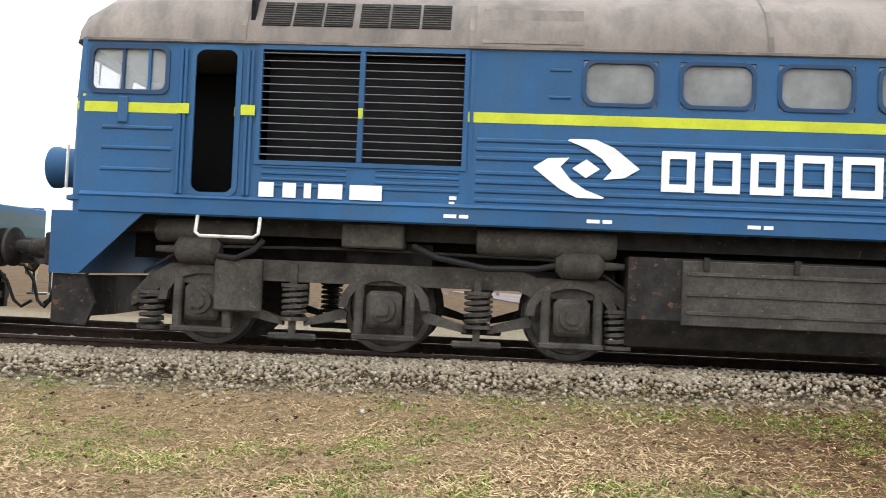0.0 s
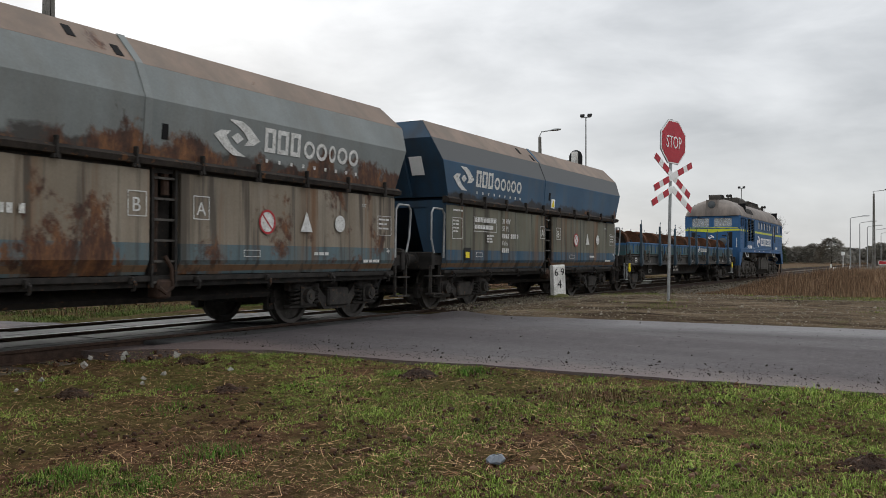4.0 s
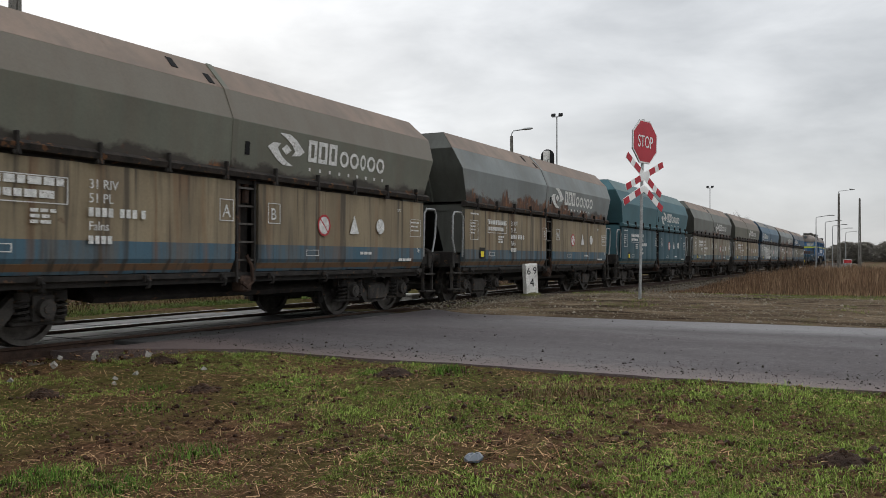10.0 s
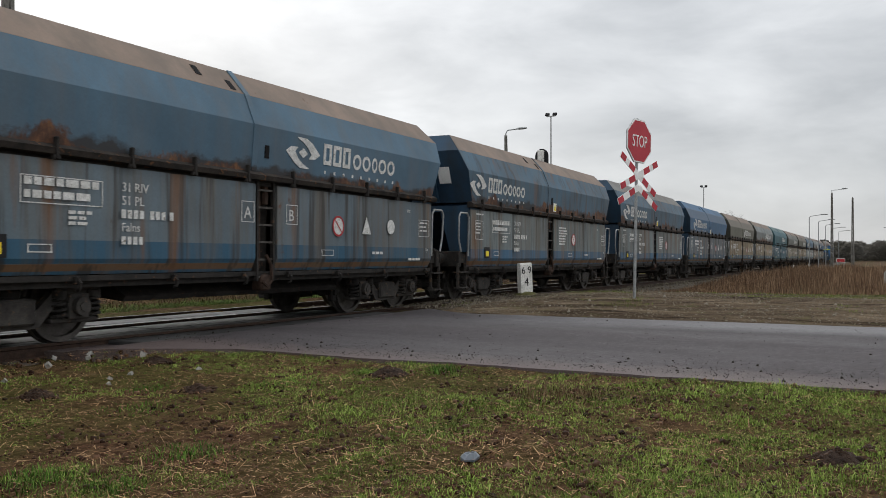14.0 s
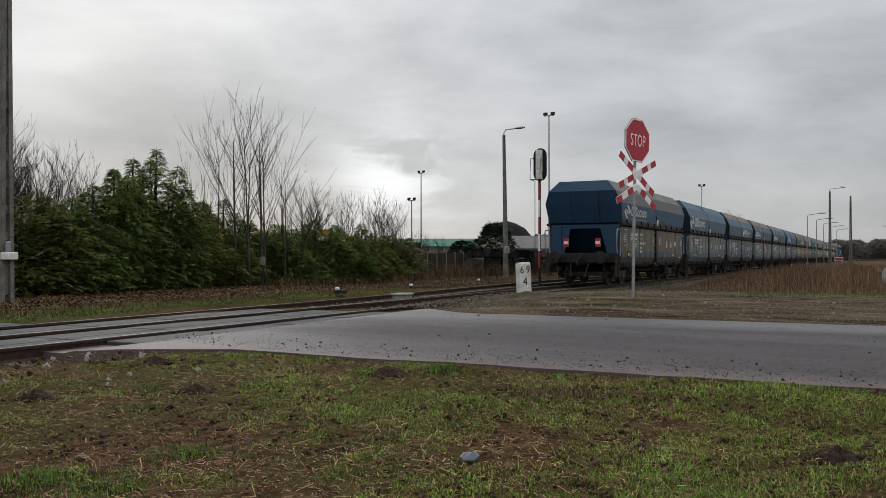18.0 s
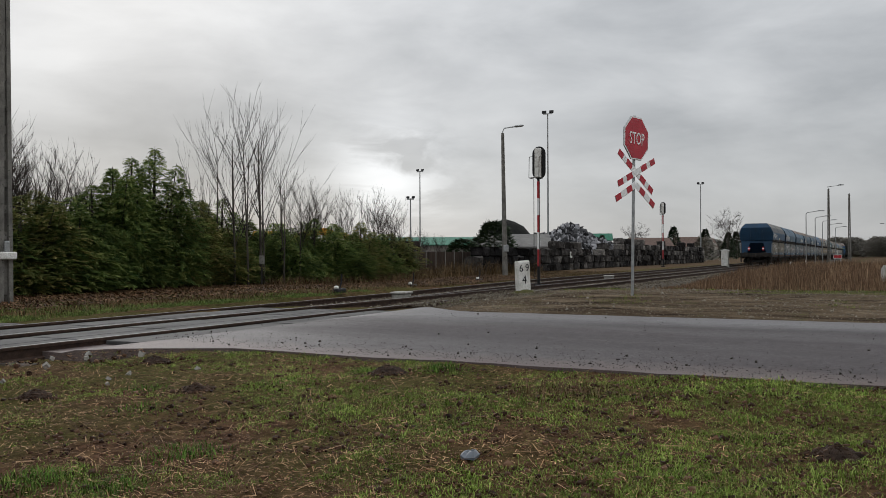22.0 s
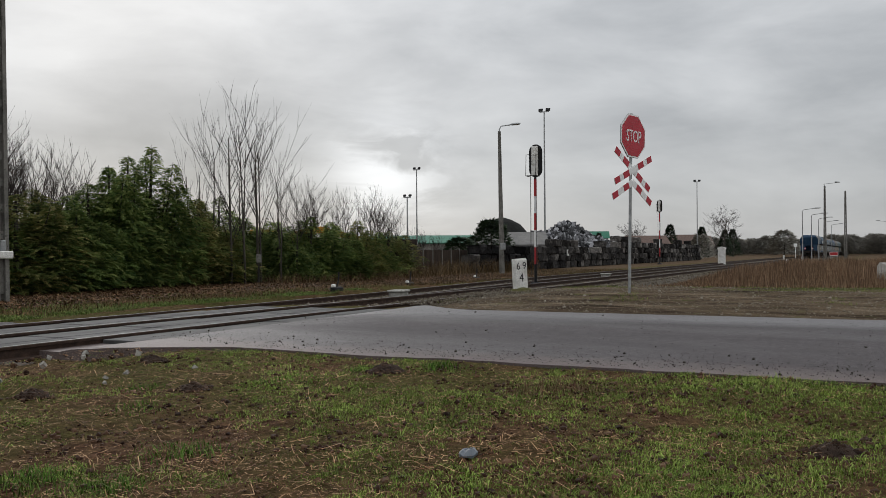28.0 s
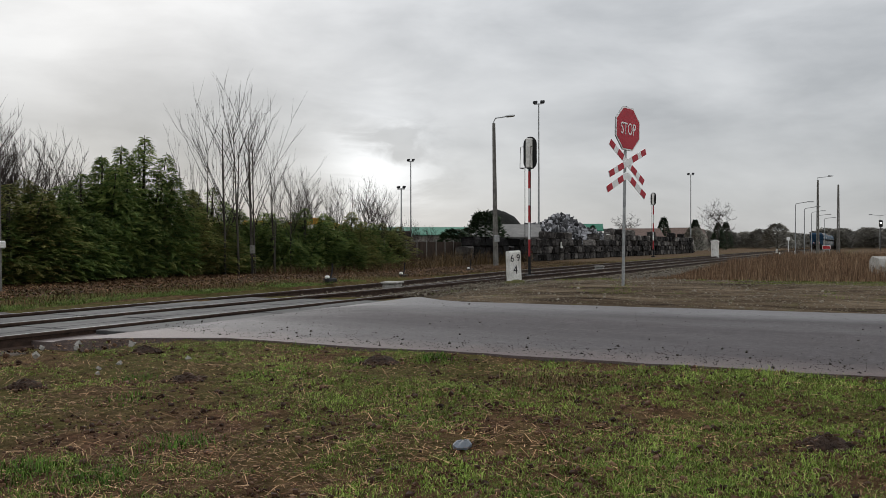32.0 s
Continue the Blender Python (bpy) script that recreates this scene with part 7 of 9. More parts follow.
def blades(pts, heights, widths, lean, seed, curve=0.5):
    """Bent blades of three triangles each."""
    r = np.random.RandomState(seed)
    n = len(pts)
    a = r.uniform(0, 2 * np.pi, n)
    d = np.stack([np.cos(a), np.sin(a), np.zeros(n)], 1)
    side = np.stack([-np.sin(a), np.cos(a), np.zeros(n)], 1) * (widths / 2)[:, None]
    up = np.array([0, 0, 1.0])
    l = lean * heights
    mid = pts + up * (heights * 0.55)[:, None] + d * (l * 0.3)[:, None]
    tip = pts + up * (heights * (1 - curve * 0.35 * np.minimum(lean, 1.5)))[:, None] + d * l[:, None]
    v = np.stack([pts - side, pts + side, mid + side * 0.75, mid - side * 0.75, tip], 1).reshape(-1, 3)
    k = np.arange(n)[:, None] * 5
    f = np.concatenate([k + np.array([[0, 1, 2]]), k + np.array([[0, 2, 3]]), k + np.array([[3, 2, 4]])], 0)
    return v, f


def patchy(x, y, s=0.55, seed=0.0):
    return noise.noise((x * s + seed, y * s, seed)) + 0.5 * noise.noise((x * s * 2.7, y * s * 2.7 + seed, seed))


def soil_z(x, y):
    return lie(x, y) + 0.05 * noise.noise((x * 0.5, y * 0.5, 0)) * ease(1.6, 4, abs(y)) + 0.02 * noise.noise((x * 2.1, y * 2.1, 3)) * ease(1.8, 3, abs(y))


def verge_ok(x, y):
    return y < -1.75 and x < 9 and on_road(x, y) < 0.03


def flat_bits(name, pts, half, width, tilt, mat, label, category, seed):
    """Short lying stalks, each a thin flat strip."""
    r = np.random.RandomState(seed)
    s, l = np.array(pts), np.array(half)
    a, t = r.uniform(0, np.pi, len(s)), r.uniform(-tilt, tilt * 1.4, len(s))
    d = np.stack([np.cos(a), np.sin(a), t], 1) * l[:, None]
    w = np.stack([-np.sin(a), np.cos(a), r.uniform(-0.4, 0.4, len(s))], 1) * r.uniform(width[0], width[1], len(s))[:, None]
    v = np.stack([s - d - w, s - d + w, s + d + w, s + d - w], 1).reshape(-1, 3)
    k = np.arange(len(s))[:, None] * 4
    me = quick(name, v, np.concatenate([k + np.array([[0, 1, 2]]), k + np.array([[0, 2, 3]])], 0))
    return tagged(part(name, me, mat), label, category, kind="stuff")


def scatter_verge():
    """Green shoots in domed clumps, dead stalks and crumbs of soil over the verge by the camera."""
    r = np.random.RandomState(3)
    green, gh, straw, sh, pale, ph, crumb = [], [], [], [], [], [], []

    def spot(power):
        rr, aa = 3.0 + 12.5 * r.rand() ** power, radians(r.uniform(-9, 134))
        return rr, math.degrees(aa), rr * math.cos(aa), -10.0 + rr * math.sin(aa)

    def lushness(x, y, rr, az):
        """How green a place is: bare litter towards the rails, grass away from them, with ragged bare holes."""
        p = 0.75 * patchy(x, y, 0.55, 4.0) + 0.55 * patchy(x, y, 1.7, 7.0) + 0.3 * patchy(x, y, 5.0, 1.0)
        side = 0.55 - 0.0175 * max(0.0, min(az, 46) - 13) + 0.10 * (az < 16)
        if az > 58:
            side = -0.02
        return p + side + (0.12 if -4.3 < y < -2.5 and 0 < x else 0)
    for _ in range(95000):
        rr, az, x, y = spot(1.2)
        if not verge_ok(x, y) or (y > -2.6 and r.rand() < 0.8):
            continue
        g = lushness(x, y, rr, az)
        if g + r.normal(0, 0.10) < 0.10:
            if r.rand() > 0.05:
                continue
        if len(green) > 560000:
            break
        rich = min(max(g, 0.0), 1.0)
        k = int(r.uniform(5, 10) + 16 * rich * r.rand())
        rad = r.uniform(0.014, 0.032) + 0.028 * rich
        top = r.uniform(0.016, 0.034) + 0.026 * rich * r.rand() + (0.04 * r.rand() if r.rand() < 0.10 else 0)
        for _ in range(k):
            du, dw = r.normal(0, rad), r.normal(0, rad)
            u, w = x + du, y + dw
            if verge_ok(u, w):
                green.append((u, w, soil_z(u, w) - 0.003))
                gh.append(top * r.uniform(0.55, 1.15) * math.exp(-(du * du + dw * dw) / (5 * rad * rad)))
    for _ in range(210000):
        rr, az, x, y = spot(1.3)
        if not verge_ok(x, y):
            continue
        z = soil_z(x, y)
        p = 0.6 * patchy(x, y, 0.9, 12.0) + 0.7 * patchy(x, y, 3.2, 2.0)
        if az > 60 and r.rand() < ease(60, 88, az) * 0.75:
            pale.append((x, y, z + r.uniform(0.002, 0.03)))
            ph.append(r.uniform(0.008, 0.04))
        elif p + 0.10 + 0.007 * (min(az, 60) - 26) + r.normal(0, 0.25) > 0:
            straw.append((x, y, z + r.uniform(0.001, 0.03)))
            sh.append(r.uniform(0.006, 0.026) if r.rand() < 0.88 else r.uniform(0.026, 0.09))
        elif r.rand() < 0.6:
            crumb.append((x, y, z, r.uniform(0.006, 0.02) if r.rand() < 0.9 else r.uniform(0.02, 0.045)))
    g, h = np.array(green), np.array(gh)
    v, f = blades(g, h, r.uniform(0.0026, 0.006, len(g)), r.uniform(0.3, 1.4, len(g)), 11)
    ob = part("grass", quick("grass", v, f), leafy("grass_blades", (0.06, 0.10, 0.016), (0.165, 0.255, 0.038), (0.36, 0.45, 0.12), 1.6))
    tagged(ob, "short patchy green verge grass", "grass", kind="stuff")
    flat_bits("dead_straw", straw, sh, (0.001, 0.0026), 0.25, leafy("straw_stalks", (0.04, 0.016, 0.008), (0.18, 0.088, 0.041), (0.58, 0.38, 0.21), 2.0), "dead brown straw and stalks lying on the verge", "straw", 5)
    flat_bits("dry_grass", pale, ph, (0.002, 0.0045), 0.35, leafy("pale_dry_stalks", (0.17, 0.11, 0.06), (0.34, 0.24, 0.135), (0.5, 0.385, 0.235), 1.2), "pale dry grass lying on the verge", "dry grass", 6)
    stones("soil_crumbs", crumb, "dark red-brown crumbs of soil", leafy("soil_crumb", (0.022, 0.011, 0.007), (0.062, 0.032, 0.019), (0.14, 0.08, 0.048), 2.0), 7)


def tuft(x, y, n, rad, h, mat, name, label, seed, group=""):
    r = np.random.RandomState(seed)
    p = np.stack([x + r.normal(0, rad, n), y + r.normal(0, rad, n), np.zeros(n)], 1)
    for q in p:
        q[2] = soil_z(q[0], q[1]) - 0.01
    hh = r.uniform(0.4, 1.0, n) * h * np.exp(-((p[:, 0] - x) ** 2 + (p[:, 1] - y) ** 2) / (5 * rad * rad))
    v, f = blades(p, hh, r.uniform(0.004, 0.009, n), r.uniform(0.3, 1.2, n), seed)
    return tagged(part(name, quick(name, v, f), mat), label, "grass tuft", group or "grass tufts", "stuff")


def chunk(r, size, flat=0.7):
    """An angular stone: a dented box of eight corners."""
    v = [[sx * (0.5 + r.uniform(-0.16, 0.16)), sy * (0.5 + r.uniform(-0.16, 0.16)), sz * flat * (0.5 + r.uniform(-0.16, 0.16))] for sz in (-1, 1) for sy in (-1, 1) for sx in (-1, 1)]
    q = Euler((r.uniform(0, 3), r.uniform(0, 3), r.uniform(0, 3))).to_matrix()
    return [q @ Vector(p) * size for p in v]


CHUNK_F = ((0, 2, 3, 1), (4, 5, 7, 6), (0, 1, 5, 4), (2, 6, 7, 3), (0, 4, 6, 2), (1, 3, 7, 5))


def stones(name, places, label, mat, seed=1):
    r = random.Random(seed)
    vs, fs = [], []
    for x, y, z, s in places:
        k = len(vs)
        vs += [(x + p[0], y + p[1], z + p[2]) for p in chunk(r, s)]
        fs += [tuple(i + k for i in f) for f in CHUNK_F]
    return tagged(part(name, quick(name, vs, fs), mat), label, "stones", kind="stuff")


def stone_material(name="ballast_stone", shade=1.0):
    m, nodes, links, b = material(name, 0.85)
    geo = nodes.new("ShaderNodeNewGeometry")
    col = ramp_of(nodes, links, geo.outputs["Random Per Island"], [(p, tuple(shade * q for q in c)) for p, c in ((0.0, (0.17, 0.132, 0.085)), (0.4, (0.25, 0.2, 0.136)), (0.85, (0.33, 0.277, 0.2)), (1.0, (0.46, 0.41, 0.33)))])
    fine = nz(nodes, links, 40, 4, 0.7, coords="World")
    links.new(mix_of(nodes, links, 1.0, col, ramp_of(nodes, links, fine, [(0.3, 0.7), (0.7, 1.15)]), "MULTIPLY"), b.inputs["Base Color"])
    bump_of(nodes, links, b, fine, 0.4, 0.006)
    return m


def build_ballast():
    r = random.Random(8)
    STONE = stone_material()
    pl = []
    for _ in range(17000):
        x, y = r.uniform(-13, 7.4), -1.0 - abs(r.gauss(0, 0.8))
        if r.random() < ease(1.0, 4.2, x + 0.8 * noise.noise((x, y, 5))) or y < -3.1 and r.random() < 0.85:
            continue
        s = r.uniform(0.016, 0.042) if x < 3.4 else r.uniform(0.012, 0.035)
        pl.append((x, y, soil_z(x, y) + 0.006 + 0.045 * max(0, 1 + (y + 1.9) / 0.9), s))
    for _ in range(1500):
        x = r.uniform(-11, 6.4)
        pl.append((x, r.uniform(-0.66, 0.66), -0.15, r.uniform(0.04, 0.075)))
    stones("ballast", pl, "pale crushed-stone ballast along the rails", STONE, 4)
    pl = []
    for _ in range(9000):
        x = 15.6 + 50 * r.random() ** 1.6
        y = r.uniform(-1.85, bend(x) + 1.7)
        pl.append((x, y, -0.15 - 0.43 * max(0.0, -y - 1.3), r.uniform(0.04, 0.085)))
    for _ in range(1500):
        x, y = r.uniform(13.6, 24), -1.0 - abs(r.gauss(0, 1.3))
        if on_road(x, y) < 0:
            pl.append((x, y, soil_z(x, y), r.uniform(0.012, 0.035)))
    stones("ballast", pl, "grey-brown oily ballast between the rails", stone_material("oily_ballast_stone", 0.45), 5)
    big = [(7.0, -2.0, 0.13), (6.1, -3.3, 0.10), (6.4, -3.25, 0.11), (5.9, -3.5, 0.08), (7.0, -3.6, 0.10), (7.3, -2.5, 0.14), (6.6, -1.9, 0.09), (5.4, -2.7, 0.09), (5.0, -2.9, 0.08), (6.8, -2.2, 0.1), (3.1, -3.9, 0.09), (3.3, -3.6, 0.08), (-1.77, -3.3, 0.1), (6.2, -2.3, 0.12), (4.4, -2.5, 0.09)]
    for k, (x, y, s) in enumerate(big):
        me = Mesh().add(chunk(r, s * 0.45, 0.6), CHUNK_F)
        tagged(part("loose_stone", me, CONCRETE, m=pose(x, y, soil_z(x, y) + s * 0.1)), "pale loose stone lying in the verge", "stone", "loose stones")
    grit = []
    for _ in range(3800):
        y = r.uniform(-22, -1.5)
        e = abs(r.gauss(0, 0.5)) if r.random() < 0.72 else r.uniform(0, 5)
        x = 8.35 + e
        if on_road(x, y) > 0.02:
            grit.append((x, y, lie(x, y) + 0.034, r.uniform(0.003, 0.009) if r.random() < 0.95 else r.uniform(0.009, 0.026)))
    stones("road_grit", grit, "dark clods and grit scattered on the asphalt", surface("dark_clod", (0.02, 0.017, 0.015), (0.06, 0.05, 0.04), 12), 6)


def build_bed():
    """Sleepers, the ballast bed and the slabs of the crossing."""
    bed = Mesh()
    xs = axis([(-120, 15), (-15, 3), (60, 6), (400, 40)])
    bed.loft([[(x, -1.9, -0.42), (x, -1.35, -0.185), (x, bend(x) + 1.35, -0.185), (x, bend(x) + 2.0, -0.42)] for x in xs])
    tagged(part("ballast_bed", bed, surface("ballast_bed", (0.045, 0.037, 0.028), (0.12, 0.099, 0.073), 3, (0.85, 1), 0, 0.7, 0.03, fine=26, coords="World")), "dark ballast bed under the tracks", "ballast", kind="structure")
    tk = thing("sleepers", label="dark tarred sleepers under the rails", category="sleeper", kind="structure")
    me = Mesh().box(-0.13, 0.13, -1.25, 1.25, -0.3, -0.165, 0.015).mesh("sleeper")
    x = -13.0
    while x < 90:
        if not 6.9 < x < 15.6:
            part("sleeper", me, SLEEPER, tk, m=pose(x, 0.0 if x < 15 else 0.0, 0))
            if x > 22:
                part("sleeper", me, SLEEPER, tk, m=pose(x, bend(x), 0.0, 0, 0, 2))
        x += 0.62
    slab = surface("damp_crossing_slab", (0.03, 0.029, 0.029), (0.085, 0.083, 0.082), 1.6, (0.5, 0.95), 0, 0.25, 0.004, stretch=(0.4, 1, 1), fine=14, coords="World")
    slab.node_tree.nodes["Principled BSDF"].inputs["Specular IOR Level"].default_value = 0.22
    deck = thing("crossing_deck", label="damp grey crossing slabs between the rails", category="crossing slab", kind="structure")
    for y0, y1 in ((-1.42, -0.82), (-0.66, -0.02), (0.02, 0.66), (0.85, 1.42), (1.46, 2.08), (2.24, 2.7)):
        for k in range(1 if y0 < -1 else 0, 5):
            a, b = 6.6 + 1.72 * k, 6.6 + 1.72 * (k + 1) - 0.02
            part("slab", Mesh().box(a, b, y0, y1, -0.16, -0.046 + 0.005 * ((k * 7 + int(y0 * 10)) % 3), 0.01), slab, deck)


# ---- trees ----
def branch(mb, p, d, length, r, depth, rng, spread, twigs, sides=4, wander=0.13, least=0.004):
    n = 3 if depth > 1 else 2
    pts = [p]
    for k in range(n):
        d = (d + Vector((rng.uniform(-1, 1), rng.uniform(-1, 1), rng.uniform(-0.5, 0.9))) * wander).normalized()
        pts.append(pts[-1] + d * length / n)
    mb.tube(pts, r, sides, r * (0.45 if depth else 0.25))
    if depth == 0:
        return
    for k in range(twigs):
        f = rng.uniform(0.25, 1.0)
        i = min(int(f * n), n - 1)
        q = pts[i].lerp(pts[i + 1], f * n - i)
        ax = Vector((rng.uniform(-1, 1), rng.uniform(-1, 1), rng.uniform(-0.3, 0.6))).normalized()
        nd = (d * (1 - spread) + ax * spread + Vector((0, 0, 0.25))).normalized()
        branch(mb, q, nd, length * rng.uniform(0.45, 0.72), max(r * 0.5, least), depth - 1, rng, spread, twigs, 3 if depth < 3 else 4, wander, least)


def bare_tree_meshes(seed, h, r, depth, spread, twigs, stems=1, wander=0.13, least=0.004):
    rng = random.Random(seed)
    tr, cr = Mesh(), Mesh()
    for s in range(stems):
        base = Vector((rng.uniform(-0.3, 0.3) * (stems > 1), rng.uniform(-0.3, 0.3) * (stems > 1), -0.1))
        d = Vector((rng.uniform(-0.2, 0.2) * (stems > 1), rng.uniform(-0.2, 0.2) * (stems > 1), 1)).normalized()
        pts = [base]
        for k in range(6):
            d = (d + Vector((rng.uniform(-1, 1), rng.uniform(-1, 1), 0)) * wander * 0.45).normalized()
            pts.append(pts[-1] + d * h * (0.8 if stems > 1 else 0.72) / 6)
        tr.tube(pts, r, 7, r * 0.25)
        for k in range(twigs * 3 + 2):
            f = rng.uniform(0.22, 1.0)
            i = min(int(f * 6), 5)
            q = pts[i].lerp(pts[i + 1], f * 6 - i)
            a = rng.uniform(0, 2 * math.pi)
            nd = Vector((math.cos(a) * spread, math.sin(a) * spread, 0.75)).normalized()
            branch(cr, q, nd, h * rng.uniform(0.2, 0.42) * (1.15 - 0.5 * f), max(r * 0.35 * (1.2 - f), 0.012), depth, rng, spread * 0.8, twigs, 4, wander, least)
    return tr.mesh("trunk", True), cr_mesh(cr)


def cr_mesh(cr):
    me = bpy.data.meshes.new("crown")
    me.from_pydata(cr.v, [], cr.f)
    return me


def conifer_meshes(seed, h, w, n=2600, droop=0.35, pointed=0.75, size=1.0):
    """A thuja or spruce: a trunk and a crown of many flat sprays with gaps and an uneven outline."""
    r = np.random.RandomState(seed)
    V, F = [], []
    for k in range(n):
        u = r.rand() ** 0.8
        z = 0.25 + (h - 0.3) * u
        lump = 1 + 0.28 * noise.noise((seed + 3 * math.cos(k * 0.7), z * 1.3, k * 0.002))
        a = r.uniform(0, 2 * np.pi)
        prof = (1 - u ** 1.5) * pointed + (1 - pointed) * math.sqrt(max(0.0, 1 - u * u))
        bulge = 1 + 0.3 * noise.noise((math.cos(a) * 1.6 + seed, math.sin(a) * 1.6, z * 0.9))
        rad = w * (prof + 0.06) * lump * bulge * (0.55 + 0.45 * math.sqrt(r.rand()))
        c = np.array([rad * math.cos(a), rad * math.sin(a), z])
        o = np.array([math.cos(a), math.sin(a), r.uniform(-droop, 0.7)])
        o /= np.linalg.norm(o)
        s = np.array([-math.sin(a), math.cos(a), r.uniform(-0.5, 0.5)])
        L = r.uniform(0.16, 0.34) * (0.6 + 0.4 * w) * size
        for j in range(4):
            t = (j - 1.5) / 1.5
            d = o * (1 - 0.3 * abs(t)) + s * t * 0.75 + np.array([0, 0, r.uniform(-0.25, 0.1)])
            e = c + d * L * r.uniform(0.7, 1.1)
            q = np.cross(d, s)
            q = s * 0.05 + q * 0.02
            i = len(V)
            V += [c - q * L, c + q * L, (c + e) / 2 + q * 1.6 * L, e, (c + e) / 2 - q * 1.6 * L]
            F += [(i, i + 1, i + 2), (i, i + 2, i + 4), (i + 4, i + 2, i + 3)]
    crown = quick("crown", V, F)
    tr = Mesh().tube([(0, 0, -0.1), (0.03, 0, h * 0.5), (0, 0.02, h * 0.96)], 0.05 + 0.02 * h, 7, 0.012)
    for k in range(14):
        z, a = h * (0.1 + 0.06 * k), k * 2.4
        tr.tube([(0, 0, z), (0.55 * w * math.cos(a) * (1 - z / h), 0.55 * w * math.sin(a) * (1 - z / h), z + 0.1)], 0.02, 4, 0.008)
    return tr.mesh("trunk"), crown


def thuja_meshes(seed, h, w, n=1500):
    """A loose thuja: drooping fern-like fronds round a trunk, feathery leaders above."""
    r = np.random.RandomState(seed)
    # several spires of uneven height grow from one foot
    S = 7
    sa, sr = r.uniform(0, 6.28, S), w * np.array([0.0] + list(r.uniform(0.3, 0.85, S - 1)))
    sh = h * np.array([1.0] + list(r.uniform(0.5, 0.98, S - 1))) * np.where(sr > 0.6 * w, 0.78, 1.0)
    which = r.choice(S, n, p=sh * 1.0 / sh.sum())
    u, a = r.rand(n) ** 0.85, r.uniform(0, 2 * np.pi, n)
    z = 0.15 + (sh[which] - 0.15) * u
    lobe = 1 + 0.25 * np.sin(2 * a + 2.3 * z + which) + 0.2 * np.sin(5.5 * z + a + 2 * which)
    rad = 0.62 * w * (0.02 + 0.98 * (1 - u) ** 0.8) * lobe * (0.25 + 0.85 * np.sqrt(r.rand(n)))
    grow = np.minimum(1.0, 0.35 + z / 1.6)
    cx, cy = (sr * np.cos(sa))[which] * grow, (sr * np.sin(sa))[which] * grow
    L = r.uniform(0.16, 0.38, n) * (1 - 0.45 * u)
    o = np.stack([np.cos(a), np.sin(a), np.zeros(n)], 1)
    side = np.stack([-np.sin(a), np.cos(a), r.uniform(-0.35, 0.35, n)], 1)
    rise, fall = r.uniform(0.1, 0.7, n), r.uniform(0.35, 1.0, n)
    c = np.stack([cx + rad * np.cos(a), cy + rad * np.sin(a), z], 1)
    K = 6
    V = np.zeros((n, 3 * K + 1, 3))
    up = np.array([0, 0, 1.0])
    pt = lambda s: c + o * (L * s)[:, None] + up * (L * (rise * s - fall * s * s))[:, None]
    for k in range(K + 1):
        V[:, k] = pt(k / K)
    for k in range(K):
        s = (k + 0.5) / K
        tan = pt(s + 0.1) - pt(s)
        tan /= np.linalg.norm(tan, axis=1)[:, None]
        l = L * 0.5 * (1 - 0.75 * s) * r.uniform(0.7, 1.2, n)
        for d in (-1, 1):
            V[:, K + 1 + 2 * k + (d > 0)] = V[:, k] + (side * d * 0.85 + tan * 0.75 - up * r.uniform(0.05, 0.5, n)[:, None]) * l[:, None]
    F = []
    base = np.arange(n)[:, None] * (3 * K + 1)
    for k in range(K):
        for d in (0, 1):
            F.append(base + np.array([[k, k + 1, K + 1 + 2 * k + d]]))
    crown = quick("crown", V.reshape(-1, 3), np.concatenate(F, 0))
    tr = Mesh().tube([(0, 0, -0.1), (0.03, 0, h * 0.5), (0, 0.02, h * 0.96)], 0.05 + 0.015 * h, 7, 0.012)
    for k in range(S):
        q = Vector((sr[k] * math.cos(sa[k]), sr[k] * math.sin(sa[k]), 0))
        tr.tube([(0, 0, 0.0), q * 0.6 + Vector((0, 0, 0.5 * sh[k])), q + Vector((0, 0, sh[k] * 1.02))], 0.045, 5, 0.006)
    for k in range(14):
        zz, aa = h * (0.1 + 0.06 * k), k * 2.4
        tr.tube([(0, 0, zz), (0.55 * w * math.cos(aa) * (1 - zz / h), 0.55 * w * math.sin(aa) * (1 - zz / h), zz + 0.1)], 0.02, 4, 0.008)
    return tr.mesh("trunk"), crown


def plant(name, meshes, mats, x, y, scale, yaw, label, category, group, z=None):
    t = thing(name, pose(x, y, lie(x, y) if z is None else z, 0, 0, yaw), label, category, group)
    t.scale = (scale[0], scale[0], scale[1])
    part("trunk", meshes[0], mats[0], t)
    part("crown", meshes[1], mats[1], t)
    return t


BARK = surface("grey_brown_bark", (0.035, 0.03, 0.025), (0.09, 0.08, 0.065), 8, (0.85, 0.98), 0, 0.5, stretch=(1, 1, 0.2))
TWIG = surface("dark_twigs", (0.022, 0.018, 0.016), (0.055, 0.043, 0.037), 5, (0.85, 0.95), 0, 0.1)
TWIG_PALE = surface("pale_birch_twigs", (0.14, 0.11, 0.10), (0.25, 0.21, 0.19), 3, (0.85, 0.95), 0, 0.1)
THUJA = leafy("thuja_sprays", (0.07, 0.12, 0.04), (0.165, 0.24, 0.07), (0.34, 0.39, 0.125), 0.8, 0.45)
THUJA_BROWN = leafy("browned_thuja_sprays", (0.09, 0.12, 0.04), (0.2, 0.225, 0.07), (0.37, 0.32, 0.12), 0.8, 0.45)
SPRUCE = leafy("spruce_needles", (0.012, 0.024, 0.014), (0.026, 0.042, 0.022), (0.048, 0.066, 0.03), 0.8, 0.2)


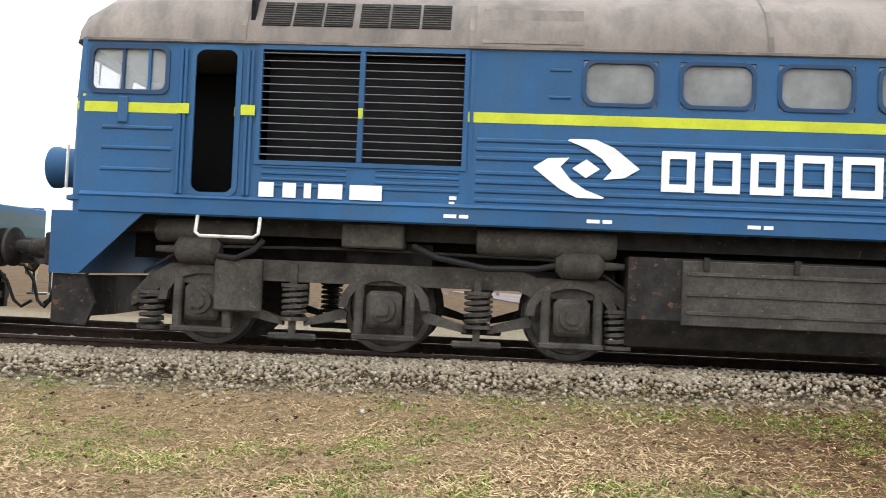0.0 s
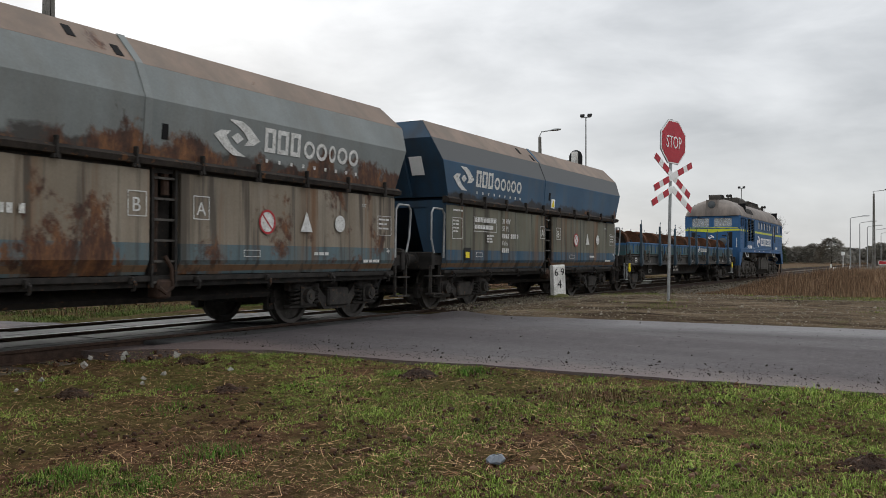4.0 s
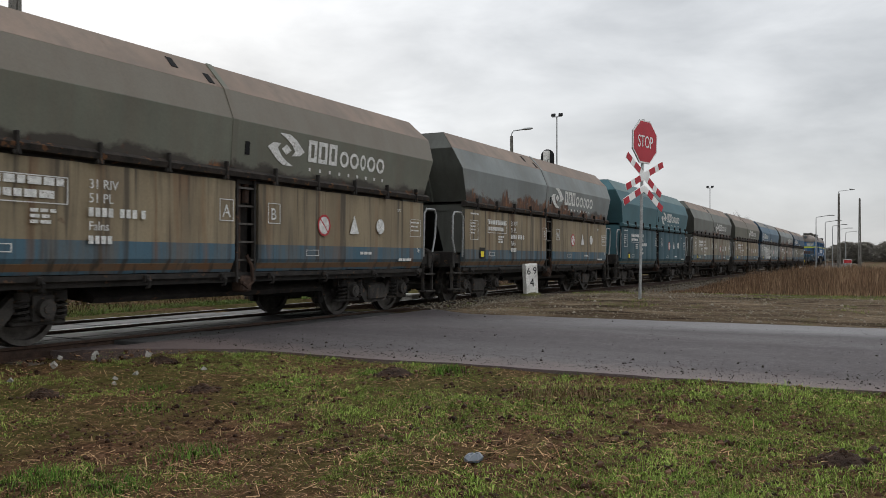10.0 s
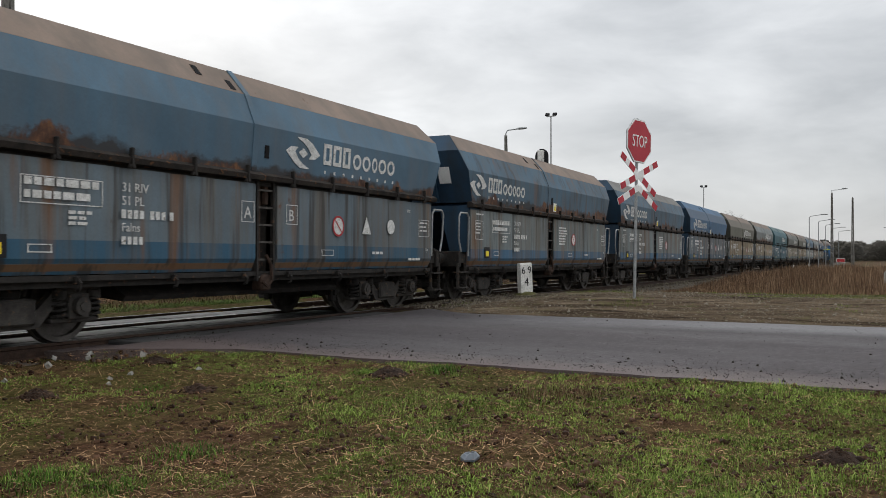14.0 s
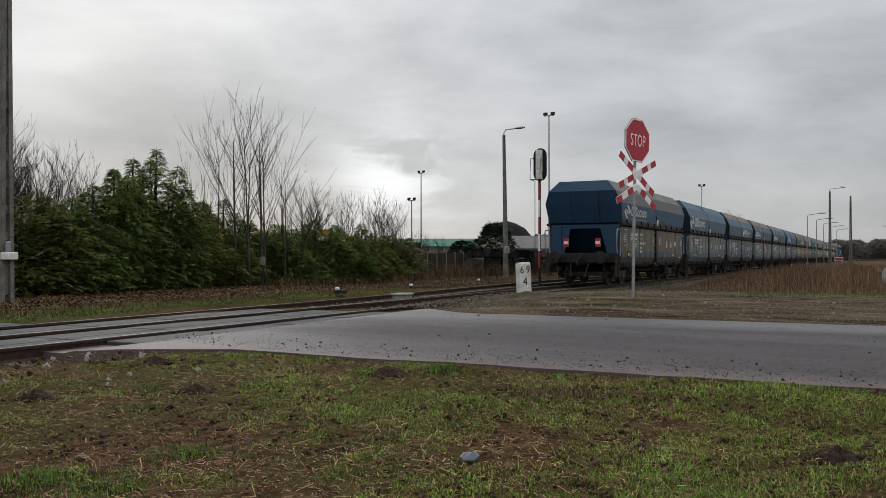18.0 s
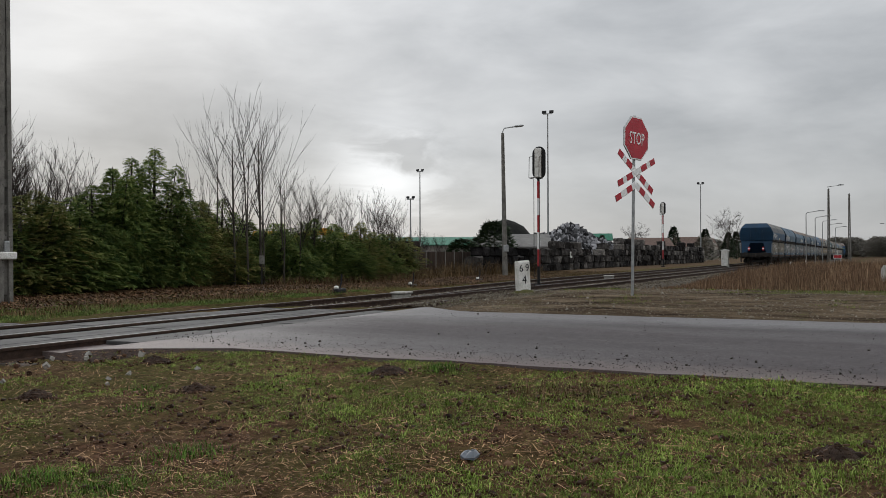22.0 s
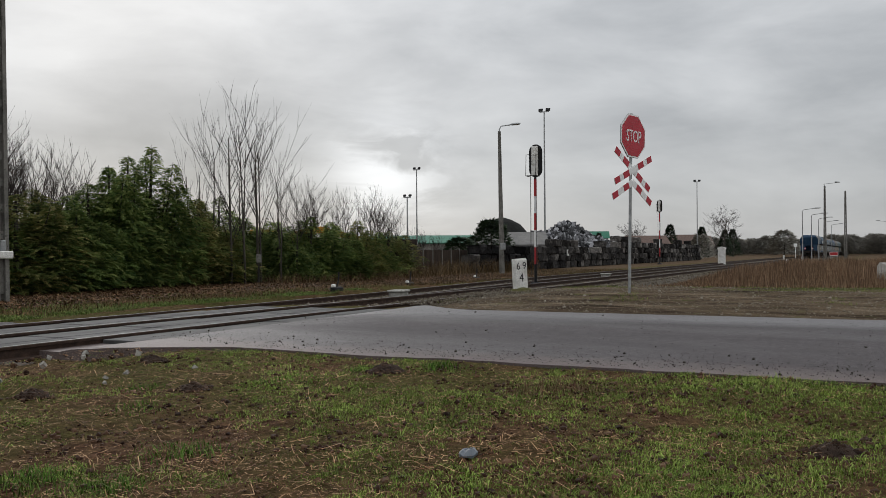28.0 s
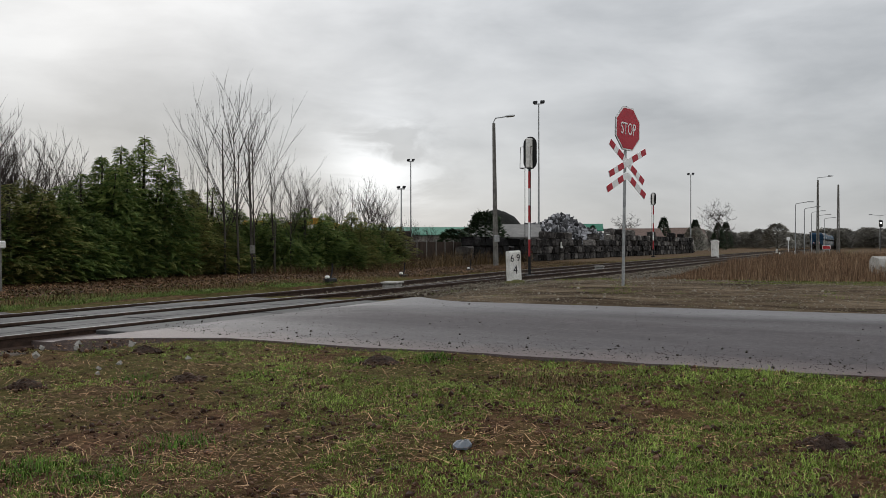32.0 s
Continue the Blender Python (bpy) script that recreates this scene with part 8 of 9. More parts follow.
def build_trees():
    rng = random.Random(21)
    row = [(15.0, 9.8, 2.7), (16.0, 10.2, 2.5), (17.0, 10.2, 2.8), (17.9, 10.4, 3.2), (18.9, 10.6, 3.8), (19.7, 10.6, 4.2), (20.6, 10.5, 4.6), (21.8, 10.7, 3.2), (23.2, 10.9, 3.0),
           (25.1, 11.5, 3.3), (26.8, 11.7, 2.6), (28.3, 11.2, 2.5), (30.4, 11.0, 2.8), (32.2, 10.9, 2.5), (37.3, 11.6, 2.3), (34.9, 11.4, 2.8), (39.6, 12.4, 2.4), (41.6, 13.0, 2.2), (13.8, 10.6, 2.9), (24.6, 11.6, 2.7), (27.4, 12.6, 2.7), (29.4, 12.4, 2.6), (31.3, 12.2, 2.7), (33.6, 12.0, 2.4), (16.6, 11.2, 3.0)]
    forms = [thuja_meshes(1, 4.0, 1.5, 4600), thuja_meshes(2, 4.6, 1.4, 4800), thuja_meshes(5, 3.4, 1.5, 4200), thuja_meshes(9, 5.0, 1.4, 5000)]
    for k, (x, y, h) in enumerate(row):
        f = forms[(k * 3 + k // 2) % 4]
        base = (4.0, 4.6, 3.4, 5.0)[(k * 3 + k // 2) % 4]
        s = h / base
        plant("thuja", f, (BARK, THUJA if k % 3 else THUJA_BROWN), x + 0.9, y + 0.9, (1.2, s), rng.uniform(0, 360), "dense dark green thuja in an overgrown hedge", "conifer", "thuja hedge")
        if k % 4 != 3:
            plant("thuja", forms[(k + 2) % 4], (BARK, THUJA), x + 1.9, y + 2.2, (1.25, s * 0.8), rng.uniform(0, 360), "dark thuja behind the front of the hedge", "conifer", "thuja hedge")
    for x, y, h in ((12.5, 14.0, 3.7), (15.0, 14.5, 4.0)):
        plant("thuja", forms[1], (BARK, THUJA), x, y, (0.65, h / 4.9), rng.uniform(0, 360), "dark thuja standing among bare shrubs", "conifer", "thuja hedge")
    sap = [bare_tree_meshes(s, 6.6, 0.048, 2, 0.42, 2, 1, 0.05, 0.006) for s in (31, 32, 33, 34)]
    for k, (x, y, h) in enumerate(((24.3, 10.4, 7.2), (25.2, 11.2, 8.1), (26.2, 10.6, 7.4), (27.0, 11.4, 6.9), (28.2, 11.2, 6.0), (23.4, 11.0, 5.8), (29.2, 12.0, 5.2), (24.8, 10.2, 7.6), (25.7, 10.3, 7.9), (26.6, 11.9, 6.4), (22.6, 10.8, 5.6), (30.4, 12.4, 4.6), (27.6, 10.7, 5.6), (22.0, 11.4, 4.6), (28.9, 10.9, 5.4), (25.0, 11.8, 7.0), (26.0, 11.3, 7.6))):
        plant("bare_sapling", sap[k % 4], (BARK, TWIG), x, y, (h / 7 * 0.9, h / 7), 77 * k, "slender leafless sapling with upright twigs", "tree", "leafless saplings")
    brush = [bare_tree_meshes(s, 4.2, 0.03, 2, 0.55, 3, 4, 0.08, 0.006) for s in (41, 42)]
    spots = [(12.4, 11.4, 4.2), (13.4, 11.8, 4.5), (14.9, 11.9, 4.7), (17.0, 12.8, 5.0), (16.0, 12.4, 4.6), (18.2, 12.0, 4.4), (13.8, 12.6, 4.2), (12.4, 13.4, 4.4), (31.5, 12.5, 4.3), (33.5, 13.2, 4.2), (36, 13.4, 4.2), (38.5, 13.2, 4.6), (40.5, 13.6, 4.3), (42.5, 14.2, 4.0), (46.0, 14.6, 2.7), (48.5, 15.4, 2.6), (51.0, 15.8, 2.4), (17.4, 12.9, 4.3), (19.0, 14.2, 4.5), (21.2, 14.6, 4.5), (14.6, 17.0, 5.0), (17.5, 18.5, 5.2), (20.5, 17.5, 4.8), (11.2, 20.0, 5.0)]
    for k, (x, y, h) in enumerate(spots):
        plant("bare_shrub", brush[k % 2], (BARK, TWIG), x, y, (h / 4.2 * 0.8, h / 4.2), 51 * k, "leafless grey-brown shrub with many thin stems", "shrub", "leafless shrubs")
    lone = bare_tree_meshes(54, 11.5, 0.2, 3, 0.95, 4, 1, 0.14, 0.016)
    oak = bare_tree_meshes(51, 11.5, 0.17, 3, 0.62, 4, 1)
    plant("bare_tree", oak, (BARK, TWIG), 9.4, 18.0, (1.05, 1.0), 20, "broad leafless tree with fine spreading twigs", "tree", "large leafless trees")
    plant("bare_tree", oak, (BARK, TWIG), 12.6, 22.5, (0.8, 0.8), 140, "broad leafless tree with fine spreading twigs", "tree", "large leafless trees")
    birch = bare_tree_meshes(61, 11.0, 0.1, 3, 0.5, 4, 1, 0.12, 0.011)
    for k, (x, y, h) in enumerate(((-3.5, 35, 10), (-0.8, 36, 11), (2.0, 35, 11.5), (4.6, 37, 10.5), (7.0, 38, 10), (-6.5, 38, 10))):
        plant("birch", birch, (TWIG_PALE, TWIG_PALE), x, y, (0.95, h / 11), 63 * k, "pale leafless birch with drooping fine twigs", "tree", "birches")
    bud = leafy("budding_leaves", (0.12, 0.12, 0.04), (0.2, 0.2, 0.07), (0.3, 0.28, 0.12))
    yel = conifer_meshes(14, 4.0, 2.0, 900, 0.2, 0.2)
    plant("budding_shrub", yel, (BARK, bud), 5.6, 27.0, (1.0, 1.1), 0, "pale yellow-green shrub just coming into leaf", "shrub", "budding shrubs")
    plant("budding_shrub", yel, (BARK, bud), 8.5, 27.5, (0.8, 0.9), 90, "pale yellow-green shrub just coming into leaf", "shrub", "budding shrubs")
    far_sp = conifer_meshes(71, 8.0, 2.2, 1700, 0.5, 0.95, 1.5)
    for k, (x, y, h) in enumerate(((118, 27, 4.8), (121, 25, 4.0), (165, 24, 6.4), (190, 22.5, 6.6), (205, 20, 6.2), (232, 22, 7))):
        plant("spruce", far_sp, (BARK, SPRUCE), x, y, (h / 8, h / 8), 40 * k, "dark spruce behind the yards", "conifer", "spruces beyond the yard")
    plant("bare_tree", lone, (BARK, TWIG), 178, 34.0, (0.8, 0.72), 80, "bare round-crowned tree behind the yard", "tree", "large leafless trees")
    plant("bare_tree", lone, (BARK, TWIG), 178, 16.2, (0.95, 0.95), 200, "bare round-crowned tree standing alone", "tree", "large leafless trees")
    blossom = leafy("white_blossom", (0.16, 0.15, 0.125), (0.25, 0.235, 0.2), (0.36, 0.34, 0.3))
    pink = leafy("pink_blossom", (0.10, 0.05, 0.055), (0.16, 0.085, 0.09), (0.22, 0.13, 0.13))
    ball = conifer_meshes(81, 5.0, 2.6, 1100, 0.1, 0.1, 1.6)
    for x, y, s, mt, lb in ((150, 17.0, 0.5, blossom, "white-flowering tree beyond the wall"), (160, 17.5, 0.85, pink, "pink-flowering tree beyond the wall"), (235, 10.0, 1.3, blossom, "white-flowering tree beyond the wall"), (255, 8.0, 0.8, bud, "fresh green shrub beyond the wall")):
        plant("flowering_tree", ball, (BARK, mt), x, y, (s, s), x, lb, "tree", "flowering trees")
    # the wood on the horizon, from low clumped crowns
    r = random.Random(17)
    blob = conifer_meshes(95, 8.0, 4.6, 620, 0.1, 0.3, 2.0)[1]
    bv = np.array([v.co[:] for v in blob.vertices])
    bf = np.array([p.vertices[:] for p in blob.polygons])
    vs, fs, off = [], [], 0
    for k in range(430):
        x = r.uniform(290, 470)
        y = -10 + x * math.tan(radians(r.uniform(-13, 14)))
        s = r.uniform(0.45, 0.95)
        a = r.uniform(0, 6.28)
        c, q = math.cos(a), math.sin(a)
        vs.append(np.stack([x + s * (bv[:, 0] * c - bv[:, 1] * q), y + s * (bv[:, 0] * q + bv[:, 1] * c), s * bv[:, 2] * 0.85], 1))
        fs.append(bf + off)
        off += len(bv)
    # grey-brown tones lightened further, so the colour holds the haze of distance
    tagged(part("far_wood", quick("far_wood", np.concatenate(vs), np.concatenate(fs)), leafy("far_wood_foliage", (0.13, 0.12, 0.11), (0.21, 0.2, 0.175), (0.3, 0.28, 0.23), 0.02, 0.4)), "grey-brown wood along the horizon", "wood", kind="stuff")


def build_reeds():
    """Tall dry grass on the near side of the line beyond the dirt."""
    r = np.random.RandomState(5)
    P, H = [], []
    for _ in range(170000):
        x = 22 + 76 * r.rand() ** 1.8
        y = r.uniform(-30, -1.9)
        edge = 27.0 + 0.25 * (y + 10) + 3.0 * noise.noise((y * 0.35, 1, 0)) if y < -6 else 24.5 - 0.3 * (y + 6)
        k = ease(edge - 2.0, edge + 11, x + 2.5 * noise.noise((x * 0.4, y * 0.4, 6))) * (0.65 + 0.7 * patchy(x, y, 0.3, 3))
        if k < 0.03 or r.rand() > 0.35 + k:
            continue
        P.append((x, y, lie(x, y)))
        az = math.degrees(math.atan2(y + 10, x))
        low = 1 - ease(6.0, 11.5, az)
        H.append((0.05 + low * (0.06 + 0.85 * k * (0.7 + 0.7 * patchy(x, y, 0.5, 9))) + 0.10 * r.rand() + (0.3 * r.rand() if r.rand() < 0.08 else 0) * low) * r.uniform(0.45, 1.15))
    P, H = np.array(P), np.array(H)
    v, f = blades(P, H, r.uniform(0.008, 0.02, len(P)), r.uniform(0.05, 0.4, len(P)), 6, 0.2)
    tagged(part("dry_reeds", quick("dry_reeds", v, f), leafy("dry_reed_stalks", (0.06, 0.034, 0.021), (0.16, 0.097, 0.058), (0.34, 0.235, 0.145), 0.5)), "tall brown dry grass beside the line", "dry grass", kind="stuff")
    # a green strip along the far rail
    g = []
    for _ in range(60000):
        x, y = r.uniform(8, 22), r.uniform(2.9, 6.8)
        if on_road(x, y) < -0.1 and patchy(x, y, 0.5, 5) + 0.12 - 0.30 * (y - 3.6) / 3 - 0.03 * (x - 14) + r.normal(0, 0.15) > 0:
            g.append((x, y, lie(x, y) - 0.02))
    g = np.array(g)
    v, f = blades(g, r.uniform(0.02, 0.075, len(g)), r.uniform(0.007, 0.013, len(g)), r.uniform(0.3, 1.2, len(g)), 26)
    tagged(part("grass", quick("grass", v, f), leafy("far_grass_blades", (0.04, 0.075, 0.016), (0.1, 0.16, 0.035), (0.2, 0.22, 0.07), 2.0)), "green grass strip along the far rail", "grass", kind="stuff")
    P, H = [], []
    for _ in range(60000):
        x, y = r.uniform(10, 60), r.uniform(2.9, 13.5)
        lim = 3.0 + (bend(x) - 1.4)
        if y < lim + 0.6 or on_road(x, y) > -0.2:
            continue
        P.append((x, y, lie(x, y) - 0.02))
        H.append(r.uniform(0.05, 0.16) + ((0.45 + 0.6 * ease(36, 44, x)) * r.rand() if y > 8.5 + 0.08 * (x - 20) and x > 26 else 0))
    P, H = np.array(P), np.array(H)
    v, f = blades(P, H, r.uniform(0.008, 0.018, len(P)), r.uniform(0.2, 1.2, len(P)), 16)
    tagged(part("rough_grass", quick("rough_grass", v, f), leafy("rough_grass_blades", (0.03, 0.022, 0.01), (0.085, 0.055, 0.026), (0.18, 0.12, 0.06))), "rough brownish grass along the far side of the tracks", "grass", kind="stuff")
    # leaf litter under the hedge
    n = 26000
    x, y = r.uniform(10, 46, n), 10.9 - 5.6 * r.rand(n) ** 1.4
    a = r.uniform(0, 6.28, n)
    c = np.stack([x, y, np.array([lie(p, q) for p, q in zip(x, y)]) + r.uniform(0.01, 0.04, n)], 1)
    u = np.stack([np.cos(a), np.sin(a), r.uniform(-0.5, 0.5, n)], 1) * 0.05
    w = np.stack([-np.sin(a), np.cos(a), r.uniform(-0.5, 0.5, n)], 1) * 0.03
    v = np.stack([c - u, c - w, c + u, c + w], 1).reshape(-1, 3)
    k = np.arange(n)[:, None] * 4
    tagged(part("leaf_litter", quick("leaf_litter", v, np.concatenate([k + np.array([[0, 1, 2]]), k + np.array([[0, 2, 3]])], 0)), leafy("fallen_leaves", (0.03, 0.014, 0.008), (0.085, 0.04, 0.02), (0.2, 0.115, 0.065))), "brown fallen leaves under the hedge", "leaves", kind="stuff")



TUFT_MAT = leafy("lush_tuft_blades", (0.03, 0.08, 0.010), (0.08, 0.17, 0.022), (0.17, 0.27, 0.055))
WEED_MAT = leafy("dry_tuft_blades", (0.07, 0.04, 0.022), (0.15, 0.095, 0.05), (0.28, 0.2, 0.115))
scatter_verge()
for k, (x, y, n, rad, h) in enumerate(((7.87, -6.04, 260, 0.12, 0.14), (3.38, -5.7, 420, 0.16, 0.12), (3.46, -6.18, 300, 0.14, 0.10), (4.3, -5.98, 360, 0.18, 0.11), (7.55, -5.3, 160, 0.1, 0.08), (8.3, -7.2, 200, 0.13, 0.08),
                                      (5.87, -3.99, 200, 0.16, 0.09), (3.0, -6.7, 320, 0.2, 0.11), (6.7, -5.0, 260, 0.25, 0.08), (5.2, -4.6, 220, 0.2, 0.08), (2.2, -5.2, 300, 0.22, 0.1), (0.8, -5.8, 240, 0.2, 0.1))):
    tuft(x, y, n, rad, h, TUFT_MAT, "grass_tuft", "lush green grass tuft in the verge", 100 + k)
tuft(7.1, -7.5, 420, 0.3, 0.16, WEED_MAT, "dry_tuft", "patch of dry upright stalks in the verge", 140, "dry tufts")
mole = surface("molehill_soil", (0.018, 0.010, 0.007), (0.055, 0.033, 0.022), 14, (0.9, 1), 0, 0.8, 0.03)
hill = random.Random(31)
loose = []
for x, y, w in ((7.55, -5.58, 0.18), (5.81, -9.75, 0.14), (6.1, -4.4, 0.12), (5.2, -3.4, 0.13), (7.1, -2.9, 0.13)):
    for _ in range(170):
        q, d = hill.uniform(0, 6.283), abs(hill.gauss(0, 0.75))
        loose.append((x + d * w * math.cos(q), y + d * w * math.sin(q), soil_z(x, y) + max(0.0, 0.4 * w * (1 - d)), hill.uniform(0.01, 0.04)))
    mb = Mesh()
    rr = random.Random(int(x * 100))
    mb.loft([[(a * w * math.cos(q) * (1 + 0.2 * noise.noise((3 * math.cos(q), 3 * math.sin(q), x))), a * w * math.sin(q) * (1 + 0.2 * noise.noise((3 * math.cos(q), 3 * math.sin(q), y))), h * w + 0.1 * w * noise.noise((5 * a * math.cos(q), 5 * a * math.sin(q), x))) for q in (2 * math.pi * k / 16 for k in range(16))] for a, h in ((1.2, -0.1), (0.9, 0.12), (0.6, 0.3), (0.3, 0.4), (0.05, 0.42))])
    tagged(part("molehill", mb, mole, m=pose(x, y, soil_z(x, y)), smooth=True), "small dark molehill in the verge", "molehill", "molehills")
stones("soil_clods", loose, "dark crumbled clods on the molehills", leafy("dark_clods", (0.014, 0.008, 0.005), (0.04, 0.023, 0.015), (0.09, 0.055, 0.037), 2.0), 8)
rr = random.Random(77)
lt = Mesh()
lt.loft([[(0.05 * a * math.cos(q) * (1.5 if k == 0 else 1.4), 0.05 * a * math.sin(q), h * 0.8 + 0.01 * rr.uniform(-1, 1)) for q in (2 * math.pi * j / 12 for j in range(12))] for k, (a, h) in enumerate(((1.0, 0.0), (1.1, 0.02), (0.7, 0.045), (0.15, 0.05)))])
tagged(part("litter", lt, plain("crumpled_plastic", (0.13, 0.148, 0.17), 0.4), m=pose(4.74, -7.78, soil_z(4.74, -7.78) + 0.01)), "crumpled pale plastic wrapper lying in the grass", "litter")
build_ballast()
build_bed()
build_trees()
build_reeds()


def build_dirt():
    """Low tufts, clods and gravel on the driven ground beyond the road."""
    r = np.random.RandomState(15)
    g, cl = [], []
    for _ in range(60000):
        x, y = 13.6 + 13 * r.rand(), -18 + 16 * r.rand()
        if on_road(x, y) > -0.1:
            continue
        if patchy(x, y, 0.45, 8) + 0.05 * (x - 19) > 0.32 or (x > 21.5 and y < -7 and r.rand() < 0.85 * ease(21.5, 22.6, x + patchy(x, y, 0.8, 2))):
            g.append((x, y, soil_z(x, y) - 0.01))
        elif r.rand() < 0.4:
            cl.append((x, y, soil_z(x, y), r.uniform(0.006, 0.02) if r.rand() < 0.95 else r.uniform(0.02, 0.05)))
    g = np.array(g)
    v, f = blades(g, r.uniform(0.02, 0.07, len(g)), r.uniform(0.006, 0.011, len(g)), r.uniform(0.3, 1.2, len(g)), 36)
    tagged(part("grass", quick("grass", v, f), leafy("trodden_grass_blades", (0.05, 0.065, 0.014), (0.11, 0.145, 0.03), (0.22, 0.23, 0.07), 2.0)), "trodden grass on the driven dirt", "grass", kind="stuff")
    stones("gravel", cl, "mixed gravel and clods on the driven dirt", stone_material("dirt_gravel", 0.55), 9)


build_dirt()


# ---- the yards beyond the tracks ----


def bale_material(name, dark, mid, pale, amount):
    """Pressed scrap, each bale of its own tone, with pale flecks of torn sheet."""
    m, nodes, links, b = material(name, 0.9)
    info = nodes.new("ShaderNodeObjectInfo")
    body = ramp_of(nodes, links, info.outputs["Random"], [(0.0, dark), (0.45, mid), (0.8, tuple(1.7 * v for v in mid)), (1.0, pale)])
    lump = nz(nodes, links, 3.2, 6, 0.7)
    body = mix_of(nodes, links, 1.0, body, ramp_of(nodes, links, lump, [(0.32, 0.15), (0.5, 0.8), (0.68, 1.7)]), "MULTIPLY")
    fleck = ramp_of(nodes, links, nz(nodes, links, 5.0, 5, 0.7, (1, 1, 0.5)), [(amount, 0.0), (amount + 0.05, 0.8)])
    links.new(mix_of(nodes, links, fleck, body, pale), b.inputs["Base Color"])
    b.inputs["Specular IOR Level"].default_value = 0.1
    bump_of(nodes, links, b, lump, 0.8, 0.06)
    return m


BALE = bale_material("pressed_scrap_bale", (0.008, 0.007, 0.007), (0.035, 0.032, 0.03), (0.2, 0.185, 0.17), 0.60)
BALE_BLACK = bale_material("black_scrap_bale", (0.004, 0.004, 0.004), (0.010, 0.009, 0.009), (0.07, 0.065, 0.06), 0.66)
SCRAP = leafy("loose_scrap", (0.015, 0.015, 0.016), (0.07, 0.07, 0.073), (0.42, 0.42, 0.44))


def build_yard():
    r = random.Random(12)
    wall = thing("bale_wall", label="long wall of stacked pressed scrap bales", category="scrap bales", kind="structure")
    forms = []
    for k in range(5):
        mb = Mesh()
        mb.box(-0.5, 0.5, -0.45, 0.45, 0.0, 0.56, 0.06)
        mb.v = [(a + r.uniform(-0.09, 0.09), b + r.uniform(-0.09, 0.09), c + r.uniform(-0.06, 0.06)) for a, b, c in mb.v]
        forms.append(mb.mesh("bale"))
    x = 49.0
    while x < 136:
        y = 12.3 + 0.02 * (x - 46)
        top = (3 if x < 85 else 4) - (r.random() < 0.2) + (r.random() < 0.15)
        for k in range(top):
            repaint(part("bale", forms[r.randrange(5)], BALE, wall, m=pose(x + r.uniform(-0.06, 0.06), y + r.uniform(-0.12, 0.12), lie(x, y) + 0.57 * k, 0, 0, r.uniform(-5, 5))), BALE_BLACK if x + 3 * noise.noise((x, k, 0)) < 60 else BALE)
        x += 1.02
    # heap of loose scrap behind the wall
    vs, fs = [], []
    for k in range(4200):
        a, u = r.uniform(0, 6.283), math.sqrt(r.random())
        hgt = 4.2 * max(0.0, 1 - u ** 1.4) * (1 + 0.25 * noise.noise((3 * u * math.cos(a), 3 * u * math.sin(a), 2)))
        px, py = 102 + 9.5 * u * math.cos(a), 24 + 8.5 * u * math.sin(a)
        s = r.uniform(0.15, 0.6)
        i = len(vs)
        q = Euler((r.uniform(0, 3), r.uniform(0, 3), r.uniform(0, 3))).to_matrix() @ Matrix.Diagonal((1, r.uniform(0.15, 0.7), 0.1))
        vs += [Vector((px, py, hgt)) + q @ Vector(p) * s for p in ((-1, -1, -1), (1, -1, -1), (-1, 1, -1), (1, 1, -1), (-1, -1, 1), (1, -1, 1), (-1, 1, 1), (1, 1, 1))]
        fs += [tuple(j + i for j in f) for f in CHUNK_F]
    tagged(part("scrap_heap", quick("scrap_heap", vs, fs), SCRAP), "grey heap of loose metal scrap behind the bale wall", "scrap heap", kind="stuff")
    mound = Mesh()
    mound.loft([[(4.1 * a * math.cos(q), 4.1 * a * math.sin(q), h) for q in (2 * math.pi * k / 24 for k in range(24))] for a, h in ((1.1, -0.2), (1.0, 1.6), (0.84, 3.2), (0.55, 4.6), (0.27, 5.2), (0.03, 5.5))])
    tagged(part("storage_dome", mound, surface("dark_sheeting", (0.008, 0.009, 0.008), (0.02, 0.02, 0.018), 2, (0.95, 1.0)), m=pose(99, 30.8, 0), smooth=True), "black sheeted storage dome", "dome")
    bush = conifer_meshes(101, 4.0, 2.2, 1500, 0.1, 0.2, 1.3)
    plant("evergreen_bush", bush, (BARK, SPRUCE), 67, 18.6, (0.85, 1.0), 10, "dark evergreen bush by the sheds", "bush", "evergreen bushes")
    plant("evergreen_bush", bush, (BARK, SPRUCE), 60, 18.2, (0.75, 0.6), 80, "dark evergreen bush by the sheds", "bush", "evergreen bushes")


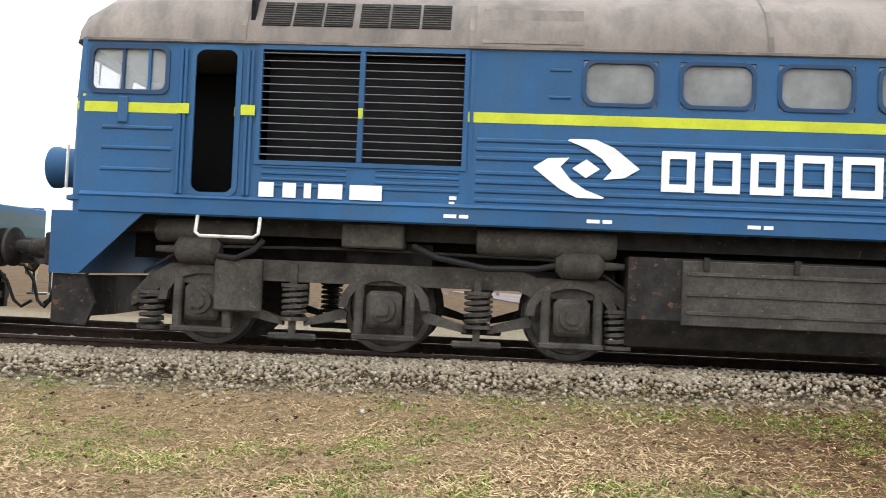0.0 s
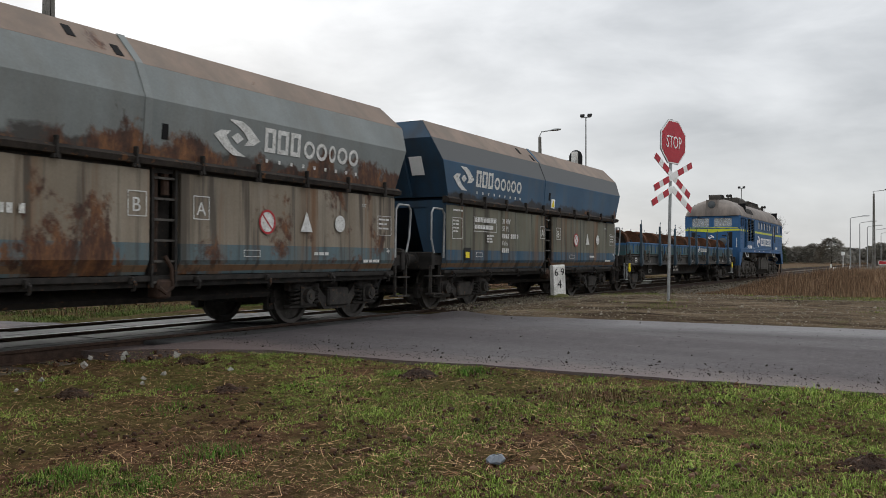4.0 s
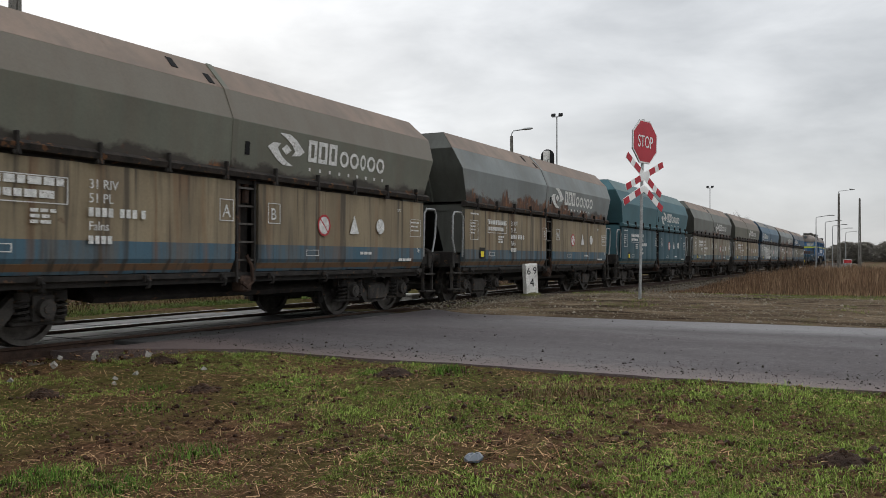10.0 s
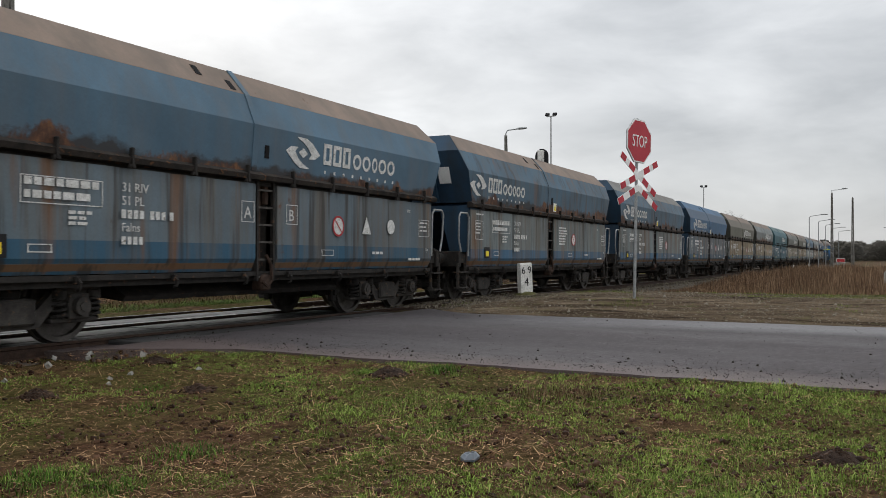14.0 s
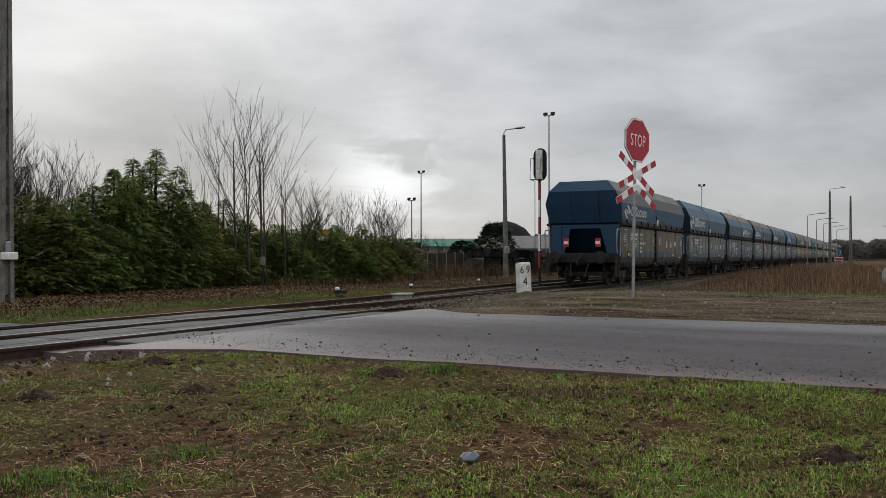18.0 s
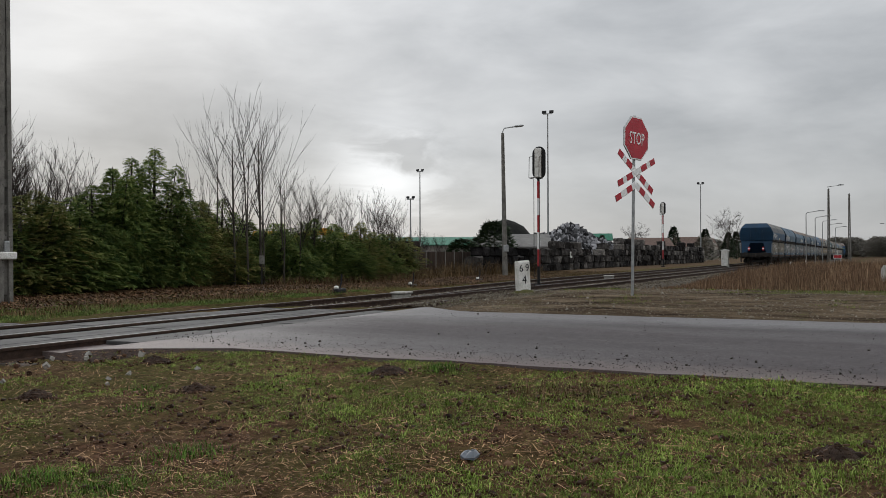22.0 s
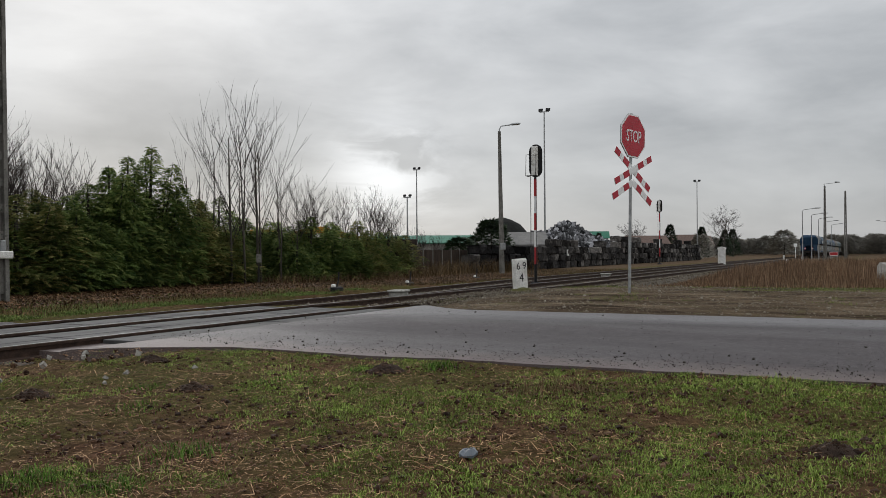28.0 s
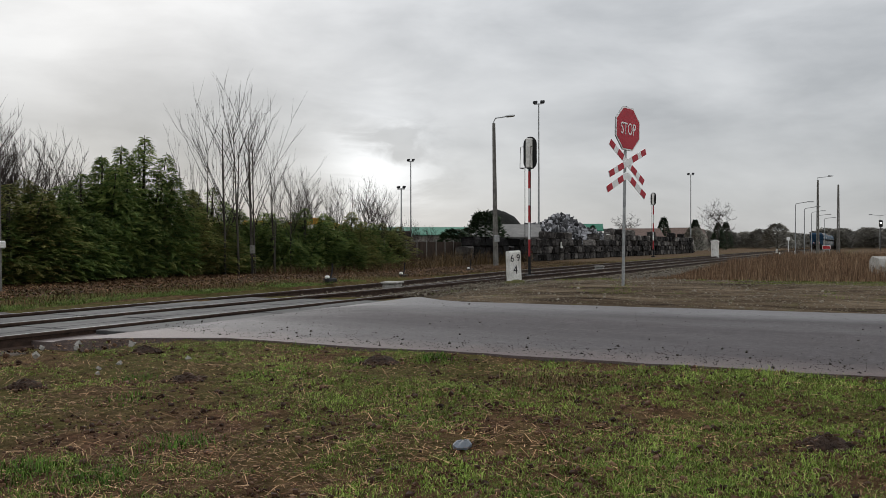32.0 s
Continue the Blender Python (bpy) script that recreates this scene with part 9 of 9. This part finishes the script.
def shed(name, x, y, w, d, h, ridge, yaw, wall_m, roof_m, label, doors=2):
    t = thing(name, pose(x, y, lie(x, y), 0, 0, yaw), label, "building", "sheds beyond the tracks")
    part("wall", Mesh().prism("x", [(-d / 2, 0), (d / 2, 0), (d / 2, h), (0, h + ridge * 0.96), (-d / 2, h)], -w / 2, w / 2), wall_m, t)
    for s in (-1, 1):
        part("roof", Mesh().prism("x", [(0, h + ridge + 0.05), (s * (d / 2 + 0.35), h - 0.06), (s * (d / 2 + 0.35), h + 0.04), (0, h + ridge + 0.17)], -w / 2 - 0.3, w / 2 + 0.3), roof_m, t)
    for k in range(doors):
        a = -w / 2 + (k + 0.5) * w / doors
        part("door", Mesh().box(a - 0.8, a + 0.8, -d / 2 - 0.03, -d / 2 - 0.004, 0, min(2.2, h * 0.75)), STEEL_DARK, t)
    for k in range(max(1, int(w / 4))):
        a = -w / 2 + (k + 0.5) * w / max(1, int(w / 4))
        part("window", Mesh().box(-w / 2 - 0.03, -w / 2 - 0.004, -0.5, 0.5, h * 0.45, h * 0.8), BLACK, t) if k == 0 else None
    return t


def build_buildings():
    green = surface("green_sheet_roof", (0.02, 0.12, 0.075), (0.035, 0.17, 0.11), 2, (0.5, 0.7), 0, 0.1)
    pale = surface("pale_render", (0.2, 0.185, 0.165), (0.32, 0.3, 0.27), 2, (0.8, 0.95), 0, 0.1)
    tile = surface("brown_roof_tiles", (0.09, 0.06, 0.05), (0.16, 0.11, 0.09), 3, (0.7, 0.9), 0, 0.3)
    grey = surface("grey_roof_sheet", (0.13, 0.125, 0.12), (0.2, 0.195, 0.185), 2, (0.6, 0.8), 0, 0.1)
    shed("long_shed", 118, 48, 26, 14, 2.7, 1.1, -62, pale, green, "long shed with a green sheet roof")
    shed("long_shed", 165, 37.8, 3.5, 4, 4.0, 1.2, -70, pale, green, "far shed with a green sheet roof")
    shed("low_house", 72, 18.8, 5.5, 4.5, 1.9, 1.0, -64, pale, grey, "small pale house with a shallow grey roof")
    shed("house", 158, 27, 7, 7, 2.2, 1.9, -60, pale, tile, "house with a brown tiled roof")
    shed("house", 210, 29, 8, 8, 2.6, 2.6, -75, pale, tile, "far house with a brown tiled roof")
    shed("house", 240, 33, 8, 8, 2.8, 2.6, -65, pale, tile, "far house with a brown tiled roof")
    yel = plain("machine_yellow", (0.5, 0.27, 0.03), 0.5)
    t = thing("excavator", pose(37.5, 18.5, lie(37, 18), 0, 0, -50), "yellow excavator parked behind the hedge", "excavator")
    part("cab", Mesh().box(-1.4, 0.2, -0.9, 0.9, 1.1, 2.5, 0.12), yel, t)
    part("cab_window", Mesh().box(-1.2, 0.0, -0.92, -0.905, 1.7, 2.35, 0.02), BLACK, t)
    part("counterweight", Mesh().box(0.2, 2.2, -1.1, 1.1, 1.1, 2.1, 0.2), yel, t)
    part("boom", Mesh().prism("y", [(-1.2, 2.0), (-0.9, 1.8), (2.4, 2.35), (4.4, 1.9), (4.5, 2.15), (2.4, 2.7)], -0.2, 0.2), yel, t)
    for s in (-1, 1):
        part("track", Mesh().prism("y", [(-1.8, 0.2), (-1.5, 0), (1.7, 0), (2.0, 0.2), (2.0, 0.6), (1.7, 0.8), (-1.5, 0.8), (-1.8, 0.6)], s * 0.9 - 0.25, s * 0.9 + 0.25), STEEL_DARK, t)
    t = thing("container", pose(47, 18.0, lie(47, 18), 0, 0, -60), "dark brown rusty skip behind the hedge", "container")
    part("body", Mesh().box(-2.6, 2.6, -1.2, 1.2, 0.1, 2.1, 0.05), surface("rusty_container", (0.03, 0.022, 0.018), (0.07, 0.048, 0.036), 3), t)
    for k in range(9):
        part("rib", Mesh().box(-2.5 + 0.62 * k, -2.42 + 0.62 * k, -1.26, -1.2, 0.15, 2.0), STEEL_DARK, t)
    # board fence running along the yard
    board = surface("weathered_fence_board", (0.02, 0.014, 0.01), (0.055, 0.036, 0.026), 5, (0.85, 1.0), 0, 0.3, stretch=(1, 1, 0.2))
    f = thing("fence", label="dark wire and board fence behind the hedge", category="fence", kind="structure")
    for k in range(28):
        x = 14.5 + 1.3 * k
        y = 12.6 + 0.03 * k
        part("fence_post", Mesh().box(x - 0.05, x + 0.05, y - 0.05, y + 0.05, -0.2, 1.4), CONCRETE_DARK, f)
        part("fence_board", Mesh().box(x + 0.05, x + 1.25, y - 0.015, y + 0.015, -0.1, 1.3), board, f)
    for x, y in ((25.0, 9.75),):
        t = thing("notice_board", pose(x, y, lie(x, y), 0, 0, -50), "small grey notice on a post", "notice board", "small notices")
        part("post", Mesh().box(-0.03, 0.03, -0.03, 0.03, -0.1, 1.1), STEEL_DARK, t)
        part("board", Mesh().box(-0.09, 0.09, -0.05, -0.035, 0.8, 1.1), CONCRETE_DARK, t)
    t = thing("bale_notice", pose(67.9, 12.58, 0.85), "white notice hung on the bale wall", "notice board", "small notices")
    part("board", Mesh().box(-0.2, 0.2, -0.38, -0.3, 0, 0.5, 0.01), WHITE, t)


def build_far_posts():
    steel_lamp(17.7, 25.6, 7.2, 0.7, -40, "thin steel street lamp beyond the road")
    for x, y in ((115, -2.3), (131, -2.4), (147, -2.5), (165, -2.7), (185, -2.9)):
        steel_lamp(x, y, 6.35, 1.5, -75, "thin steel street lamp along the far road")
    lattice_pole(128.0, -4.25, 10.15, -1.6, "concrete lattice lamp post by the far crossing", 70, 0.18)
    lattice_pole(129.0, -6.75, 9.45, None, "bare concrete lattice post by the far crossing", 70, 0.18)
    t = thing("twin_lamp", pose(250, -13.5, 0.1), "far twin-arm street lamp", "lamp post", "thin lamp posts")
    part("shaft", Mesh().cyl((0, 0, 0), (0, 0, 8.6), 0.09, 8, 0.05), GALV, t)
    for s in (-1, 1):
        part("arm", Mesh().cyl((0, 0, 8.5), (0.2, s * 2.2, 8.8), 0.05, 6), GALV, t)
        part("lamp_head", Mesh().box(0, 0.4, s * 2.2 - 0.4, s * 2.2 + 0.4, 8.75, 8.9), GALV, t)
    flood_mast(79.5, 32.3, 9.95, "thin floodlight mast behind the yard", 0.45)
    flood_mast(61.5, 23.6, 5.8, "short camera mast behind the yard", 0.4)
    # crossing barrier, board and post far down the line
    t = thing("barrier_board", pose(112, -5.9, lie(112, -5.9), 0, 0, -80), "red and white barrier board far down the line", "barrier")
    part("board", Mesh().box(-0.46, 0.46, -0.03, 0.03, 0.75, 1.2), SIGN_WHITE, t)
    part("red_panel", Mesh().box(-0.42, 0.42, -0.045, -0.031, 0.8, 1.15), RED, t)
    for s in (-0.35, 0.35):
        part("leg", Mesh().box(s - 0.04, s + 0.04, -0.03, 0.03, -0.1, 0.75), GALV, t)
    t = thing("crossing_light", pose(165, 2.2, -0.1, 0, 0, -90), "far white crossing signal", "rail signal", "far signals")
    part("post", Mesh().cyl((0, 0, -0.1), (0, 0, 2.6), 0.06, 8), SIGN_WHITE, t)
    part("board", Mesh().box(-0.28, 0.28, -0.05, 0.05, 2.0, 2.6), SIGN_WHITE, t)
    t = thing("dwarf_signal", pose(170, -12.5, 0, 0, 0, -90), "far lit signal on a black post", "rail signal", "far signals")
    part("post", Mesh().cyl((0, 0, -0.1), (0, 0, 5.2), 0.07, 8), BLACK, t)
    part("case", Mesh().box(-0.3, 0.3, -0.1, 0.1, 4.2, 5.4, 0.1), BLACK, t)
    glow, nodes, links, b = material("signal_light", 0.4)
    b.inputs["Base Color"].default_value = (0.8, 0.8, 0.75, 1)
    b.inputs["Emission Color"].default_value, b.inputs["Emission Strength"].default_value = (1, 1, 0.95, 1), 3.0
    part("lens", Mesh().cyl((0, -0.1, 4.9), (0, -0.16, 4.9), 0.16, 12), glow, t, "lit white lens")
    t = thing("concrete_block", pose(40.0, -11.3, lie(40, -11), 0, 0, 8), "pale concrete block lying in the dry grass", "concrete block")
    part("block", Mesh().prism("y", [(-1.3, -0.1), (1.3, -0.1), (1.25, 0.62), (0.6, 0.78), (-1.1, 0.7), (-1.3, 0.4)], -1.1, 1.0), CONCRETE, t)
    for x, y in ((101, -1.7), (125, -1.6), (140, 2.0)):
        t = thing("marker_post", pose(x, y, lie(x, y) - 0.1), "small white marker post beside the rails", "marker post", "marker posts")
        part("post", Mesh().box(-0.08, 0.08, -0.12, 0.12, 0, 0.75, 0.02), WHITE, t)


build_yard()
build_buildings()
build_far_posts()


# ---- the moving train ----
TRAIN = [(0.0, -4.0), (1.0, 9.55), (2.0, 22.98), (3.4, 41.65), (7.0, 90.5), (10.0, 130.9), (13.0, 170.9), (17.5, 230.6), (25.0, 330.6), (32.0, 423.7)]


def gone(t):
    return float(np.interp(t, [a for a, _ in TRAIN], [b for _, b in TRAIN]))


def motions():
    for ob, x, y, z, turn in MOVING:
        walk(ob, [(t, pose(s + x, y, z, 0, 0, turn)) for t, s in TRAIN])
    ticks = [k / FPS for k in range(32 * FPS + 1)]
    for w, r in ROLLING:
        at = w.matrix_basis.translation.copy()
        # the wheels turn while their wagon is anywhere near the crossing
        home = sum(p.matrix_basis.translation.x for p in (w.parent, w.parent.parent)) + at.x
        near = [t for t in ticks if -25 < home + gone(t) - START < 105]
        if not near:
            continue
        rows = sorted({0.0, *near, 32.0})
        walk(w, [(t, pose(at.x, at.y, at.z, 0, math.degrees(gone(min(max(t, near[0]), near[-1])) - START) / r, 0)) for t in rows])


motions()
